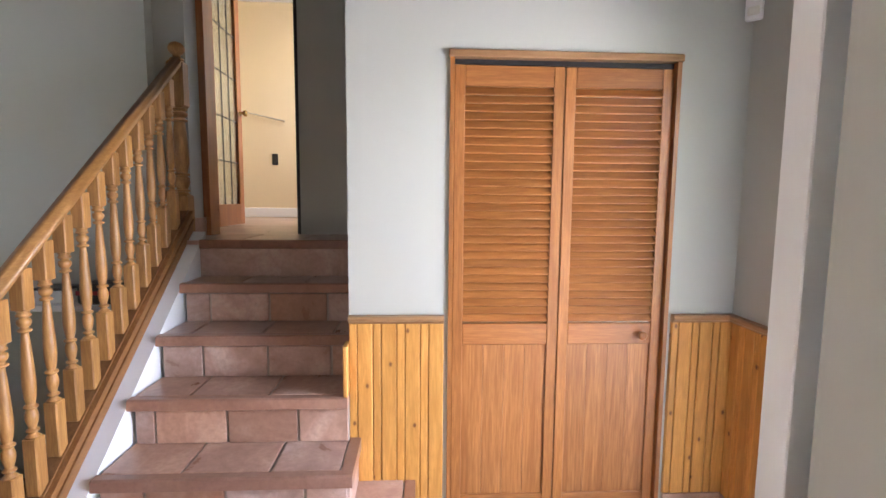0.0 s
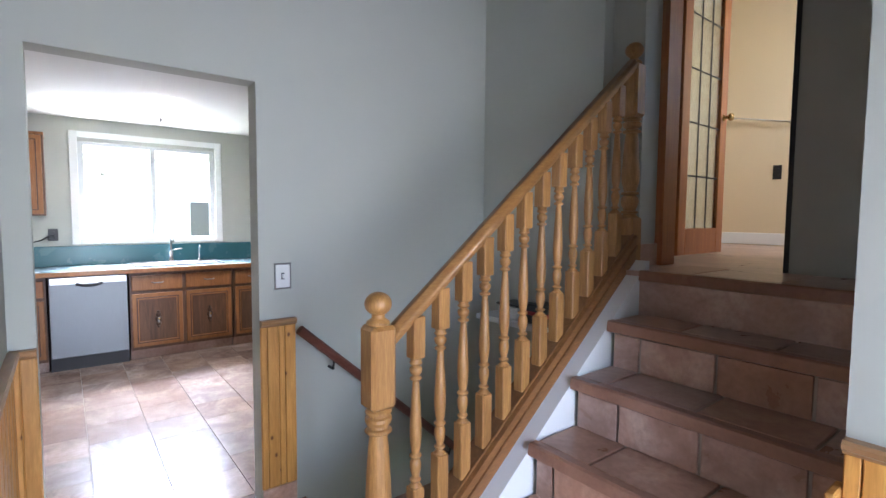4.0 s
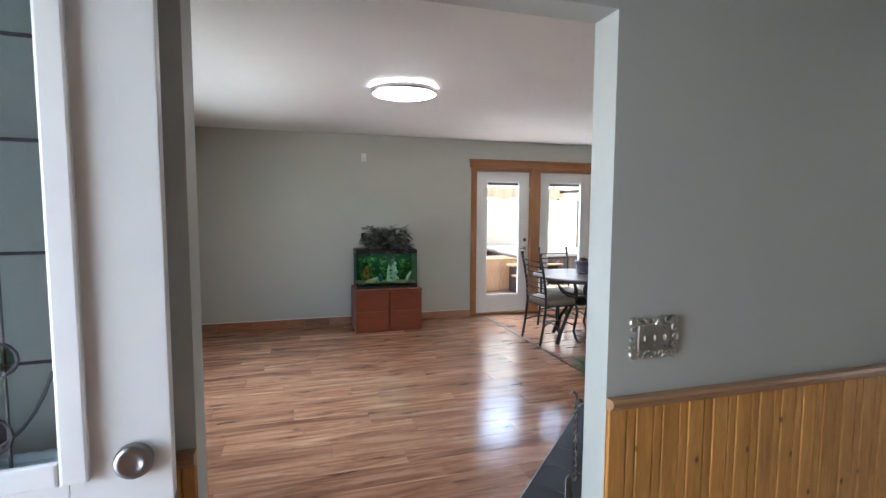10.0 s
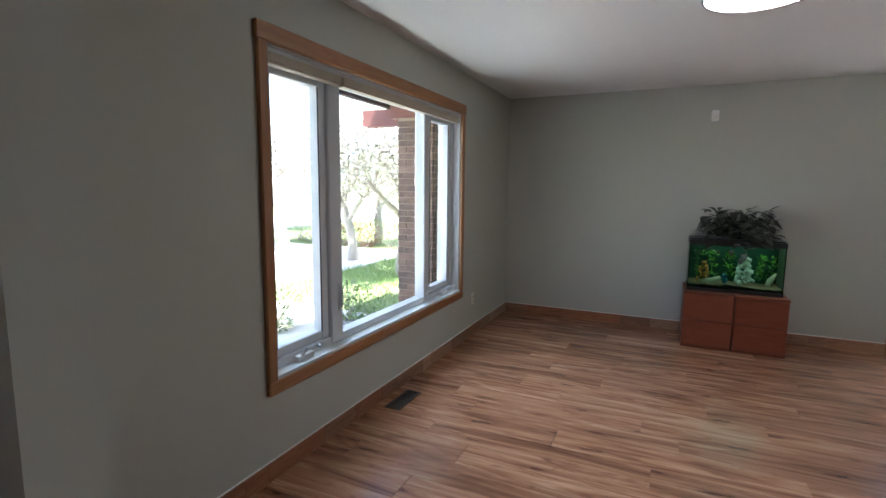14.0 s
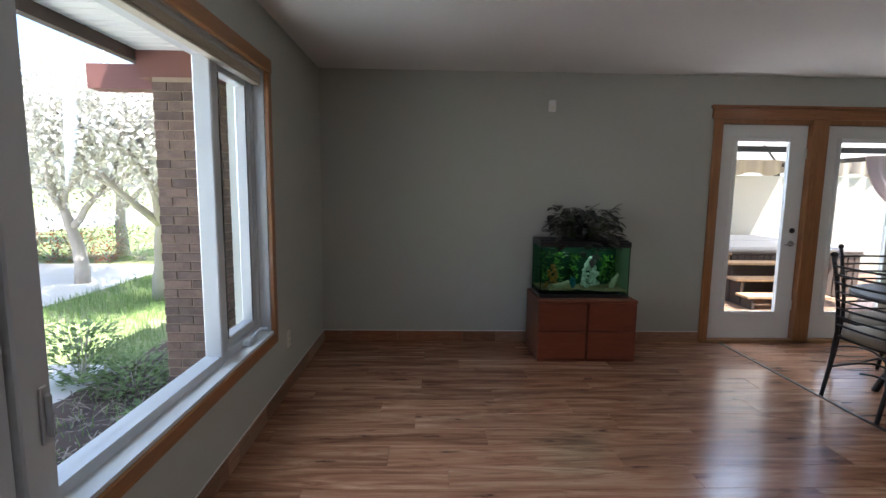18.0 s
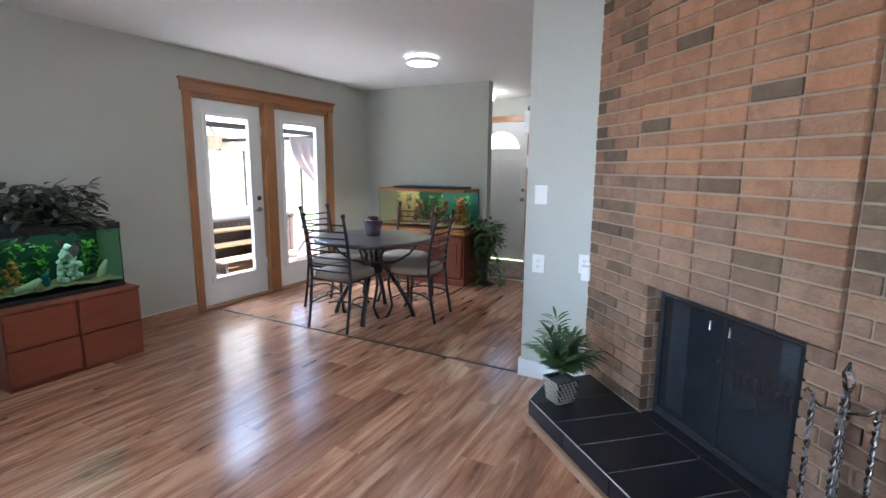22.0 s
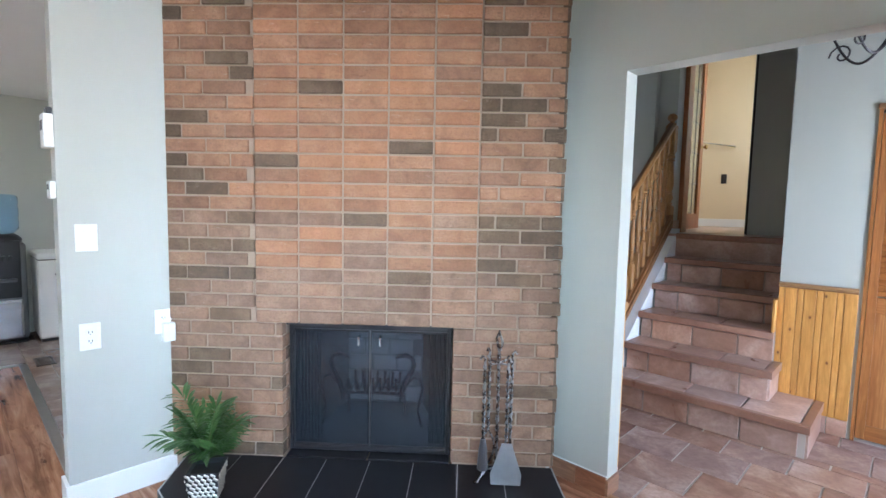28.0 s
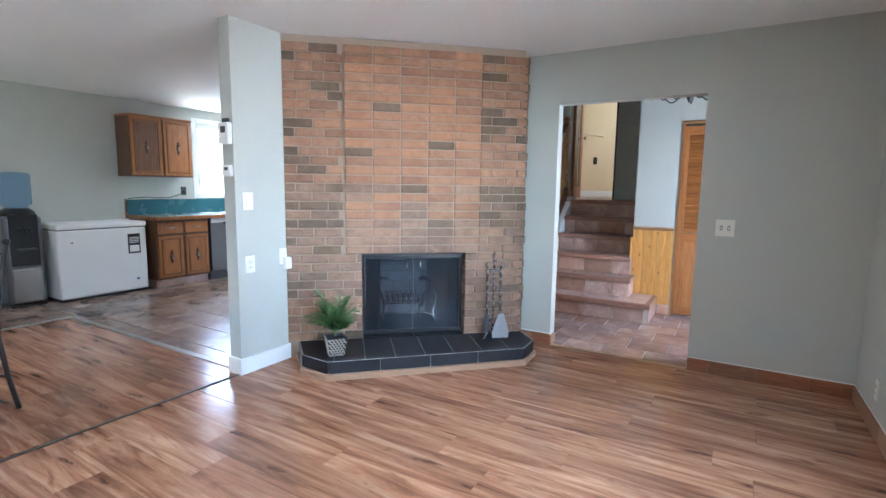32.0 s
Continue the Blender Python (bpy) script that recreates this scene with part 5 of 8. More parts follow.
def floor_vent(x, y, a, b, turn):
    v = thing("floor_vent", pose(x, y, 0.002, 0, 0, turn), "dark brown metal floor register", "floor vent")
    part("frame", boxes((-a, a, -b, -b + 0.015, 0, 0.005), (-a, a, b - 0.015, b, 0, 0.005), (-a, -a + 0.015, -b + 0.015, b - 0.015, 0, 0.005), (a - 0.015, a, -b + 0.015, b - 0.015, 0, 0.005)), vent_metal, v)
    for k in range(9):
        yy = -b + 0.03 + k * (2 * b - 0.06) / 8
        part("louvre", boxes((-a + 0.015, a - 0.015, yy - 0.004, yy + 0.004, 0, 0.004)), vent_metal, v)
    part("well", boxes((-a + 0.012, a - 0.012, -b + 0.012, b - 0.012, -0.0015, 0.0005)), BLACK, v)


floor_vent(2.13, -1.70, 0.055, 0.15, 0)
floor_vent(-4.05, -1.02, 0.14, 0.065, 0)


# ---------------------------------------------------------------- fireplace
FC = Vector((-0.68, -0.155, 0))
FA = 42.0
FM = pose(FC.x, FC.y, 0, 0, 0, FA)          # local x along the brick face, local -y towards the room


def fm(x, y, z, rx=0, ry=0, rz=0):
    return FM @ pose(x, y, z, rx, ry, rz)


def fireplace():
    fp = structure("fireplace", boxes((-0.955, -0.526, -0.008, 0.33, 0.0, 2.41), (-0.526, -0.396, -0.008, 0.33, 0.0, 0.815), (-0.515, -0.396, -0.008, 0.33, 0.815, 2.41), (-0.526, -0.515, 0.004, 0.33, 0.815, 2.41), (0.446, 0.905, -0.008, 0.33, 0.0, 2.41), (-0.396, 0.446, -0.008, 0.33, 0.815, 2.41),
                                      (-0.385, 0.435, 0.12, 0.33, 0.0, 0.125)), MORTAR, label="brick fireplace chimney breast set across the corner")
    fp.matrix_world = FM
    part("panel_mortar", boxes((-0.508, 0.538, -0.030, -0.009, 0.815, 2.405)), MORTAR, fp)
    rnd = random.Random(7)
    C, L, H, J = 0.0676, 0.2115, 0.0582, 0.0094

    def put(x0, x1, row, proud, z, mid=False):
        w = x1 - x0 - J
        if w < 0.03:
            return
        r = rnd.random()
        if mid:
            mat = BRICK_ORANGE if (row > 13 and r < 0.75) else BRICK_PALE if row <= 19 else BRICK
            if r > 0.965 and row > 12:
                mat = BRICK_DARK
        else:
            mat = BRICK_DARK if r < (0.30 if row > 9 else 0.08) else (BRICK if row > 17 else BRICK_PALE)
        d = 0.05
        piece("brick", (round(w, 3), d, H), mat, fp, fm((x0 + x1) / 2, -0.016 - proud + d / 2 - 0.004 * rnd.random(), z, 0, 0, rnd.uniform(-0.25, 0.25)), 0.003)

    rows = int((2.41 - 0.13) / C) + 1
    mid0, mid1 = -0.515, 0.545
    for row in range(rows):
        z = 0.135 + H / 2 + row * C
        if z + H / 2 > 2.415:
            break
        over = z > 0.78
        # side bonds
        for a, b, side in ((-0.955, mid0 if over else -0.385, 0), (mid1 if over else 0.435, 0.93, 1)):
            shift = (row % 2) * L / 2 + (row % 3) * 0.012
            x = a - shift
            while x < b:
                put(max(x, a), min(x + L, b - (0.006 if over and side == 0 else 0)), row, 0.0, z)
                x += L
        if over:
            for k in range(5):
                put(mid0 + k * (mid1 - mid0) / 5, mid0 + (k + 1) * (mid1 - mid0) / 5, row, 0.022, z, True)
        # returns into the firebox
        if not over and z < 0.77:
            for x, s in ((-0.385, 1), (0.435, -1)):
                piece("brick", (0.05, 0.096, H), BRICK_PALE if rnd.random() < 0.8 else BRICK_DARK, fp, fm(x - s * 0.027, 0.085, z), 0.003)
    part("painted_return", boxes((0.905, 0.932, 0.036, 0.28, 0.0, 2.408)), WALL, fp, "grey painted side of the chimney breast")
    # dark ragged brick ends against the painted wall
    for row in range(rows - 1):
        z = 0.135 + H / 2 + row * C
        piece("brick", (0.04, 0.05, 0.0625), BRICK_DARK, fp, fm(0.915 + 0.012 * rnd.random(), 0.014, z), 0.003)
    return fp


fireplace()


def firebox():
    fb = thing("firebox", FM, "black steel firebox with glass doors and mesh curtain", "fireplace insert")
    soot = paint("sooty_firebrick", (0.09, 0.09, 0.092), 0.85, 0.3, 0.3)
    back = paint("grey_firebrick", (0.17, 0.168, 0.165), 0.85, 0.3, 0.3)
    deep, half, zb, zt = 0.70, 0.24, 0.135, 0.785
    bm = bmesh.new()
    ring = [(-0.38, 0.09), (-half, deep), (half, deep), (0.43, 0.09)]
    outer = [(-0.40, 0.09), (-half - 0.02, deep + 0.03), (half + 0.02, deep + 0.03), (0.45, 0.09)]
    lo, hi = [bm.verts.new((x, y, zb)) for x, y in ring], [bm.verts.new((x, y, zt)) for x, y in ring]
    lo2, hi2 = [bm.verts.new((x, y, zb)) for x, y in outer], [bm.verts.new((x, y, zt)) for x, y in outer]
    for k in range(3):
        bm.faces.new((lo[k], hi[k], hi[k + 1], lo[k + 1]))
        bm.faces.new((lo2[k], lo2[k + 1], hi2[k + 1], hi2[k]))
        bm.faces.new((hi[k], hi2[k], hi2[k + 1], hi[k + 1]))
    part("lining", bm, soot, fb)
    part("throat", prism(outer, zt, zt + 0.02), soot, fb)
    part("floor_plate", prism(outer, zb - 0.02, zb), soot, fb)
    for row in range(6):
        for col in range(3):
            x = -0.23 + col * 0.155 - (row % 2) * 0.05
            part("firebrick", rbox(max(x, -0.235), min(x + 0.148, 0.235), deep - 0.012, deep - 0.002, 0.15 + row * 0.1, 0.243 + row * 0.1, bevel=0.003), back, fb)
    part("door_frame", boxes((-0.382, -0.362, 0.055, 0.085, 0.135, 0.783), (0.412, 0.432, 0.055, 0.085, 0.135, 0.783), (-0.362, 0.412, 0.055, 0.085, 0.763, 0.783), (-0.362, 0.412, 0.055, 0.085, 0.135, 0.16), bevel=0.003), BLACK, fb)
    # added black bar that stands for the shadow line above the doors
    part("gap_shade_bar", boxes((-0.39, 0.44, 0.034, 0.12, 0.786, 0.813)), BLACK, fb)
    # blue-grey tint and slight diffuse share give dust plus a veil of reflected light
    smoky = glass("dusty_reflection_veil_glass", (0.5, 0.56, 0.64), 0.05, ior=1.32, clear=0.988)
    for a, b in ((-0.36, 0.022), (0.028, 0.41)):
        leaf = part("glass_door", boxes((a, a + 0.004, 0.060, 0.072, 0.16, 0.762), (b - 0.004, b, 0.060, 0.072, 0.16, 0.762), (a + 0.004, b - 0.004, 0.058, 0.074, 0.16, 0.17), (a + 0.004, b - 0.004, 0.058, 0.074, 0.752, 0.762)), BLACK, fb)
        p = part("pane", boxes((a + 0.004, b - 0.004, 0.064, 0.067, 0.17, 0.752)), smoky, leaf, "smoked glass")
        p.visible_shadow = False
        x = b - 0.05 if a < 0 else a + 0.05
        part("pull", tube([(x, 0.058, 0.735), (x, 0.035, 0.73), (x, 0.033, 0.69)], 0.006, 8), CHROME, leaf, "chrome pull")
    # pleated mesh curtain
    mesh_m = metal("steel_mesh", (0.1, 0.105, 0.11), 0.5)
    for a, b in ((-0.36, -0.24), (0.32, 0.41)):
        bm = bmesh.new()
        n = 14
        lo = [bm.verts.new((a + (b - a) * k / n, 0.115 + 0.012 * (k % 2), 0.16)) for k in range(n + 1)]
        hi = [bm.verts.new((v.co.x, v.co.y, 0.75)) for v in lo]
        for k in range(n):
            bm.faces.new((lo[k], lo[k + 1], hi[k + 1], hi[k]))
        part("mesh_curtain", bm, mesh_m, fb)
    g = thing("fire_grate", fm(-0.02, 0.46, 0.137), "black iron log grate with swan-neck andirons in the firebox", "grate")
    for k in range(7):
        x = -0.135 + k * 0.045
        part("bar", tube([(x, -0.10, 0.27), (x, -0.085, 0.20), (x, -0.06, 0.18), (x, 0.07, 0.18), (x, 0.09, 0.25)], 0.010, 6), IRON, g)
    for y in (-0.05, 0.05):
        part("cross_bar", tube([(-0.18, y, 0.168), (0.18, y, 0.168)], 0.010, 6), IRON, g)
    for s in (-1, 1):
        neck = [(0.165, 0.14), (0.172, 0.20), (0.19, 0.26), (0.222, 0.315), (0.236, 0.355), (0.226, 0.39), (0.19, 0.408), (0.155, 0.402), (0.13, 0.388)]
        part("andiron", tube([(s * x, -0.09, z) for x, z in neck], [0.014, 0.016, 0.017, 0.016, 0.014, 0.014, 0.015, 0.014, 0.006], 8), IRON, g, smooth=True)
        curl = [(0.20, 0.24), (0.235, 0.285), (0.272, 0.275), (0.288, 0.22), (0.272, 0.15), (0.262, 0.09), (0.285, 0.0)]
        part("leg", tube([(s * x, -0.10, z) for x, z in curl], 0.008, 6), IRON, g, smooth=True)
        part("leg", tube([(s * 0.165, 0.05, 0.165), (s * 0.17, 0.06, 0.0)], 0.008, 6), IRON, g)


firebox()


def hearth():
    out = [(-0.64, -0.515), (-0.815, -0.34), (-0.865, -0.02), (0.925, -0.02), (0.94, -0.27), (0.80, -0.44)]
    h = structure("hearth", prism([(x * 0.985, y + 0.008 if y < -0.1 else y) for x, y in out], 0.0, 0.1285), GROUT_HEARTH, label="raised black tiled hearth with wooden edge")
    h.matrix_world = FM

    def clip(poly, a, b):
        """Cut a level outline to a <= x <= b."""
        for sign, lim in ((1, a), (-1, -b)):
            res = []
            for p, q in zip(poly, poly[1:] + poly[:1]):
                dp, dq = sign * p[0] - lim, sign * q[0] - lim
                if dp >= 0:
                    res.append(p)
                if dp * dq < 0:
                    f = dp / (dp - dq)
                    res.append((p[0] + f * (q[0] - p[0]), p[1] + f * (q[1] - p[1])))
            poly = res
        return poly

    xs = [-0.88, -0.60, -0.385, -0.17, 0.045, 0.26, 0.475, 0.69, 0.96]
    for a, b in zip(xs, xs[1:]):
        poly = clip(out, a + 0.0022, b - 0.0022)
        if len(poly) > 2:
            bm = prism(poly, 0.121, 0.130)
            part("tile", bm, HEARTH, h)
    # front edge tiles and wooden foot
    ring = [out[2], out[1], out[0], out[5], out[4], out[3]]
    for p, q in zip(ring, ring[1:]):
        p3, q3 = Vector((*p, 0)), Vector((*q, 0))
        d = (q3 - p3)
        n = max(1, round(d.length / 0.36))
        nrm = Vector((d.y, -d.x, 0)).normalized()
        if nrm.dot(Vector(((p[0] + q[0]) / 2, (p[1] + q[1]) / 2 + 0.1, 0))) < 0:
            nrm = -nrm
        ang = math.degrees(math.atan2(d.y, d.x))
        for k in range(n):
            c = p3 + d * ((k + 0.5) / n) + nrm * 0.004
            piece("edge_tile", (d.length / n - 0.006, 0.012, 0.085), HEARTH, h, fm(c.x, c.y, 0.0865, 0, 0, ang), 0.002)
        c = p3 + d * 0.5 + nrm * 0.005
        piece("grout_line", (d.length + 0.006, 0.007, 0.003), GROUT_HEARTH, h, fm(c.x, c.y, 0.1295, 0, 0, ang), 0.001)
        c = p3 + d * 0.5 + nrm * 0.014
        piece("foot_board", (d.length + 0.025, 0.03, 0.042), BASEWOOD_LIGHT, h, fm(c.x, c.y, 0.021, 0, 0, ang), 0.004)
    # slip tiles in front of the firebox
    for k in range(2):
        piece("tile", (0.40, 0.11, 0.012), HEARTH, h, fm(-0.18 + k * 0.41, 0.045, 0.126), 0.002)


BASEWOOD_LIGHT = wood("pale_hearth_board", (0.27, 0.15, 0.085), (0.4, 0.24, 0.145), 0.4, (1.2, 12, 12))
hearth()


# ---------------------------------------------------------------- plants
def leaf_mat(name, a, b, rough=0.45):
    n = Nodes(name, rough, 0, 0.4)
    v = n.coords()
    isl = n.t.nodes.new("ShaderNodeNewGeometry").outputs["Random Per Island"]
    col = n.ramp(isl, (0.0, a), (1.0, b))
    n.color(n.mix(n.noise(v, 40, 3), scaled(a, 0.8), col))
    n.set(n.b, "Subsurface Weight", 0.0)
    return n.mat


PALM = leaf_mat("palm_green", (0.035, 0.1, 0.022), (0.12, 0.24, 0.07))
IVY = leaf_mat("ivy_green", (0.04, 0.1, 0.026), (0.15, 0.23, 0.075))
SILVERLEAF = leaf_mat("variegated_grey_green", (0.025, 0.035, 0.025), (0.2, 0.21, 0.17))
STEM = paint("stem_green", (0.08, 0.12, 0.04), 0.6)


def add_leaf(bm, p, way, up, length, width, fold=0.25, droop=0.15):
    """A folded, pointed leaf of 8 faces."""
    p, way = Vector(p), Vector(way).normalized()
    side = way.cross(Vector(up)).normalized()
    nrm = side.cross(way).normalized()
    spine, left, right = [], [], []
    for f, w in ((0, 0.06), (0.25, 0.75), (0.55, 1.0), (0.82, 0.6), (1.0, 0.02)):
        c = p + way * length * f - Vector((0, 0, 1)) * droop * length * f * f
        spine.append(bm.verts.new(c))
        left.append(bm.verts.new(c + side * width * 0.5 * w + nrm * fold * width * 0.5 * w))
        right.append(bm.verts.new(c - side * width * 0.5 * w + nrm * fold * width * 0.5 * w))
    for k in range(4):
        bm.faces.new((spine[k], spine[k + 1], left[k + 1], left[k]))
        bm.faces.new((spine[k], right[k], right[k + 1], spine[k + 1]))


def palm_plant():
    t = thing("potted_palm", fm(-0.59, -0.365, 0.130, 0, 0, 12), "small parlour palm in a silver basketweave square pot", "plant")
    bm = bmesh.new()
    a, b, hh = 0.050, 0.069, 0.135
    v = [bm.verts.new((sx * r, sy * r, z)) for r, z in ((a, 0), (b, hh), (b - 0.008, hh), (b - 0.01, hh - 0.02)) for sx, sy in ((-1, -1), (1, -1), (1, 1), (-1, 1))]
    for k in range(3):
        for q in range(4):
            bm.faces.new((v[4 * k + q], v[4 * k + (q + 1) % 4], v[4 * k + 4 + (q + 1) % 4], v[4 * k + 4 + q]))
    bm.faces.new(v[3::-1])
    bm.faces.new(v[12:16])
    pot = part("pot", bm, BLACK, t)
    weave = bmesh.new()
    for side in range(4):
        for r in range(7):
            for c in range(5):
                z = 0.012 + r * 0.0185
                half = a + (b - a) * z / hh
                x = (c - 2 + 0.5 * (r % 2) - 0.25) * (2 * half / 5.4)
                one = rbox(-0.012, 0.012, -0.003, 0.004, -0.006, 0.006, bevel=0.003)
                join(weave, one, pose(0, 0, 0, 0, 0, 90 * side) @ pose(x, -half - 0.001, z, 8, 30, 0))
    part("basketweave", weave, SILVER, pot, "silver woven strips")
    rnd = random.Random(11)
    fol, stems = bmesh.new(), bmesh.new()
    for k in range(24):
        a_ = rnd.uniform(0, 6.28)
        tall = rnd.uniform(0.12, 0.30) if k else 0.36
        reach = rnd.uniform(0.05, 0.165) if k else 0.10
        u = Vector((math.cos(a_), math.sin(a_), 0))
        pts = []
        for s in range(9):
            f = s / 8
            pts.append(Vector((0, 0, 0.13)) + u * reach * f ** 1.5 + Vector((0, 0, tall * (f - 0.35 * f * f * (reach / 0.2)))))
        tube(pts, [0.0035 - 0.0003 * s for s in range(9)], 5, stems)
        for s in range(3, 9):
            way = (pts[s] - pts[s - 1]).normalized()
            sd = way.cross(Vector((0, 0, 1)))
            sd = sd.normalized() if sd.length > 0.1 else Vector((1, 0, 0))
            for sg in (-1, 1):
                for half in (0, 0.5):
                    p = pts[s].lerp(pts[s - 1], half)
                    add_leaf(fol, p, way * 0.8 + sd * sg * rnd.uniform(0.7, 1.1), (0, 0, 1), rnd.uniform(0.08, 0.14), 0.017, 0.2, 0.35)
        add_leaf(fol, pts[-1], pts[-1] - pts[-2], u, 0.11, 0.017, 0.2, 0.3)
    part("stem", stems, STEM, t)
    part("frond", fol, PALM, t)


palm_plant()


def bushy(parent, mat, n, r, z0, z1, size, seed, trail=0.0, name="foliage"):
    rnd = random.Random(seed)
    fol, st = bmesh.new(), bmesh.new()
    for k in range(n):
        a_ = rnd.uniform(0, 6.28)
        rr = r * math.sqrt(rnd.random())
        z = rnd.uniform(z0, z1)
        if trail and rnd.random() < 0.35:
            z -= rnd.random() * trail
            rr = r * rnd.uniform(0.75, 1.1)
        p = Vector((rr * math.cos(a_), rr * math.sin(a_), z))
        way = Vector((math.cos(a_ + rnd.uniform(-1, 1)), math.sin(a_ + rnd.uniform(-1, 1)), rnd.uniform(-0.5, 0.6)))
        add_leaf(fol, p, way, (0, 0, 1), size * rnd.uniform(0.7, 1.3), size * rnd.uniform(0.45, 0.65), 0.25, 0.25)
        if k % 5 == 0:
            tube([(0, 0, z0 * 0.5), p * 0.6, p], 0.0025, 5, st)
    part("stems", st, STEM, parent)
    part(name, fol, mat, parent)


# ---------------------------------------------------------------- fire tools
def fire_tools():
    t = thing("fire_tool_set", fm(0.655, -0.12, 0.130), "polished wrought iron fire tool set with shovel and poker", "fire tools")
    for k in range(3):
        a_ = math.radians(90 + 120 * k)
        part("foot", tube([(0, 0, 0.045), (0.06 * math.cos(a_), 0.06 * math.sin(a_), 0.05), (0.10 * math.cos(a_), 0.10 * math.sin(a_), 0.0), (0.12 * math.cos(a_), 0.12 * math.sin(a_), 0.006)], 0.007, 6), WROUGHT, t)

    def twisted(x, y, z0, z1, lean=0.0):
        bm = bmesh.new()
        for ph in (0, math.pi):
            tube([(x + 0.0045 * math.cos(ph + s * 0.9), y + 0.0045 * math.sin(ph + s * 0.9), z0 + (z1 - z0) * s / 40) for s in range(41)], 0.005, 5, bm)
        return bm

    part("post", twisted(0, 0, 0.04, 0.60), WROUGHT, t, smooth=True)
    part("post_handle", tube([(0.014 * math.sin(s * 0.5), 0, 0.60 + 0.012 * s) for s in range(7)] + [(0.0, 0, 0.695), (-0.014, 0, 0.66), (0, 0, 0.60)], 0.006, 6), WROUGHT, t, smooth=True)
    ring = bmesh.new()
    for k in range(4):
        a_ = math.radians(45 + 90 * k)
        tube([(0, 0, 0.545), (0.055 * math.cos(a_), 0.055 * math.sin(a_), 0.55), (0.07 * math.cos(a_), 0.07 * math.sin(a_), 0.565)], 0.005, 6, ring)
    part("hook_ring", ring, WROUGHT, t)
    for k, kind in enumerate(("shovel", "poker", "tongs", "brush")):
        a_ = math.radians(300 + 90 * k)
        x, y = 0.075 * math.cos(a_), 0.075 * math.sin(a_)
        tool = part(kind, twisted(x, y, 0.20, 0.55), WROUGHT, t, smooth=True)
        part("hook", tube([(x, y, 0.55), (x, y, 0.575), (x * 1.2, y * 1.2, 0.59), (x * 1.35, y * 1.35, 0.575)], 0.0055, 6), WROUGHT, tool)
        if kind == "shovel":
            bm = bmesh.new()
            pts = [(-0.022, 0.21), (0.022, 0.21), (0.07, 0.06), (0.066, 0.012), (-0.066, 0.012), (-0.07, 0.06)]
            f = [bm.verts.new((x + px, y - 0.02 - 0.012 * (abs(px) < 0.04), pz)) for px, pz in pts]
            g = [bm.verts.new((v.co.x, v.co.y + 0.004, v.co.z)) for v in f]
            bm.faces.new(f)
            bm.faces.new(list(reversed(g)))
            for q in range(6):
                bm.faces.new((f[q], f[(q + 1) % 6], g[(q + 1) % 6], g[q]))
            bmesh.ops.recalc_face_normals(bm, faces=bm.faces)
            part("blade", bm, metal("worn_grey_steel", (0.42, 0.42, 0.42), 0.5), tool, "grey steel blade")
        elif kind == "poker":
            part("tip", tube([(x, y, 0.20), (x, y, 0.04), (x + 0.02, y, 0.03)], [0.006, 0.006, 0.003], 6), WROUGHT, tool)
        elif kind == "tongs":
            part("jaws", tube(arc((x, y, 0.2), (x, y, 0.03), (0.03, 0, 0)), 0.005, 6, tube(arc((x, y, 0.2), (x, y, 0.03), (-0.03, 0, 0)), 0.005, 6)), WROUGHT, tool)
        else:
            part("bristle_head", lathe([(0.012, 0.20), (0.02, 0.15), (0.026, 0.06), (0.02, 0.055)], 12, Matrix.Translation((x, y, 0))), DARK, tool)


fire_tools()

lamp("kitchen_lamp_light", "AREA", look((-3.95, 1.6, CEILING - 0.21), (-3.95, 1.6, 0)), 2.3, (1.0, 0.97, 0.92), 0.3, 0.3)
lamp("hall_lamp_light", "POINT", pose(-4.75, -2.95, CEILING - 0.22), 1.6, (1.0, 0.93, 0.82), 0.08)

# ---------------------------------------------------------------- aquarium on its cabinet
WATER = glass("aquarium_water_green", (0.5, 0.78, 0.6), 0.0)
GRAVEL = paint("aquarium_gravel", (0.3, 0.22, 0.13), 0.9, 0.4, 0.8)
CORAL = paint("grey_white_coral", (0.66, 0.7, 0.66), 0.8, 0.2, 0.6)
ORANGE = paint("orange_ornament", (0.5, 0.2, 0.04), 0.6, 0.3, 0.4)
BLUE = paint("blue_ornament", (0.02, 0.14, 0.2), 0.5, 0.2)
DRIFT = paint("pale_driftwood", (0.5, 0.46, 0.34), 0.8, 0.2, 0.5)
WEED = leaf_mat("bright_plastic_weed", (0.06, 0.24, 0.02), (0.35, 0.6, 0.08))
TANKBACK = paint("green_tank_backdrop", (0.012, 0.06, 0.033), 0.5, 0.6, 0.1)


TANBACK = paint("tan_tank_backdrop", (0.42, 0.3, 0.16), 0.5, 0.2, 0.1)
TEALBACK = paint("teal_tank_backdrop", (0.02, 0.13, 0.12), 0.5, 0.5, 0.1)
WATER_CLEAR = glass("aquarium_water_clear", (0.86, 0.86, 0.68), 0.0)
RUST = paint("rust_orange_ornament", (0.34, 0.15, 0.045), 0.7, 0.35, 0.4)
BOGWOOD = paint("dark_bogwood", (0.14, 0.09, 0.05), 0.8, 0.3, 0.5)


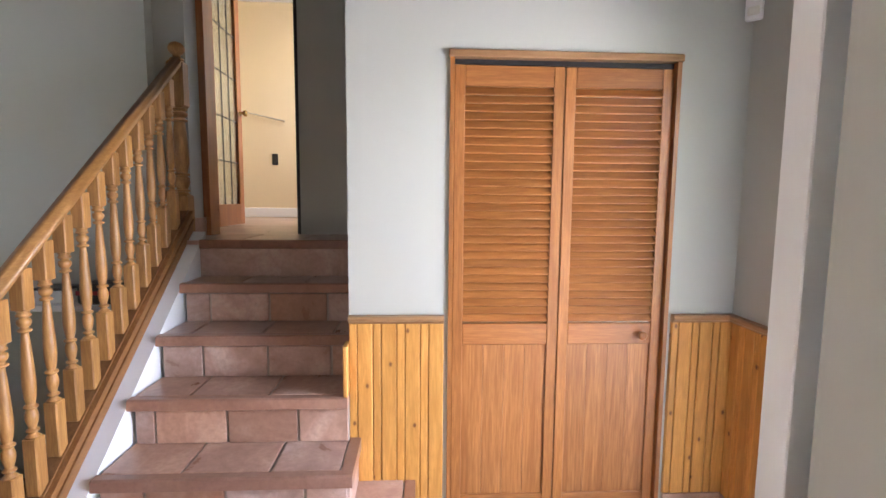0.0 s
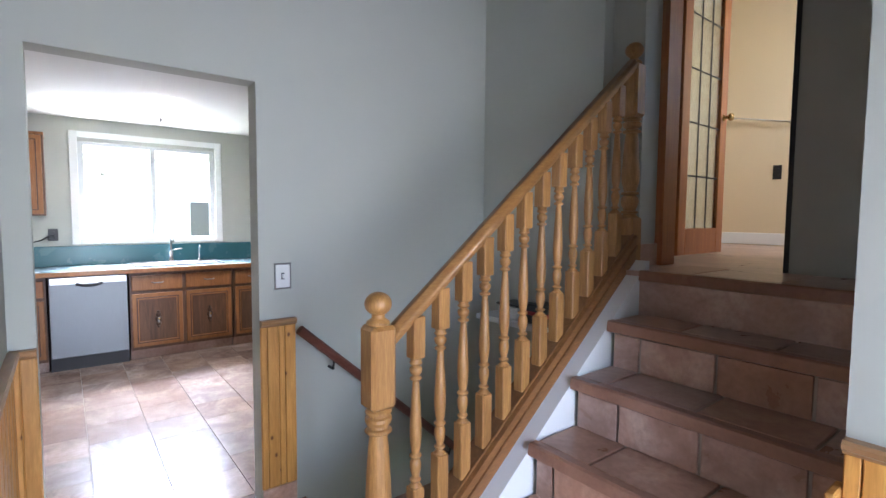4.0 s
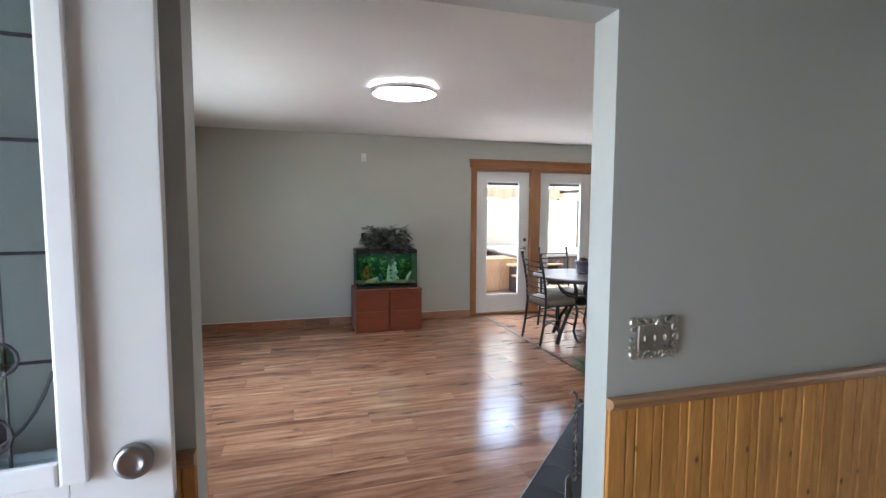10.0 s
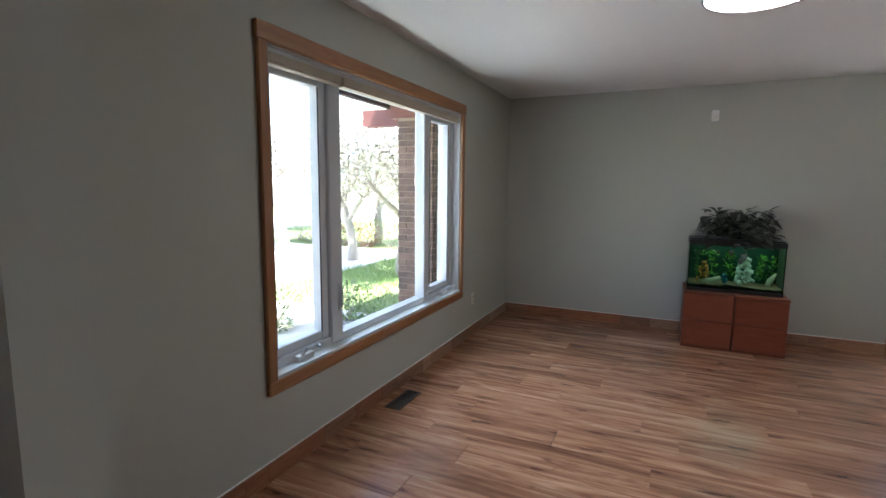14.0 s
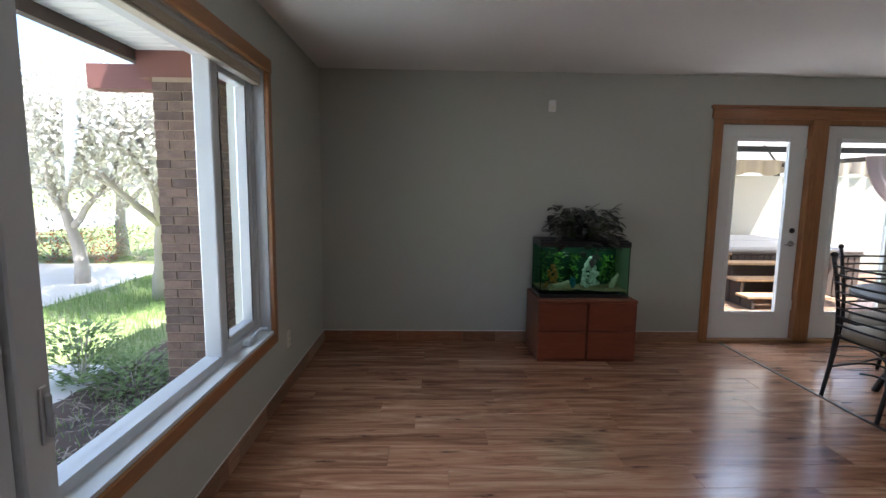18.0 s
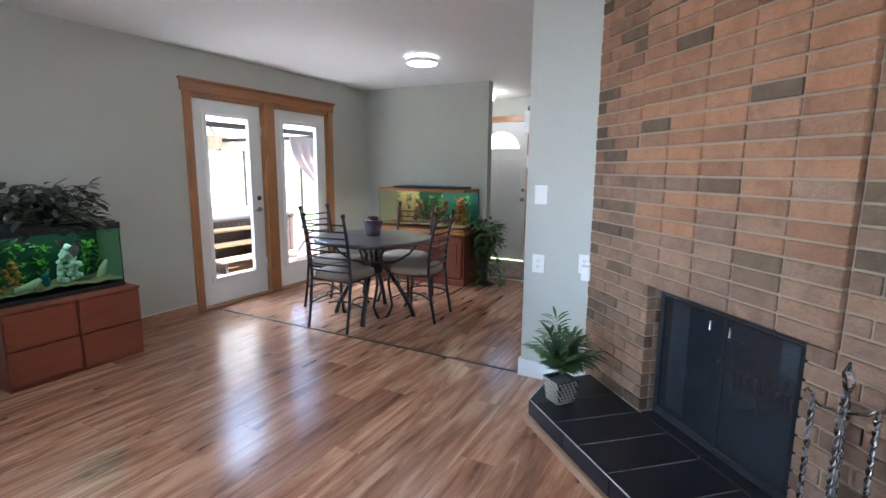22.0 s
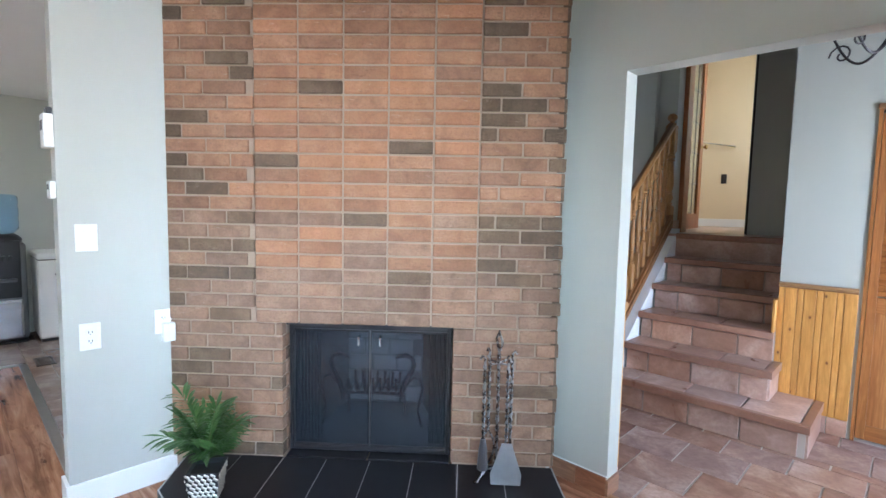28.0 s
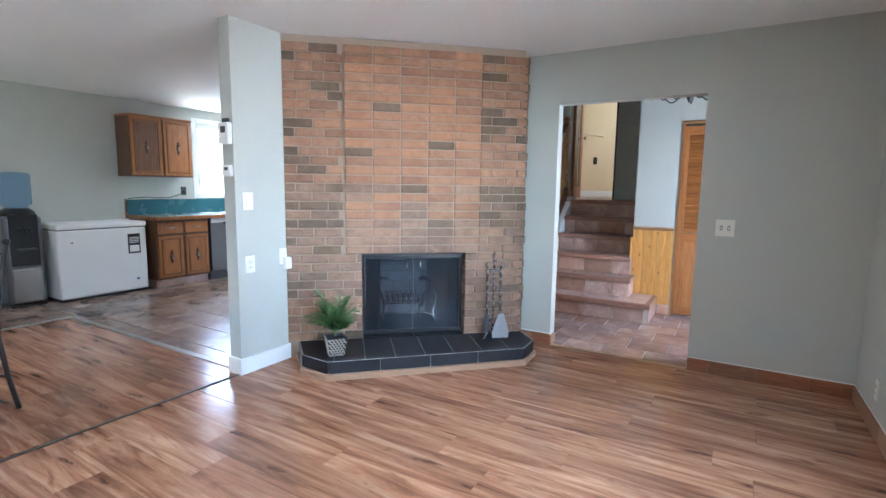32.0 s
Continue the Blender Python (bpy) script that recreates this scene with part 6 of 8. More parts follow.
def dresser(x):
    t = thing("drawer_unit", pose(x, -4.05, 0), "low cherry-brown two-drawer chest against the wall", "cabinet", "drawer units under the aquarium")
    w, d = 0.198, 0.245
    part("body", boxes((-w, w, -d, d - 0.02, 0.0, 0.492)), CHERRY_DARK, t)
    part("top", rbox(-w - 0.002, w + 0.002, -d, d + 0.002, 0.492, 0.512, bevel=0.002), CHERRY_DARK, t)
    for z0, z1 in ((0.03, 0.252), (0.262, 0.486)):
        part("drawer_front", rbox(-w + 0.004, w - 0.004, d - 0.02, d - 0.002, z0, z1, bevel=0.002), CHERRY, t)


dresser(0.215)
dresser(-0.19)


def tank(name, m, w, d, h, rimmat, label, rim=0.03, base=0.03, backing=None):
    """Glass tank centred on the local origin, front towards local +y."""
    t = thing(name, m, label, "aquarium")
    g = 0.006
    part("base_rim", rbox(-w, w, -d, d, 0, base, bevel=0.004), rimmat, t)
    part("top_rim", boxes((-w, w, d - 0.02, d, h - rim, h), (-w, w, -d, -d + 0.02, h - rim, h), (-w, -w + 0.02, -d + 0.02, d - 0.02, h - rim, h), (w - 0.02, w, -d + 0.02, d - 0.02, h - rim, h), bevel=0.003), rimmat, t)
    for q in ((-w + 0.004, w - 0.004, d - 0.01, d - 0.004), (-w + 0.004, -w + 0.01, -d + 0.01, d - 0.01), (w - 0.01, w - 0.004, -d + 0.01, d - 0.01)):
        p = part("glass_wall", boxes((q[0], q[1], q[2], q[3], base, h - rim)), WATER_CLEAR if backing else WATER, t)
        p.visible_shadow = False
    for x0, x1, m_ in backing or ((-1, 1, TANKBACK),):
        part("backdrop", boxes((x0 * (w - 0.004), x1 * (w - 0.004), -d + 0.004, -d + 0.01, base, h - rim)), m_, t)
    bed = bmesh.new()
    rnd = random.Random(name)
    n = 24
    lo = [[bed.verts.new((-w + 0.012 + (2 * w - 0.024) * i / n, -d + 0.012 + (2 * d - 0.024) * j / 6, base + 0.025 + 0.02 * noise.noise((i * 0.4, j * 0.6, 3)) + 0.012 * rnd.random())) for i in range(n + 1)] for j in range(7)]
    for j in range(6):
        for i in range(n):
            bed.faces.new((lo[j][i], lo[j][i + 1], lo[j + 1][i + 1], lo[j + 1][i]))
    part("gravel_bed", bed, GRAVEL, t)
    return t


def rock_pile(bm, x, y, z, r, n, seed, spread):
    rnd = random.Random(seed)
    for k in range(n):
        s = r * rnd.uniform(0.6, 1.1)
        one = bmesh.new()
        bmesh.ops.create_icosphere(one, subdivisions=2, radius=s)
        for v in one.verts:
            v.co *= 1 + 0.25 * noise.noise(v.co * 40 + Vector((k, seed, 0)))
        f = k / n
        join(bm, one, Matrix.Translation((x + rnd.uniform(-1, 1) * spread * (1 - 0.7 * f), y + rnd.uniform(-0.5, 0.5) * spread * 0.6, z + f * spread * 3.2)))


def weeds(t, x, y, z, n, h, seed, mat=None):
    rnd = random.Random(seed)
    bm = bmesh.new()
    for k in range(n):
        p = (x + rnd.uniform(-0.035, 0.035), y + rnd.uniform(-0.03, 0.03), z + rnd.random() * h)
        add_leaf(bm, p, (rnd.uniform(-1, 1), rnd.uniform(-1, 1), rnd.uniform(0, 1.2)), (0, 0, 1), 0.045, 0.02)
    part("water_plant", bm, mat or WEED, t)


def aquarium_one():
    t = tank("aquarium", pose(0.02, -4.07, 0.512), 0.372, 0.165, 0.465, BLACK, "small black-rimmed aquarium with green water plants and grey coral", 0.045)
    part("hood", rbox(-0.37, 0.37, -0.165, 0.12, 0.44, 0.475, bevel=0.006), BLACK, t)
    bm = bmesh.new()
    rock_pile(bm, 0.0 - 0.09, 0.02, 0.08, 0.021, 62, 5, 0.075)
    part("coral_ornament", bm, CORAL, t, "grey-white coral", True)
    bm = bmesh.new()
    rock_pile(bm, 0.24, 0.04, 0.07, 0.016, 34, 8, 0.06)
    part("orange_ornament", bm, ORANGE, t, "orange coral ornament", True)
    bm = bmesh.new()
    rock_pile(bm, 0.06, 0.05, 0.085, 0.03, 4, 3, 0.02)
    part("blue_ornament", bm, BLUE, t, "dark blue ornament", True)
    part("driftwood", tube([(0.24, 0.05, 0.07), (0.17, 0.07, 0.085), (0.1, 0.06, 0.12)], [0.02, 0.026, 0.016], 10), DRIFT, t, "pale driftwood", True)
    part("driftwood", tube([(-0.27, 0.04, 0.06), (-0.29, 0.03, 0.12), (-0.33, 0.02, 0.18)], [0.025, 0.025, 0.01], 10), DRIFT, t, "pale driftwood", True)
    weeds(t, 0.16, -0.06, 0.1, 60, 0.24, 2)
    weeds(t, -0.22, -0.02, 0.1, 70, 0.22, 3)
    weeds(t, 0.27, -0.08, 0.1, 45, 0.25, 4)
    weeds(t, -0.31, -0.09, 0.1, 45, 0.2, 5)
    weeds(t, 0.02, -0.1, 0.1, 50, 0.22, 6)
    lamp("tank_light", "AREA", look((0.02, -4.045, 0.939), (0.02, -4.045, 0.52)), 0.17, (0.92, 1.0, 0.95), 0.6, 0.2)
    p = thing("potted_plant", pose(0.0, -4.085, 0.987), "trailing silvery-green houseplant in a black pot on the aquarium", "plant")
    part("pot", lathe([(0.055, 0), (0.075, 0.12), (0.08, 0.12), (0.08, 0.135), (0.07, 0.135)], 20), BLACK, p, smooth=True)
    bushy(p, SILVERLEAF, 320, 0.26, 0.03, 0.26, 0.095, 9, 0.2)
    part("tall_stem", tube([(0, 0, 0.12), (-0.06, 0, 0.26), (-0.13, 0.01, 0.30)], 0.003, 5), STEM, p)


aquarium_one()


def aquarium_two():
    s = thing("aquarium_stand", pose(-3.655, -3.25, 0), "cherry-wood aquarium stand with panelled doors", "cabinet")
    part("body", boxes((-0.24, 0.22, -0.61, 0.61, 0.02, 0.60)), CHERRY, s)
    part("plinth", boxes((-0.24, 0.235, -0.62, 0.62, 0.0, 0.07)), CHERRY_DARK, s)
    part("top", rbox(-0.25, 0.245, -0.63, 0.63, 0.60, 0.635, bevel=0.006), BIFOLD_V, s)
    for k in range(4):
        y0 = -0.59 + k * 0.297
        door = part("door", rbox(0.22, 0.238, y0, y0 + 0.285, 0.10, 0.575, bevel=0.004), CHERRY, s)
        part("panel", rbox(0.238, 0.246, y0 + 0.055, y0 + 0.23, 0.16, 0.515, bevel=0.006), CHERRY_DARK, door)
    t = tank("large_aquarium", pose(-3.655, -3.25, 0.635, 0, 0, -90), 0.60, 0.215, 0.50, BIFOLD_H, "large aquarium with wooden rims and orange and green ornaments", 0.035, 0.035,
             ((-1, -0.15, TEALBACK), (-0.15, 0.42, TANKBACK), (0.42, 1, TANBACK)))
    part("lid", rbox(-0.5, 0.4, -0.19, 0.18, 0.50, 0.525, bevel=0.004), BLACK, t)
    for k, (x, m_, r, n, sp) in enumerate(((-0.46, RUST, 0.024, 60, 0.1), (-0.26, BOGWOOD, 0.025, 26, 0.09), (0.1, BOGWOOD, 0.03, 22, 0.09), (0.42, RUST, 0.02, 22, 0.06), (-0.1, RUST, 0.02, 26, 0.07))):
        bm = bmesh.new()
        rock_pile(bm, x, 0.03, 0.07, r, n, 20 + k, sp)
        part("ornament", bm, m_, t, "rock and coral ornament", True)
    for k, x in enumerate((-0.5, -0.36, -0.15, 0.02, 0.2, 0.32, 0.48)):
        weeds(t, x, -0.09 + 0.02 * (k % 3), 0.1, 80, 0.3, 30 + k, IVY if k % 2 else WEED)
    lamp("large_tank_light", "AREA", look((-3.655, -3.25, 1.115), (-3.655, -3.25, 0.6)), 0.6, (1.0, 0.97, 0.85), 0.3, 1.1)
    p = thing("trailing_plant", pose(-3.72, -2.48, 0), "trailing green ivy in a pot on a tall stand", "plant")
    part("stand", lathe([(0.11, 0), (0.10, 0.02), (0.03, 0.05), (0.025, 0.38), (0.09, 0.42), (0.09, 0.43)], 16), BLACK, p, smooth=True)
    part("pot", lathe([(0.08, 0.43), (0.12, 0.60), (0.125, 0.60), (0.12, 0.62), (0.105, 0.60)], 20), paint("woven_brown_pot", (0.26, 0.19, 0.1), 0.7, 0.3, 0.4), p, smooth=True)
    bushy(p, IVY, 440, 0.19, 0.46, 0.76, 0.085, 12, 0.6)


aquarium_two()


# ---------------------------------------------------------------- table and chairs
SLATE = paint("dark_slate_top", (0.085, 0.075, 0.078), 0.3, 0.35, 0.1)
CUSHION = paint("taupe_cushion_fabric", (0.3, 0.24, 0.185), 0.9, 0.12, 0.5)


def dining_table():
    t = thing("dining_table", pose(-2.015, -2.89, 0), "round dark slate-topped dining table on a bronze iron base", "table")
    part("tabletop", lathe([(0.50, 0.715), (0.535, 0.722), (0.54, 0.732), (0.535, 0.745), (0.52, 0.75), (0.002, 0.75)], 56), SLATE, t, smooth=False)
    part("apron_ring", tube([(0.40 * math.cos(k * math.pi / 16), 0.40 * math.sin(k * math.pi / 16), 0.70) for k in range(32)], 0.012, 8, closed=True), IRON, t)
    for k in range(4):
        a = math.radians(20 + 90 * k)
        u = Vector((math.cos(a), math.sin(a), 0))
        leg = [u * r + Vector((0, 0, z)) for r, z in ((0.38, 0.0), (0.345, 0.10), (0.26, 0.25), (0.15, 0.40), (0.08, 0.50), (0.07, 0.58), (0.12, 0.66), (0.24, 0.69), (0.38, 0.70))]
        part("leg", tube(leg, [0.022, 0.021, 0.019, 0.018, 0.018, 0.017, 0.016, 0.015, 0.014], 10), IRON, t, smooth=True)
        brace = [u * r + Vector((0, 0, z)) for r, z in ((0.09, 0.50), (0.22, 0.52), (0.34, 0.60), (0.42, 0.70))]
        part("brace", tube(brace, 0.011, 8), IRON, t, smooth=True)
    part("hub", lathe([(0.06, 0.40), (0.09, 0.42), (0.09, 0.48), (0.06, 0.50)], 20), IRON, t, smooth=True)
    p = thing("metal_flower_pot", pose(-2.06, -2.925, 0.75), "purple hammered-metal pot with a small magenta flower", "flower pot")
    pm = metal("purple_hammered_metal", (0.55, 0.45, 0.53), 0.22)
    part("pot", lathe([(0.058, 0), (0.07, 0.04), (0.078, 0.09), (0.086, 0.135), (0.092, 0.14), (0.092, 0.15), (0.08, 0.148)], 28), pm, p, smooth=True)
    dots = bmesh.new()
    for r in range(5):
        for c in range(18):
            a = 2 * math.pi * (c + 0.5 * (r % 2)) / 18
            rad = 0.062 + 0.0042 * r + 0.002
            one = bmesh.new()
            bmesh.ops.create_icosphere(one, subdivisions=1, radius=0.008)
            join(dots, one, Matrix.Translation((rad * math.cos(a), rad * math.sin(a), 0.018 + r * 0.025)))
    part("stud_band", dots, pm, p)
    fl = bmesh.new()
    rnd = random.Random(2)
    for k in range(40):
        add_leaf(fl, (rnd.uniform(-0.03, 0.03), rnd.uniform(-0.03, 0.03), 0.14 + rnd.random() * 0.03), (rnd.uniform(-1, 1), rnd.uniform(-1, 1), 0.9), (0, 0, 1), 0.035, 0.022)
    part("flower", fl, leaf_mat("magenta_petals", (0.16, 0.01, 0.06), (0.4, 0.04, 0.2)), p, "magenta petals")


dining_table()


def chair():
    """A ladder-back iron chair that faces local +y; origin on the floor under its seat."""
    c = thing("dining_chair", Matrix(), "bronze iron ladder-back dining chair with taupe cushion", "chair", "chairs round the dining table")
    w = 0.205
    for s in (-1, 1):
        post = [(s * w, -0.255, 0.0), (s * w, -0.215, 0.22), (s * w, -0.19, 0.45), (s * w, -0.20, 0.62), (s * w, -0.235, 0.82), (s * w, -0.27, 0.97)]
        part("back_leg", tube(post, 0.0135, 8), IRON, c, smooth=True)
        part("finial", lathe([(0.008, 0), (0.012, 0.006), (0.02, 0.016), (0.021, 0.026), (0.015, 0.037), (0.002, 0.042)], 12, pose(s * w, -0.27, 0.965)), IRON, c, smooth=True)
        leg = [(s * 0.20, 0.19, 0.43), (s * 0.205, 0.205, 0.33), (s * 0.19, 0.19, 0.20), (s * 0.175, 0.185, 0.12), (s * 0.19, 0.21, 0.04), (s * 0.20, 0.235, 0.0)]
        part("front_leg", tube(leg, 0.0135, 8), IRON, c, smooth=True)
        part("side_rail", tube([(s * w, -0.19, 0.425), (s * 0.20, 0.19, 0.425)], 0.011, 8), IRON, c)
        part("scroll", tube(arc((s * 0.19, 0.19, 0.19), (s * 0.205, -0.21, 0.21), (-s * 0.05, 0, 0.05)), 0.008, 6), IRON, c, smooth=True)
    for k in range(8):
        z = 0.51 + k * 0.0575
        y = -0.20 - 0.07 * max(0, (z - 0.55) / 0.42)
        part("rung", tube(arc((-w, y, z), (w, y, z), (0, -0.02, 0), 6), 0.0075, 7), IRON, c, smooth=True)
    part("front_rail", tube([(-0.20, 0.19, 0.425), (0.20, 0.19, 0.425)], 0.011, 8), IRON, c)
    part("back_rail", tube([(-w, -0.19, 0.425), (w, -0.19, 0.425)], 0.011, 8), IRON, c)
    part("stretcher", tube(arc((-0.19, 0.0, 0.16), (0.19, 0.0, 0.16), (0, 0, 0.03)), 0.008, 6), IRON, c)
    # rounded cushion
    bm = bmesh.new()
    n = 40
    rings = []
    for sc, z in ((0.90, 0.428), (0.99, 0.436), (1.0, 0.462), (0.97, 0.485), (0.88, 0.498), (0.5, 0.505), (0.02, 0.506)):
        ring = []
        for k in range(n):
            a = 2 * math.pi * k / n
            ca, sa = math.cos(a), math.sin(a)
            e = 0.55
            x = math.copysign(abs(ca) ** e, ca) * 0.222 * sc
            y = math.copysign(abs(sa) ** e, sa) * 0.218 * sc
            ring.append(bm.verts.new((x * (1.0 + 0.03 * (y > 0)), y + 0.005, z)))
        rings.append(ring)
    for a, b in zip(rings, rings[1:]):
        for k in range(n):
            bm.faces.new((a[k], a[(k + 1) % n], b[(k + 1) % n], b[k]))
    bm.faces.new(list(reversed(rings[0])))
    bm.faces.new(rings[-1])
    part("seat", bm, CUSHION, c, "taupe fabric cushion", True)
    return c


first_chair = chair()
for cx, cy, turn in ((-2.215, -2.53, 187), (-2.1, -3.4, 3), (-2.64, -2.95, -86)):
    copy_thing(first_chair, pose(cx, cy, 0, 0, 0, turn))
first_chair.matrix_world = pose(-1.69, -2.97, 0, 0, 0, 92)


# ---------------------------------------------------------------- back hall door
def hall_door():
    y0, y1 = -3.42, -2.54
    f = structure("door_5", boxes((XWEST - 0.01, XWEST + 0.02, y0 - 0.07, y0 + 0.012, 0, 2.09), (XWEST - 0.01, XWEST + 0.02, y1 - 0.012, y1 + 0.07, 0, 2.09), bevel=0.004), TRIM_V, label="wooden casing of the back door")
    part("head_casing", rbox(XWEST - 0.01, XWEST + 0.024, y0 - 0.08, y1 + 0.08, 2.06, 2.15, bevel=0.004), TRIM_Y, f)
    d = thing("back_door", pose(XWEST - 0.05, (y0 + y1) / 2, 0.01), "white panelled back door with a half-round fanlight, shut", "door")
    w, h = (y1 - y0) / 2 - 0.004, 2.05
    n = 14
    r = 0.30
    cz = 1.66
    bm = bmesh.new()
    join(bm, boxes((-0.022, 0.022, -w, w, 0, cz), (-0.022, 0.022, -w, -r, cz, h), (-0.022, 0.022, r, w, cz, h)))
    pts = [(r * math.cos(math.pi * k / n), cz + r * 0.9 * math.sin(math.pi * k / n)) for k in range(n + 1)]
    for (ya, za), (yb, zb) in zip(pts, pts[1:]):
        for x in (-0.022, 0.022):
            v = [bm.verts.new((x, ya, za)), bm.verts.new((x, yb, zb)), bm.verts.new((x, yb, h)), bm.verts.new((x, ya, h))]
            bm.faces.new(v)
    part("slab", bm, WHITE, d)
    pane = bmesh.new()
    v = [pane.verts.new((0.0, y, z)) for y, z in pts]
    pane.faces.new(v)
    p = part("fanlight", pane, GLASS, d, "half-round glass")
    p.visible_shadow = False
    bars = bmesh.new()
    for k in (1, 2, 3, 4):
        a = math.pi * k / 5
        tube([(0.012, 0.10 * math.cos(a), cz + 0.09 * math.sin(a)), (0.012, r * math.cos(a), cz + 0.9 * r * math.sin(a))], 0.006, 6, bars)
    tube([(0.012, 0.10 * math.cos(math.pi * k / 10), cz + 0.09 * math.sin(math.pi * k / 10)) for k in range(11)], 0.006, 6, bars)
    tube([(0.02, y, z) for y, z in pts], 0.012, 6, bars)
    tube([(0.02, -r, cz), (0.02, r, cz)], 0.012, 6, bars)
    part("fan_bars", bars, WHITE, d)
    for a, b in ((-w + 0.1, -0.04), (0.04, w - 0.1)):
        for z0, z1 in ((0.18, 0.75), (0.85, 1.52)):
            part("panel", rbox(0.018, 0.028, a, b, z0, z1, bevel=0.006), WHITE, d)
    for z in (0.92, 1.06):
        part("knob", lathe([(0.028, 0.022), (0.012, 0.03), (0.012, 0.05), (0.027, 0.06), (0.024, 0.08), (0.006, 0.085)] if z < 1 else [(0.026, 0.022), (0.024, 0.036), (0.006, 0.04)], 16, pose(0, w - 0.07, z, 0, 90, 0)), PEWTER, d, smooth=True)


hall_door()

# ---------------------------------------------------------------- kitchen
COUNTER = paint("blue_green_laminate", (0.035, 0.12, 0.145), 0.25, 0.25, 0.05)
COUNTER_TOP = paint("pale_blue_counter", (0.2, 0.27, 0.28), 0.25, 0.15, 0.05)
XB = -4.70      # front of the base cabinets


def carved_door(parent, x, y0, y1, z0, z1, inlay):
    d = part("door", rbox(x, x + 0.02, y0, y1, z0, z1, bevel=0.004), CABINET, parent)
    m = 0.055
    part("panel", rbox(x + 0.012, x + 0.0225, y0 + m, y1 - m, z0 + m, z1 - m, bevel=0.006), CABINET_DARK if inlay else CABINET, d)
    bead, groove = bmesh.new(), bmesh.new()
    for bm, w, p, q in ((groove, 0.014, x + 0.0195, x + 0.0225), (bead, 0.006, x + 0.018, x + 0.029)):
        k = m - 0.004
        for r in ((y0 + k - w, y0 + k, z0 + k - w, z1 - k + w), (y1 - k, y1 - k + w, z0 + k - w, z1 - k + w), (y0 + k, y1 - k, z0 + k - w, z0 + k), (y0 + k, y1 - k, z1 - k, z1 - k + w)):
            join(bm, rbox(p, q, *r, bevel=0.001))
    # dark strip round the panel paints the shade of the groove
    part("groove", groove, CABINET_SHADOW, d, "groove with its shade painted in")
    part("bead", bead, CABINET, d)
    yc, zc = (y0 + y1) / 2, (z0 + z1) / 2
    orn = bmesh.new()
    for dz, r in ((-0.075, 0.014), (-0.045, 0.024), (0.0, 0.032), (0.045, 0.024), (0.075, 0.014)):
        join(orn, lathe([(r, 0.0), (r * 0.9, 0.006), (r * 0.5, 0.009), (0.002, 0.01)], 10, pose(x + 0.0215, yc, zc + dz, 0, 90, 0)))
    part("carved_ornament", orn, CABINET_SHADOW, d, "dark carved ornament", True)
    pull = part("pull", rbox(x + 0.030, x + 0.046, yc - 0.009, yc + 0.009, zc - 0.034, zc + 0.018, bevel=0.004), PEWTER, d, "dark metal pull")
    part("knob", lathe([(0.007, 0), (0.011, 0.008), (0.006, 0.014)], 10, pose(x + 0.046, yc, zc + 0.006, 0, 90, 0)), BRASS, pull)


def base_unit(y0, y1, doors, inlay=False):
    c = thing("base_cabinet", pose(-5.03, (y0 + y1) / 2, 0), "golden oak base cabinet with carved doors and drawers", "cabinet", "kitchen base cabinets")
    a, b = y0 - (y0 + y1) / 2, y1 - (y0 + y1) / 2
    # body darker than the doors, so its colour shades the gaps between them
    part("body", boxes((-0.31, 0.31, a, b, 0.10, 0.87)), CABINET_DARK, c)
    part("toe_kick", boxes((-0.31, 0.26, a, b, 0.0, 0.10)), TILE, c)
    n = doors
    w = (b - a) / n
    for k in range(n):
        p, q = a + k * w + 0.016, a + (k + 1) * w - 0.016
        carved_door(c, 0.31, p, q, 0.13, 0.66, inlay)
        dr = part("drawer_front", rbox(0.31, 0.33, p, q, 0.69, 0.84, bevel=0.005), CABINET, c)
        part("drawer_pull", tube([(0.33, (p + q) / 2 - 0.05, 0.77), (0.352, (p + q) / 2 - 0.03, 0.765), (0.352, (p + q) / 2 + 0.03, 0.765), (0.33, (p + q) / 2 + 0.05, 0.77)], 0.006, 6), PEWTER, dr)


base_unit(0.06, 0.77, 2)
base_unit(1.40, 2.35, 2, True)
base_unit(2.36, 3.18, 2, True)

wt = structure("worktop", rbox(-5.35, XB + 0.03, 0.04, 3.2, 0.875, 0.915, bevel=0.004), COUNTER_TOP, label="blue-green laminate kitchen worktop")
part("front_edge", rbox(XB + 0.03, XB + 0.045, 0.04, 3.2, 0.872, 0.915, bevel=0.003), CABINET, wt)
part("backsplash", rbox(-5.35, -5.325, 0.04, 3.2, 0.915, 1.115, bevel=0.003), COUNTER, wt)
part("backsplash_edge", rbox(-5.35, -5.32, 0.025, 0.04, 0.875, 1.125, bevel=0.003), CABINET, wt)
part("side_edge", rbox(-5.35, XB + 0.03, 0.025, 0.04, 0.872, 0.92, bevel=0.003), CABINET, wt)


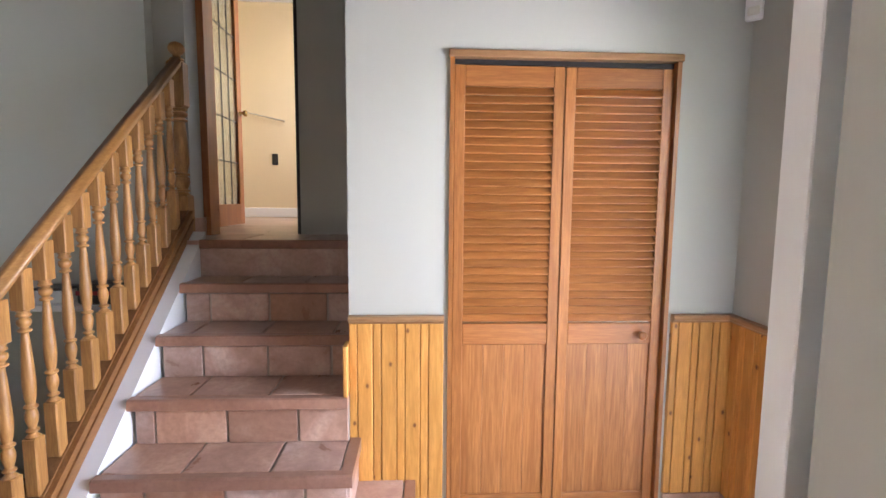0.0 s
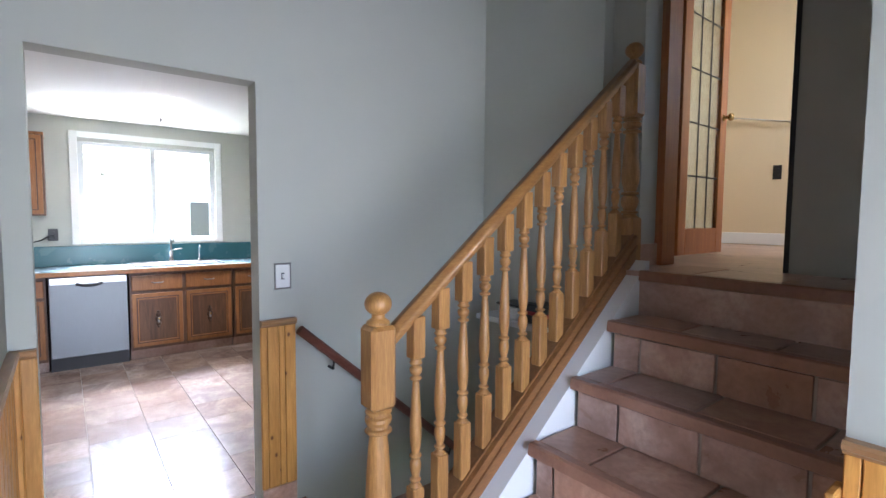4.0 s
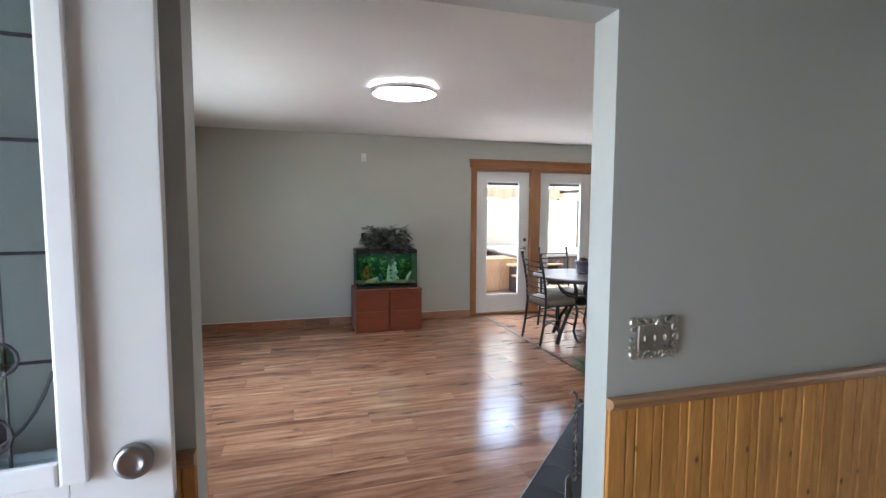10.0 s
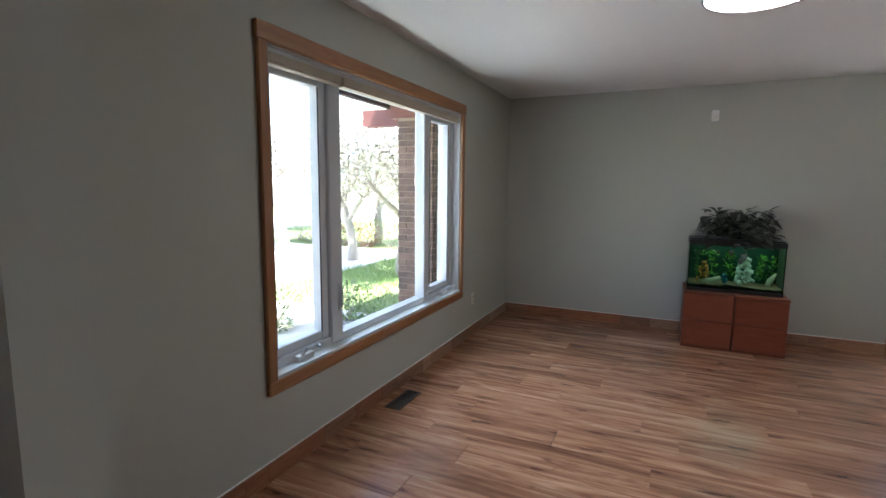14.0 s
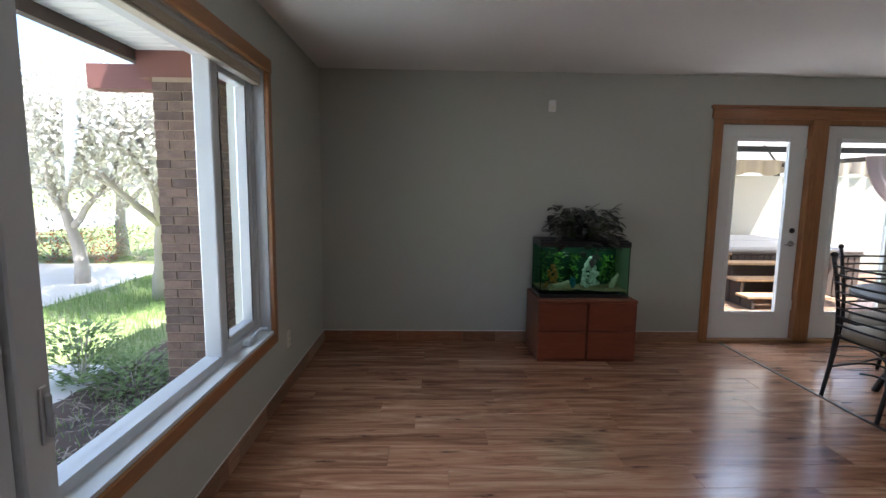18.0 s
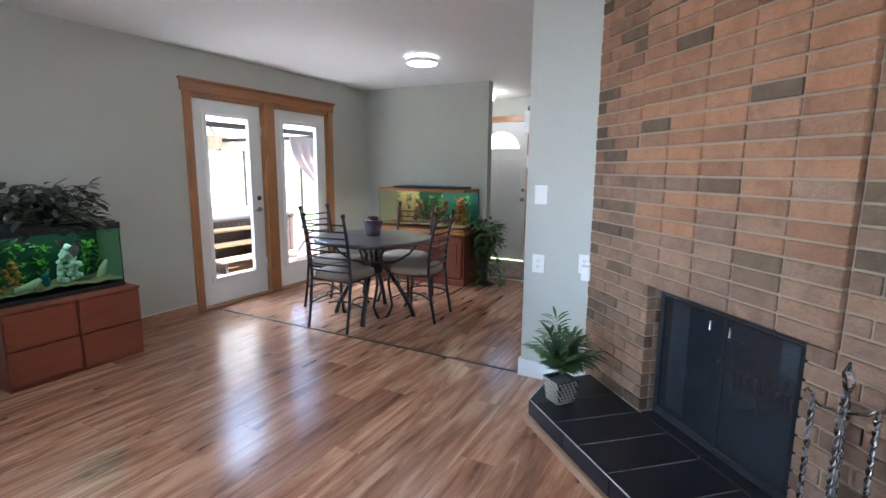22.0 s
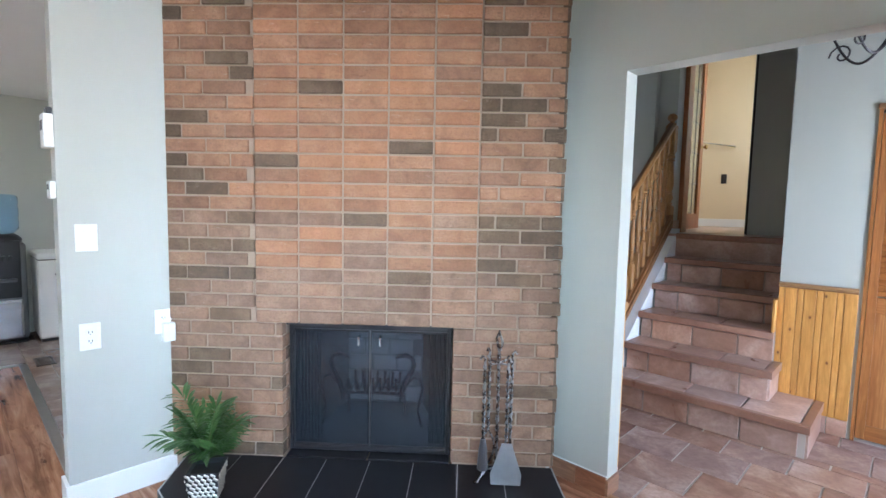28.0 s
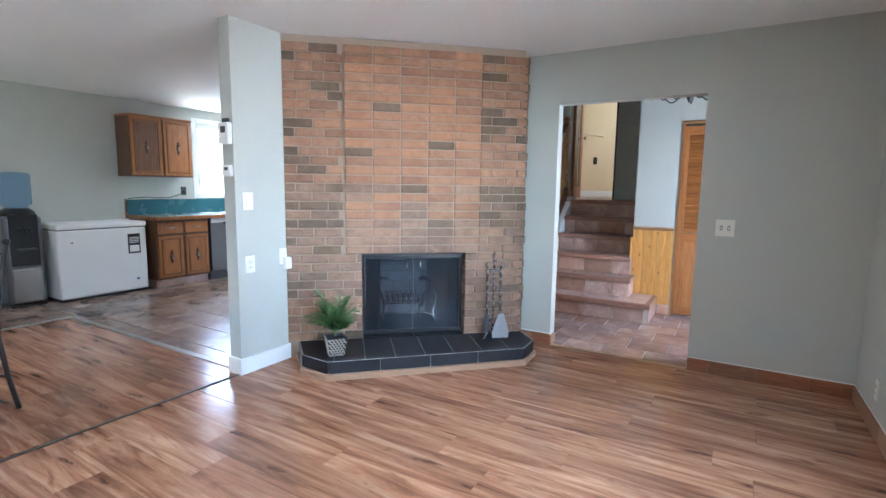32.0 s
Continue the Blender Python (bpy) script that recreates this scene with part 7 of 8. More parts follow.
def dishwasher():
    d = thing("dishwasher", pose(-5.03, 1.085, 0), "stainless steel dishwasher with a recessed handle", "dishwasher")
    part("body", boxes((-0.30, 0.30, -0.30, 0.30, 0.0, 0.86)), DARK, d)
    part("door", rbox(0.30, 0.345, -0.298, 0.298, 0.125, 0.865, bevel=0.006), STEEL, d)
    part("control_strip", rbox(0.345, 0.349, -0.29, 0.29, 0.80, 0.86, bevel=0.001), metal("pale_steel_strip", (0.72, 0.73, 0.74), 0.35), d)
    part("handle_recess", tube(arc((0.349, -0.10, 0.80), (0.349, 0.10, 0.80), (0.012, 0, -0.02)), 0.014, 8), BLACK, d, smooth=True)
    part("kick_plate", rbox(0.25, 0.28, -0.298, 0.298, 0.0, 0.12, bevel=0.003), paint("dark_blue_kick", (0.012, 0.016, 0.035), 0.5), d)


dishwasher()


def sink():
    s = thing("kitchen_sink", pose(-5.02, 1.88, 0.916), "double stainless steel sink set in the worktop", "sink")
    part("rim", boxes((-0.22, 0.22, -0.42, -0.39, 0, 0.012), (-0.22, 0.22, 0.39, 0.42, 0, 0.012), (-0.22, -0.18, -0.39, 0.39, 0, 0.012), (0.19, 0.22, -0.39, 0.39, 0, 0.012), (-0.18, 0.19, -0.015, 0.015, 0, 0.01), bevel=0.003), STEEL, s)
    for a, b in ((-0.39, -0.015), (0.015, 0.39)):
        part("bowl", boxes((-0.18, 0.19, a, b, 0.0, 0.004)), PEWTER, s)
    f = thing("kitchen_tap", pose(-5.19, 1.84, 0.925), "chrome single-lever kitchen tap", "tap")
    part("base", lathe([(0.03, 0), (0.028, 0.02), (0.018, 0.04), (0.016, 0.12)], 16), CHROME, f, smooth=True)
    part("spout", tube([(0, 0, 0.10), (0.0, 0, 0.22), (0.02, 0, 0.27), (0.07, 0, 0.285), (0.12, 0, 0.26), (0.13, 0, 0.22)], 0.012, 8), CHROME, f, smooth=True)
    part("lever", tube([(0, 0, 0.12), (0.03, 0.06, 0.14), (0.05, 0.10, 0.145)], 0.008, 8), CHROME, f, smooth=True)
    g = thing("filter_tap", pose(-5.19, 2.12, 0.925), "slim chrome gooseneck filter tap", "tap")
    part("spout", tube([(0, 0, 0), (0, 0, 0.13), (0.02, 0, 0.17), (0.06, 0, 0.175), (0.08, 0, 0.15)], 0.006, 8), CHROME, g, smooth=True)
    part("base", lathe([(0.018, 0), (0.016, 0.02), (0.008, 0.03)], 12), CHROME, g, smooth=True)


sink()


def wall_cabinet():
    c = thing("wall_cabinet", pose(-5.19, 0.38, 1.42), "golden oak wall cabinet with two carved doors", "cabinet")
    # dark body colour supplies the shade in the door gaps
    part("body", boxes((-0.155, 0.155, -0.41, 0.41, 0, 0.77)), CABINET_DARK, c)
    part("top_moulding", rbox(-0.155, 0.175, -0.415, 0.415, 0.75, 0.775, bevel=0.004), CABINET, c)
    for a, b, inl in ((-0.40, -0.012, True), (0.012, 0.395, False)):
        carved_door(c, 0.155, a, b, 0.015, 0.745, inl)


wall_cabinet()


def kitchen_window():
    y0, y1, z0, z1 = 1.05, 2.34, 1.19, 2.22
    w = structure("window_2", boxes((XWEST - 0.0, XWEST + 0.022, y0 - 0.07, y0, z0 - 0.06, z1 + 0.06), (XWEST, XWEST + 0.022, y1, y1 + 0.07, z0 - 0.06, z1 + 0.06),
                                    (XWEST, XWEST + 0.022, y0, y1, z0 - 0.06, z0), (XWEST, XWEST + 0.022, y0, y1, z1, z1 + 0.06), bevel=0.004), WHITE, label="white kitchen slider window")
    part("window_frame", boxes((-5.44, -5.38, y0, y0 + 0.05, z0 - 0.06, z1), (-5.44, -5.38, y1 - 0.05, y1, z0 - 0.06, z1), (-5.44, -5.38, y0 + 0.05, y1 - 0.05, z0 - 0.06, z0 + 0.0), (-5.44, -5.38, y0 + 0.05, y1 - 0.05, z1 - 0.07, z1), (-5.43, -5.39, 1.69, 1.74, z0, z1 - 0.07)), VINYL, w)
    for a, b in ((y0 + 0.05, 1.69), (1.74, y1 - 0.05)):
        p = part("pane", boxes((-5.412, -5.408, a, b, z0, z1 - 0.07)), GLASS, w)
        p.visible_shadow = False
    hook = thing("suction_hook", pose(-5.40, 1.26, 1.86, 0, 90, 0), "small clear suction hook on the window glass", "hook")
    part("cup", lathe([(0.022, 0), (0.02, 0.004), (0.01, 0.008), (0.006, 0.018)], 14), PEWTER, hook)


kitchen_window()
cord = tagged(obj("power_cord", tube([(-5.315, 0.80, 1.22), (-5.305, 0.74, 1.18), (-5.31, 0.62, 1.145), (-5.31, 0.45, 1.135), (-5.31, 0.3, 1.15), (-5.31, 0.15, 1.14), (-5.30, 0.05, 1.13), (-5.29, 0.02, 1.08), (-5.29, 0.015, 0.95)], 0.006, 6), BLACK), "black power cord looped along the backsplash", "cord")
plug = tagged(obj("plug", rbox(-5.345, -5.305, 0.80, 0.84, 1.19, 1.23, bevel=0.006), BLACK), "black plug in the kitchen outlet", "plug")


def chest_freezer():
    f = thing("chest_freezer", pose(-5.05, -0.50, 0), "white chest freezer with a dark label", "freezer")
    part("body", rbox(-0.28, 0.28, -0.47, 0.47, 0.03, 0.80, bevel=0.03, seg=3), PLASTIC, f)
    part("lid", rbox(-0.285, 0.285, -0.475, 0.475, 0.808, 0.868, bevel=0.02, seg=3), PLASTIC, f)
    part("gasket", boxes((-0.27, 0.27, -0.46, 0.46, 0.798, 0.81)), DARK, f)
    part("base", boxes((-0.26, 0.25, -0.455, 0.455, 0.0, 0.035)), BLACK, f)
    lab = part("energy_label", boxes((0.28, 0.2825, 0.25, 0.39, 0.48, 0.72)), BLACK, f, "black and white printed label")
    part("label_text", boxes((0.2825, 0.284, 0.265, 0.375, 0.50, 0.58), *[(0.2825, 0.284, 0.265, 0.375, 0.61 + 0.02 * k, 0.618 + 0.02 * k) for k in range(4)]), PLASTIC, lab)
    part("lock", lathe([(0.012, 0), (0.012, 0.006)], 12, pose(0.28, -0.33, 0.66, 0, 90, 0)), PEWTER, f)
    part("badge", rbox(0.28, 0.284, 0.33, 0.36, 0.15, 0.175, bevel=0.001), paint("blue_badge", (0.02, 0.06, 0.4), 0.4), f, "small blue badge")


chest_freezer()


CHROME_SATIN = metal("satin_steel_panel", (0.5, 0.5, 0.51), 0.22, (30, 30, 0.6))


def water_cooler():
    c = thing("water_cooler", pose(-5.05, -1.2, 0), "black and steel water cooler with a blue bottle", "water cooler")
    shell = rbox(-0.16, 0.14, -0.17, 0.17, 0.03, 0.97, bevel=0.05, seg=4)
    part("tower", shell, STEEL, c, smooth=False)
    part("lower_panel", rbox(0.10, 0.15, -0.135, 0.135, 0.04, 0.43, bevel=0.03, seg=4), CHROME_SATIN, c, "brushed steel lower panel")
    part("front_panel", rbox(0.10, 0.155, -0.125, 0.125, 0.44, 0.99, bevel=0.015, seg=2), BLACK, c, "glossy black dispenser panel")
    part("drip_tray", rbox(0.13, 0.20, -0.09, 0.09, 0.60, 0.63, bevel=0.006), DARK, c)
    for y in (-0.045, 0.0, 0.045):
        part("spout", tube([(0.14, y, 0.84), (0.175, y, 0.84), (0.178, y, 0.80)], 0.012, 8), BLACK, c)
    part("collar", lathe([(0.15, 0.97), (0.155, 1.0), (0.13, 1.03), (0.10, 1.05)], 24), BLACK, c, smooth=True)
    part("base", rbox(-0.16, 0.14, -0.16, 0.16, 0.0, 0.03, bevel=0.01), BLACK, c)
    bot = glass("blue_bottle", (0.5, 0.7, 0.93), 0.06, ior=1.25)
    b = part("bottle", lathe([(0.04, 1.03), (0.10, 1.06), (0.135, 1.10), (0.138, 1.18), (0.13, 1.20), (0.138, 1.22), (0.138, 1.30), (0.13, 1.32), (0.138, 1.34), (0.136, 1.40), (0.11, 1.425), (0.02, 1.43)], 32), bot, c, "translucent blue water bottle", True)
    b.visible_shadow = False


water_cooler()

# ---------------------------------------------------------------- outside
def ground_mat():
    n = Nodes("lawn_and_soil", 0.9, 0, 0.2)
    v = n.coords()
    g = n.ramp(n.noise(v, 14, 5, 0.65), (0.3, (0.16, 0.22, 0.06)), (0.7, (0.36, 0.44, 0.2)))
    n.color(n.mix(n.ramp(n.noise(v, 0.6, 3), (0.45, 0.0), (0.6, 0.5)), g, (0.42, 0.4, 0.26)))
    n.bump(n.noise(v, 60, 4), 0.6, 0.02)
    return n.mat


GRASS = ground_mat()
SOIL = paint("bark_mulch", (0.13, 0.095, 0.072), 0.95, 0.4, 1.0)
ground = structure("ground", boxes((-400, 400, -400, 400, -0.75, -0.42)), GRASS)
structure("pavement", boxes((4.35, 4.95, -4.8, 7, -0.43, -0.405), (4.95, 15.5, -4.8, 7, -0.43, -0.405), (7.0, 15.5, -11.2, -4.8, -0.43, -0.405), (4.9, 7.0, -11.2, -10.3, -0.43, -0.405), (2.5, 4.2, 0.4, 2.4, -0.43, -0.1)), paint("pale_concrete_path", (0.72, 0.7, 0.65), 0.85, 0.08, 0.3), label="pale concrete driveway and garden path")
# road colour raised far above asphalt to carry the outdoor glare
structure("road", boxes((16, 23, -200, 200, -0.43, -0.40)), paint("glare_pale_road_surface", (0.42, 0.41, 0.4), 0.9, 0.12, 0.4), label="road across the lawn, paled for glare")


CHIP = wood("bark_chip", (0.16, 0.12, 0.09), (0.45, 0.38, 0.29), 0.9, (6, 6, 6))


def bed():
    bm = bmesh.new()
    nx, ny = 14, 40
    rows = [[bm.verts.new((2.49 + 1.84 * i / nx, -6.5 + 6.8 * j / ny, -0.40 + 0.05 * noise.noise((i * 0.7, j * 0.7, 0)) + 0.03 * random.random())) for i in range(nx + 1)] for j in range(ny + 1)]
    for j in range(ny):
        for i in range(nx):
            bm.faces.new((rows[j][i], rows[j][i + 1], rows[j + 1][i + 1], rows[j + 1][i]))
    tagged(structure("mulch_bed", bm, SOIL), "dark bark mulch bed under the window")
    rnd = random.Random(8)
    chips = bmesh.new()
    for k in range(2600):
        x, y, a, size = rnd.uniform(2.52, 4.3), rnd.uniform(-5.6, 0.0), rnd.uniform(0, 6.28), rnd.uniform(0.02, 0.075)
        u, w = Vector((math.cos(a), math.sin(a), rnd.uniform(-0.3, 0.3))) * size, Vector((-math.sin(a), math.cos(a), 0)) * 0.006
        c = Vector((x, y, -0.365 + rnd.uniform(-0.02, 0.02)))
        chips.faces.new([chips.verts.new(q) for q in (c - u - w, c + u - w, c + u + w, c - u + w)])
    tagged(obj("bark_chips", chips, CHIP), "straw and bark chips on the bed", "mulch", kind="stuff")


bed()


def porch():
    p = thing("porch_pier", pose(3.06, -3.9, -0.45), "brown brick porch pier under the eave", "pier")
    part("core", boxes((-0.20, 0.205, -0.14, 0.29, 0, 2.60)), MORTAR, p)
    rnd = random.Random(3)
    rows = 38
    for r in range(rows):
        z = 0.035 + r * 0.0676
        for fx in (0, 1):
            if fx == 0:     # face towards +y and -y
                x = -0.21 - (r % 2) * 0.1
                while x < 0.21:
                    a, b = max(x, -0.21), min(x + 0.205, 0.21)
                    if b - a > 0.03:
                        piece("brick", (round(b - a - 0.009, 3), 0.05, 0.0575), BRICK_OUT, p, pose(3.06 + (a + b) / 2, -3.9 + 0.275, -0.45 + z), 0.002)
                    x += 0.205
            else:
                y = -0.15 - (r % 2) * 0.1
                while y < 0.25:
                    a, b = max(y, -0.15), min(y + 0.205, 0.25)
                    if b - a > 0.03:
                        piece("brick", (0.05, round(b - a - 0.009, 3), 0.0575), BRICK_OUT, p, pose(3.06 - 0.19, -3.9 + (a + b) / 2, -0.45 + z), 0.002)
                    y += 0.205
    dark_wood = paint("dark_brown_fascia", (0.06, 0.04, 0.032), 0.6, 0.15, 0.2)
    sof = structure("soffit", boxes((2.48, 3.40, -6.0, 2.6, 2.36, 2.375)), DARK, label="white slatted eave soffit")
    for k in range(84):
        wide = 0.092 if k % 4 else 0.076
        piece("soffit_board", (0.90, wide, 0.012), WHITE, sof, pose(2.945, -5.9 + 0.1 * k, 2.352), 0.004)
    structure("fascia", boxes((3.40, 3.46, -6.0, 2.6, 2.27, 2.6)), dark_wood)
    # paint lighter and redder than the fascia, with the sunlight put into it
    structure("pier_beam", boxes((2.75, 3.40, -4.10, -3.66, 2.16, 2.35), (3.40, 3.9, -4.05, -3.88, 2.12, 2.30)), paint("sunlit_red_beam", (0.2, 0.085, 0.07), 0.6, 0.2, 0.3), label="dark red beam over the pier, coloured as sunlit")
    structure("roof", boxes((-5.9, 3.5, -5.2, 2.7, 2.72, 2.82)), dark_wood)


porch()
BARK = paint("grey_bark", (0.42, 0.38, 0.33), 0.9, 0.3, 0.9)
SPRING = leaf_mat("spring_leaves", (0.4, 0.45, 0.22), (0.75, 0.76, 0.55), 0.6)
BLOSSOM = leaf_mat("white_blossom", (0.66, 0.65, 0.55), (0.88, 0.86, 0.82), 0.7)
SHRUB = leaf_mat("shrub_green", (0.14, 0.22, 0.06), (0.4, 0.5, 0.2), 0.6)
TULIP = leaf_mat("orange_red_flowers", (0.4, 0.06, 0.02), (0.6, 0.16, 0.05), 0.6)


def tree(x, y, h, seed, leaf, spread, n):
    rnd = random.Random(seed)
    t = thing("garden_tree", pose(x, y, -0.45), "blossoming garden tree with a forked grey trunk", "tree", "garden trees")
    wood_, crown = bmesh.new(), bmesh.new()
    tips = []

    def limb(p, way, length, r, depth):
        pts, p = [p], p
        for s in range(5):
            way = (way + Vector((rnd.uniform(-0.25, 0.25), rnd.uniform(-0.25, 0.25), rnd.uniform(-0.1, 0.2)))).normalized()
            p = p + way * length / 5
            pts.append(p)
        tube(pts, [r * (1 - 0.11 * k) for k in range(6)], 7 if depth < 2 else 5, wood_)
        if depth >= 3:
            tips.extend(pts[2:])
            return
        for k in range(3 if depth else 4):
            a = rnd.uniform(0, 6.28)
            limb(pts[rnd.choice((3, 4, 5))], (way * 0.6 + Vector((math.cos(a), math.sin(a), 0.35))).normalized(), length * 0.66, r * 0.52, depth + 1)

    limb(Vector((0, 0, 0)), Vector((0.05, 0.05, 1)), h * 0.36, h * 0.028, 0)
    for k in range(n):
        p = rnd.choice(tips) + Vector([rnd.gauss(0, spread) for _ in range(3)])
        add_leaf(crown, p, (rnd.uniform(-1, 1), rnd.uniform(-1, 1), rnd.uniform(-1, 0.6)), (0.1, 0.2, 1), rnd.uniform(0.05, 0.11), rnd.uniform(0.035, 0.06))
    part("trunk", wood_, BARK, t, smooth=True)
    part("crown", crown, leaf, t)


tree(5.6, -7.75, 4.8, 1, BLOSSOM, 0.24, 15000)
tree(9.2, -12.6, 6.0, 3, BLOSSOM, 0.36, 12000)
tree(13.0, -14.5, 6.5, 9, SPRING, 0.4, 8000)
tree(7.7, -9.0, 5.0, 14, BLOSSOM, 0.42, 15000)
tree(10.4, -9.6, 6.0, 17, BLOSSOM, 0.5, 12000)
tree(11.5, 3.5, 5.5, 6, SPRING, 0.3, 2400)


def shrub(x, y, r, h, n, seed, mat, label, z=-0.42):
    rnd = random.Random(seed)
    s = thing("garden_shrub", pose(x, y, z), label, "shrub", "garden shrubs")
    bm, st = bmesh.new(), bmesh.new()
    for k in range(n):
        a, rr, zz = rnd.uniform(0, 6.28), r * math.sqrt(rnd.random()), rnd.random()
        rr *= 0.5 + 0.6 * math.sin(zz * 2.6)
        p = (rr * math.cos(a), rr * math.sin(a), h * zz)
        add_leaf(bm, p, (math.cos(a), math.sin(a), rnd.uniform(0, 1)), (0, 0, 1), 0.07 * rnd.uniform(0.7, 1.4), 0.035)
        if k % 24 == 0:
            tube([(0, 0, 0), (p[0] * 0.6, p[1] * 0.6, p[2] * 0.6), p], 0.005, 5, st)
    part("stem", st, BARK, s)
    part("foliage", bm, mat, s)


shrub(5.1, -3.6, 0.36, 0.62, 620, 1, SHRUB, "leafy green shrub beside the path")
shrub(4.45, -4.35, 0.3, 0.55, 520, 2, SHRUB, "leafy green shrub beside the path")
shrub(3.25, -3.45, 0.24, 0.2, 260, 3, SHRUB, "low green ground cover at the brick pier")
shrub(3.9, -4.2, 0.35, 0.3, 420, 13, SHRUB, "low green ground cover at the brick pier")
for k in range(7):
    shrub(7.6 + 0.75 * k, -12.1 + 0.25 * (k % 2), 0.65, 0.85, 520, 20 + k, SHRUB, "hedge shrub at the far side of the lawn")
for k in range(4):
    shrub(8.9 + 0.6 * k, -11.5, 0.35, 0.75, 260, 40 + k, TULIP, "orange-red flowering shrub beside the hedge")


GRASSBLADE = leaf_mat("grass_blade_green", (0.2, 0.32, 0.08), (0.42, 0.56, 0.24), 0.7)


def grass_blades():
    rnd = random.Random(5)
    bm = bmesh.new()
    for k in range(9000):
        if k % 3:
            x, y = rnd.uniform(4.4, 7.0), rnd.uniform(-10.2, -4.85)
            h = rnd.uniform(0.05, 0.17)
        else:
            x, y = rnd.choice((rnd.uniform(2.55, 3.0), rnd.uniform(2.6, 4.2))), rnd.uniform(-6, -1.0)
            h = rnd.uniform(0.03, 0.12)
        a = rnd.uniform(0, 6.28)
        w = 0.005
        z = -0.42 if x > 4.3 else -0.38
        v = [bm.verts.new((x - w * math.cos(a), y - w * math.sin(a), z)), bm.verts.new((x + w * math.cos(a), y + w * math.sin(a), z)), bm.verts.new((x + rnd.uniform(-0.04, 0.04), y + rnd.uniform(-0.04, 0.04), z + h))]
        bm.faces.new(v)
    tagged(obj("grass", bm, GRASSBLADE), "sunlit long grass tufts", "grass", kind="stuff")


grass_blades()


def far_house(x, y, turn, w, label):
    h = thing("house", pose(x, y, -0.42, 0, 0, turn), label, "house")
    siding = paint("pale_siding_" + str(int(w)), (0.78, 0.77, 0.75), 0.8, 0.06, 0.3)
    part("wall", boxes((-w, w, -3.5, 3.5, 0, 3.0)), siding, h)
    bm = bmesh.new()
    v = [bm.verts.new(c) for c in ((-w - 0.4, -4, 2.9), (w + 0.4, -4, 2.9), (w + 0.4, 4, 2.9), (-w - 0.4, 4, 2.9), (-w - 0.4, 0, 4.8), (w + 0.4, 0, 4.8))]
    for f in ((0, 1, 5, 4), (2, 3, 4, 5), (0, 4, 3), (1, 2, 5), (0, 3, 2, 1)):
        bm.faces.new([v[k] for k in f])
    part("roof", bm, paint("grey_shingle_" + str(int(w)), (0.5, 0.49, 0.48), 0.9, 0.15, 0.6), h)
    for k in range(3):
        c = -w * 0.6 + k * w * 0.6
        for s in (-1, 1):
            win = part("window", boxes((c - 0.65, c + 0.65, *sorted((s * 3.5, s * 3.53)), 1.0, 2.2)), WHITE, h)
            part("pane", boxes((c - 0.57, c + 0.57, *sorted((s * 3.53, s * 3.545)), 1.08, 2.12)), DARK, win)


far_house(30, -6, 90, 7, "pale sided house across the road")
far_house(28, 14, 90, 6, "pale sided house across the road")
far_house(-13.5, 3.5, 90, 5, "pale sided neighbouring house behind the kitchen")


# ---------------------------------------------------------------- deck behind the patio doors
DECKW = wood("weathered_deck_board", (0.2, 0.12, 0.07), (0.36, 0.24, 0.16), 0.7, (12, 1.0, 12))
FENCEW = wood("pale_cedar_board", (0.48, 0.3, 0.16), (0.66, 0.46, 0.28), 0.8, (12, 12, 1.0))
CURTAIN = paint("grey_mauve_curtain", (0.5, 0.43, 0.44), 0.9, 0.06, 0.3)
TUBSIDE = paint("dark_brown_tub_panel", (0.06, 0.045, 0.038), 0.6, 0.2, 0.2)


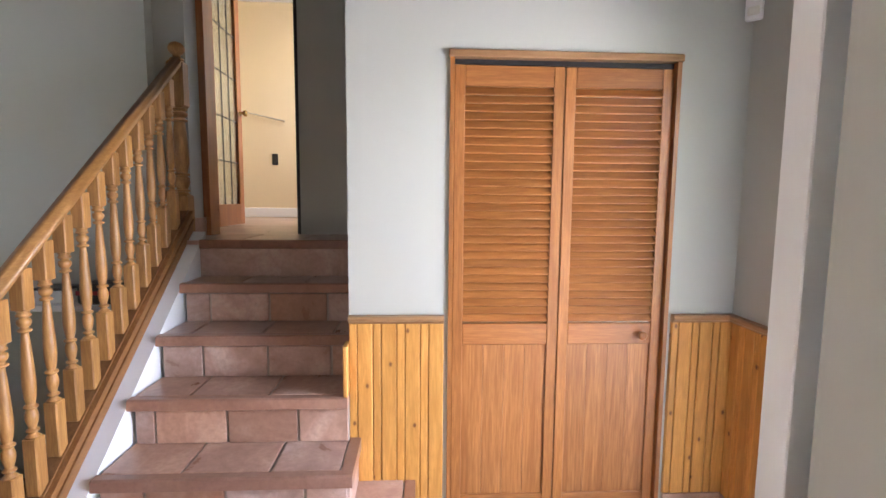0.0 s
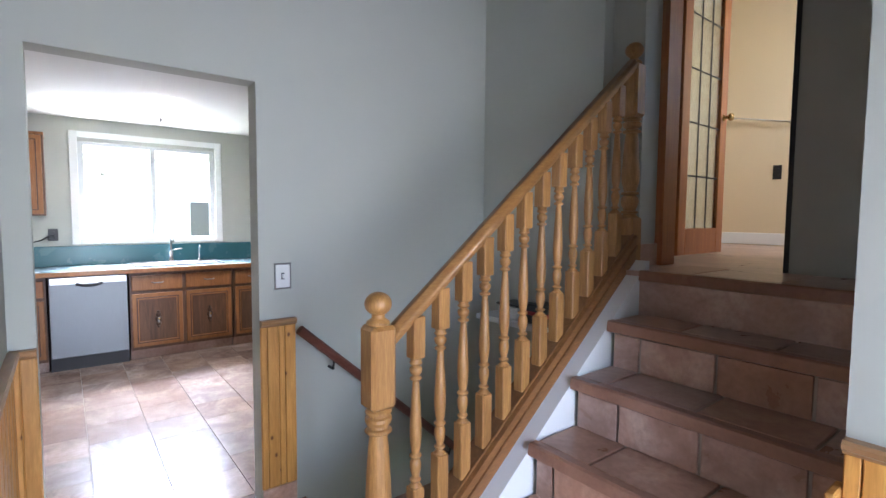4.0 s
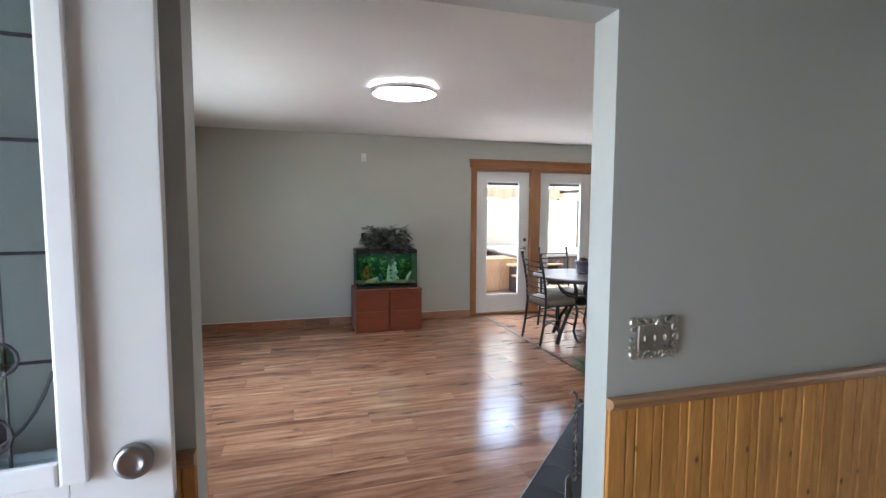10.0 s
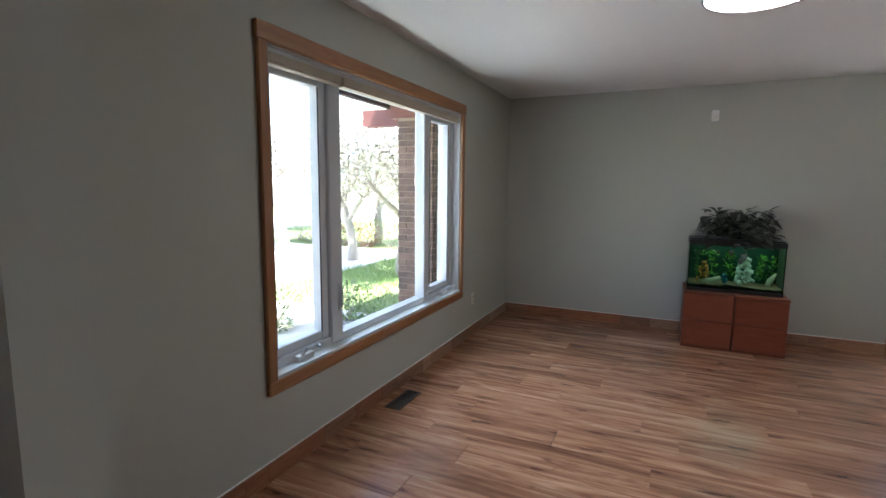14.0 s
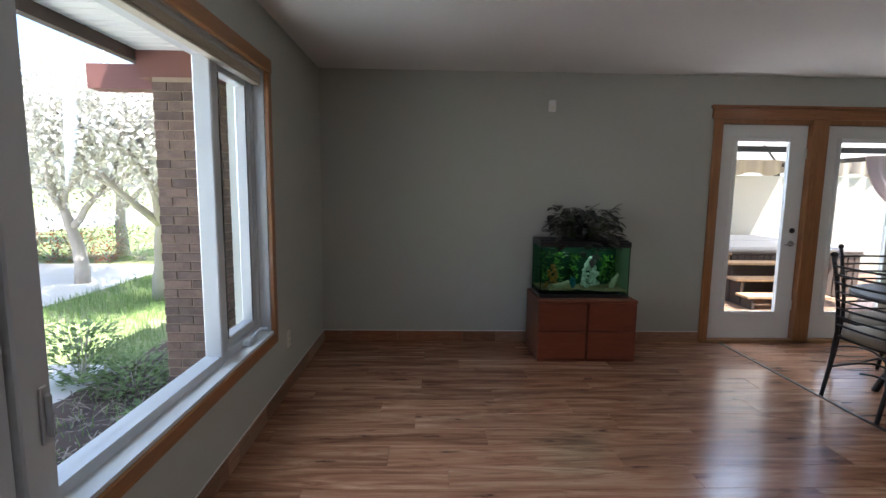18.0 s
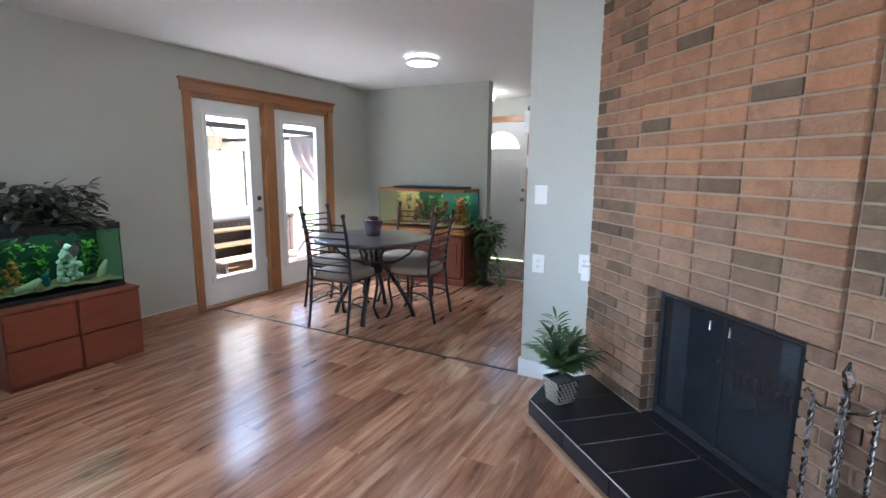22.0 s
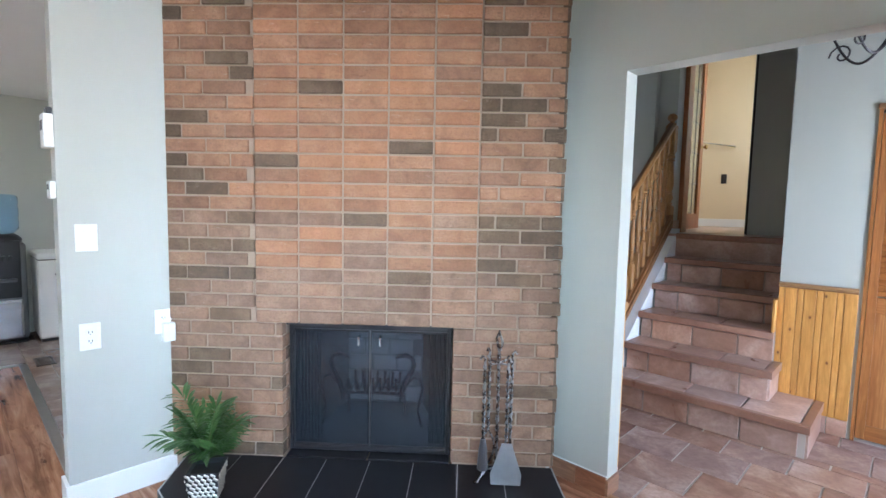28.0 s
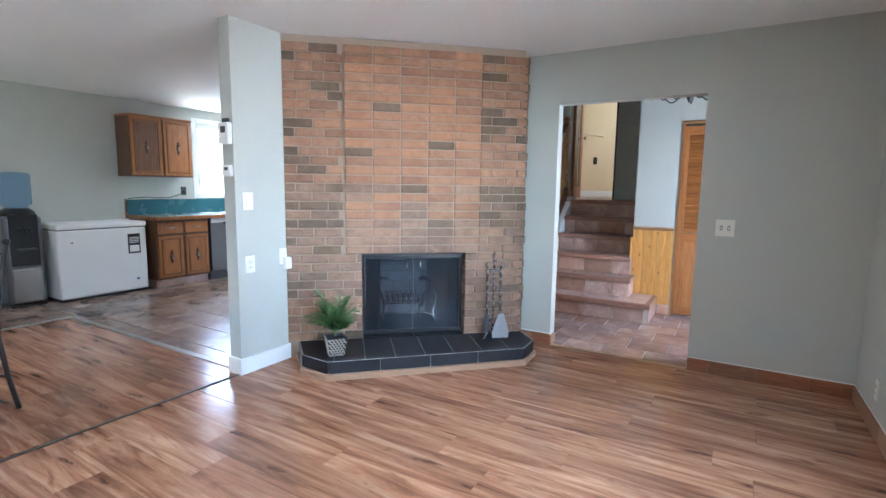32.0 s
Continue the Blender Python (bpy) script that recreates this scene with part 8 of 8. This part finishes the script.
def deck():
    zd = -0.18
    d = structure("deck", boxes((-7.5, 2.2, -10.5, -4.62, -0.4, zd - 0.03)), TUBSIDE, label="weathered timber deck")
    for k in range(66):
        piece("plank", (0.138, 5.86, 0.03), DECKW, d, pose(-7.42 + 0.145 * k, -7.56, zd - 0.015), 0.003)
    cover_m = paint("pale_vinyl_cover", (0.5, 0.5, 0.5), 0.6, 0.05, 0.1)
    t = thing("hot_tub", pose(-4.25, -8.15, zd), "hot tub with dark slatted sides and a pale cover", "hot tub")
    part("side_panel", boxes((-1.0, 1.0, -0.98, 0.98, 0, 0.64)), TUBSIDE, t)
    for k in range(20):
        part("slat", rbox(-0.99 + k * 0.1, -0.905 + k * 0.1, 0.98, 0.996, 0.02, 0.63, bevel=0.004), TUBPANEL, t)
        part("slat", rbox(1.0, 1.016, -0.97 + k * 0.097, -0.89 + k * 0.097, 0.02, 0.63, bevel=0.004), TUBPANEL, t)
    part("rim", rbox(-1.04, 1.04, -1.02, 1.02, 0.64, 0.68, bevel=0.02), TUBPANEL, t)
    part("cover", rbox(-1.04, 1.04, -1.03, 0.0, 0.68, 0.77, bevel=0.03), cover_m, t)
    part("cover", rbox(-1.04, 1.04, 0.01, 1.03, 0.68, 0.76, bevel=0.03), cover_m, t)
    s = thing("tub_steps", pose(-3.55, -6.30, zd), "dark steps with three pale wooden treads", "steps")
    for k in range(3):
        part("tread", rbox(-0.58, 0.58, -0.27 - 0.26 * k, -0.26 * k, 0.155 + 0.19 * k, 0.19 + 0.19 * k, bevel=0.006), FENCEW, s, "pale wooden tread")
    for x in (-0.5, 0.46):
        side = bmesh.new()
        for k in range(3):
            join(side, boxes((x, x + 0.04, -0.26 - 0.26 * k, -0.02 - 0.26 * k, 0.0, 0.155 + 0.19 * k)))
        part("stringer", side, TUBSIDE, s)
    part("back_board", boxes((-0.5, 0.5, -0.80, -0.78, 0.0, 0.5)), TUBSIDE, s)
    b = thing("deck_cabinet", pose(-2.86, -7.45, zd), "pale orange wooden two-door cabinet on the deck", "cabinet")
    part("body", boxes((-0.36, 0.36, -0.3, 0.3, 0.04, 0.64), (-0.34, 0.34, -0.28, 0.28, 0.0, 0.04)), FENCEW, b)
    part("top", rbox(-0.38, 0.38, -0.32, 0.33, 0.64, 0.67, bevel=0.006), FENCEW, b)
    for a, c in ((-0.355, -0.004), (0.004, 0.355)):
        leaf = part("door", rbox(a, c, 0.3, 0.318, 0.05, 0.63, bevel=0.003), FENCEW, b)
        x = c - 0.05 if a < 0 else a + 0.05
        part("handle", tube([(x, 0.318, 0.52), (x, 0.345, 0.52), (x, 0.345, 0.42), (x, 0.318, 0.42)], 0.006, 6), PEWTER, leaf)
    # privacy screen and its valance behind the tub
    cloth = paint("cream_screen_cloth", (0.5, 0.475, 0.4), 0.9, 0.05, 0.2)
    sc = thing("privacy_screen", pose(-4.3, -9.35, zd), "cream cloth privacy screen behind the hot tub", "screen")
    part("panel", rbox(-3.4, 1.7, -0.02, 0.02, 0.05, 1.90, bevel=0.004), cloth, sc)
    for x in (-3.45, -1.7, 0.0, 1.73):
        part("post", boxes((x - 0.025, x + 0.025, -0.03, 0.03, 0.0, 2.2)), GAZEBO_M, sc)
    val = bmesh.new()
    n = 60
    hi = [val.verts.new((-3.4 + 5.1 * i / n, 0.05 + 0.05 * math.sin(i * 1.6), 2.2)) for i in range(n + 1)]
    lo = [val.verts.new((-3.4 + 5.1 * i / n, 0.05 + 0.06 * math.sin(i * 1.6 + 0.3), 1.93 + 0.03 * math.sin(i * 0.8))) for i in range(n + 1)]
    for i in range(n):
        val.faces.new((lo[i], lo[i + 1], hi[i + 1], hi[i]))
    part("valance", val, paint("tan_valance_cloth", (0.4, 0.34, 0.26), 0.9, 0.1, 0.3), sc, "tan gathered valance", True)
    g = thing("gazebo", pose(-3.6, -7.8, zd), "dark metal gazebo frame with tied mauve curtains", "gazebo")
    for x in (-1.9, 1.9):
        for y in (-1.7, 1.7):
            part("post", boxes((x - 0.04, x + 0.04, y - 0.04, y + 0.04, 0, 2.1)), GAZEBO_M, g)
    for q in ((-1.95, 1.95, 1.67, 1.73), (-1.95, 1.95, -1.73, -1.67), (-1.93, -1.87, -1.67, 1.67), (1.87, 1.93, -1.67, 1.67)):
        part("beam", boxes((*q, 2.08, 2.15)), GAZEBO_M, g)
    for x, y in ((-1.9, 1.7), (1.9, 1.7), (-1.9, -1.7), (1.9, -1.7)):
        part("rafter", tube([(x, y, 2.13), (x * 0.5, y * 0.5, 2.5), (0, 0, 2.8)], 0.02, 6), GAZEBO_M, g)

    roof = bmesh.new()
    top = roof.verts.new((0, 0, 2.83))
    eave = [roof.verts.new((x, y, 2.16)) for x, y in ((-1.98, -1.78), (1.98, -1.78), (1.98, 1.78), (-1.98, 1.78))]
    for i in range(4):
        roof.faces.new((eave[i], eave[(i + 1) % 4], top))
    part("canopy", roof, CANOPY, g, "pale cloth canopy")

    def curtain(x0, x1, y, pinch, mat, label):
        cm = bmesh.new()
        n, m = 30, 14
        rows = []
        for j in range(m + 1):
            z = 2.06 - j * (2.0 / m)
            f = 1 - (1 - pinch) * math.exp(-((z - 0.95) / 0.55) ** 2)
            rows.append([cm.verts.new((x0 + (x1 - x0) * f * i / n, y + 0.05 * math.sin(i * 1.3) * (0.5 + 0.5 * f), z)) for i in range(n + 1)])
        for j in range(m):
            for i in range(n):
                cm.faces.new((rows[j][i], rows[j][i + 1], rows[j + 1][i + 1], rows[j + 1][i]))
        part("curtain", cm, mat, g, label, True)

    curtain(-1.88, -0.6, 1.62, 0.3, CURTAIN, "mauve tied-back curtain")
    curtain(1.88, 1.2, -1.62, 0.5, cloth, "cream hanging curtain")
    c = thing("furniture_cover", pose(-2.75, -8.75, zd), "grey fabric cover over rolled garden furniture", "cover")
    prof = [(0.34, 0.0), (0.4, 0.3), (0.42, 0.7), (0.4, 1.1), (0.3, 1.4), (0.16, 1.52), (0.002, 1.55)]
    part("cloth", lathe(prof, 24), paint("slate_grey_cloth", (0.3, 0.31, 0.33), 0.9, 0.1, 0.4), c, smooth=True)
    part("strap", tube([(0.425 * math.cos(k * math.pi / 12), 0.425 * math.sin(k * math.pi / 12), 0.75) for k in range(24)], 0.012, 6, closed=True), GAZEBO_M, c)
    f = thing("garden_fence", pose(-2.4, -10.4, -0.4), "cedar board fence behind the deck", "fence")
    for k in range(62):
        piece("board", (0.138, 0.02, 1.9), FENCEW, f, pose(-6.8 + 0.145 * k, -10.4 + 0.01 * (k % 2), 0.55), 0.003)
    part("rail", boxes((-4.5, 4.6, -0.06, -0.02, 0.5, 0.6), (-4.5, 4.6, -0.06, -0.02, 1.5, 1.6)), FENCEW, f)


def canopy_cloth():
    n = Nodes("pale_canopy_cloth", 0.9, 0, 0.2)
    n.color((0.7, 0.68, 0.62))
    t = n.node("BsdfTranslucent", Color=(0.7, 0.68, 0.62))
    m = n.t.nodes.new("ShaderNodeMixShader")
    m.inputs[0].default_value = 0.4
    n.t.links.new(n.b.outputs[0], m.inputs[1])
    n.t.links.new(t.outputs[0], m.inputs[2])
    n.t.links.new(m.outputs[0], n.t.nodes["Material Output"].inputs[0])
    return n.mat


CANOPY = canopy_cloth()
GAZEBO_M = paint("dark_gazebo_metal", (0.05, 0.045, 0.04), 0.5, 0.1, 0.05)
TUBPANEL = paint("brown_tub_slat", (0.13, 0.1, 0.085), 0.6, 0.15, 0.2)
deck()

# ---------------------------------------------------------------- floor pieces
def lay(host, name, mat, regions, along, w, length, joint, offset, seed, z=0.0, thick=0.012):
    """Rows of planks or tiles along x or y, cut to rectangular regions."""
    rnd = random.Random(seed)
    for x0, x1, y0, y1 in regions:
        a0, a1, b0, b1 = (x0, x1, y0, y1) if along == "x" else (y0, y1, x0, x1)
        row, b = 0, b0 - (b0 % w)
        while b < b1:
            start = a0 - (a0 % length) - (offset(row, rnd) % length) - length
            a = start
            while a < a1:
                p, q, r, s = max(a, a0), min(a + length, a1), max(b, b0), min(b + w, b1)
                if q - p > 0.03 and s - r > 0.012:
                    sx, sy = (q - p - joint, s - r - joint)
                    c = ((p + q) / 2, (r + s) / 2)
                    if along == "x":
                        piece(name, (round(sx, 2), round(sy, 2) if s - r < w - 0.001 else sy, thick), mat, host, pose(c[0], c[1], z - thick / 2), 0.0012)
                    else:
                        piece(name, (sy, round(sx, 2), thick), mat, host, pose(c[0], c[1], z - thick / 2), 0.0012)
                a += length
            b += w
            row += 1


lay(floor, "plank", LAMINATE, [(-1.41, XW, YF, YL)], "x", 0.193, 1.21, 0.0009, lambda r, n: r * 0.43 + n.random() * 0.3, 1)
lay(floor, "plank", LAMINATE, [(-4.05, -1.41, YF, -1.16)], "x", 0.193, 1.21, 0.0009, lambda r, n: r * 0.37 + n.random() * 0.3, 2)
lay(floor_foyer, "tile", FTILE, [(XK, XW, YL + 0.03, 1.755), (-0.50, XW, 1.755, YC)], "x", 0.305, 0.32, 0.007, lambda r, n: 0.16 * (r % 2), 3)
lay(floor_kitchen, "tile", KTILE, [(-5.35, -1.50, -1.135, 3.2), (-5.35, -4.06, YF, -1.135), (-1.50, XK, 0.82, 1.63)], "x", 0.33, 0.33, 0.005, lambda r, n: 0.165 * (r % 2), 4)
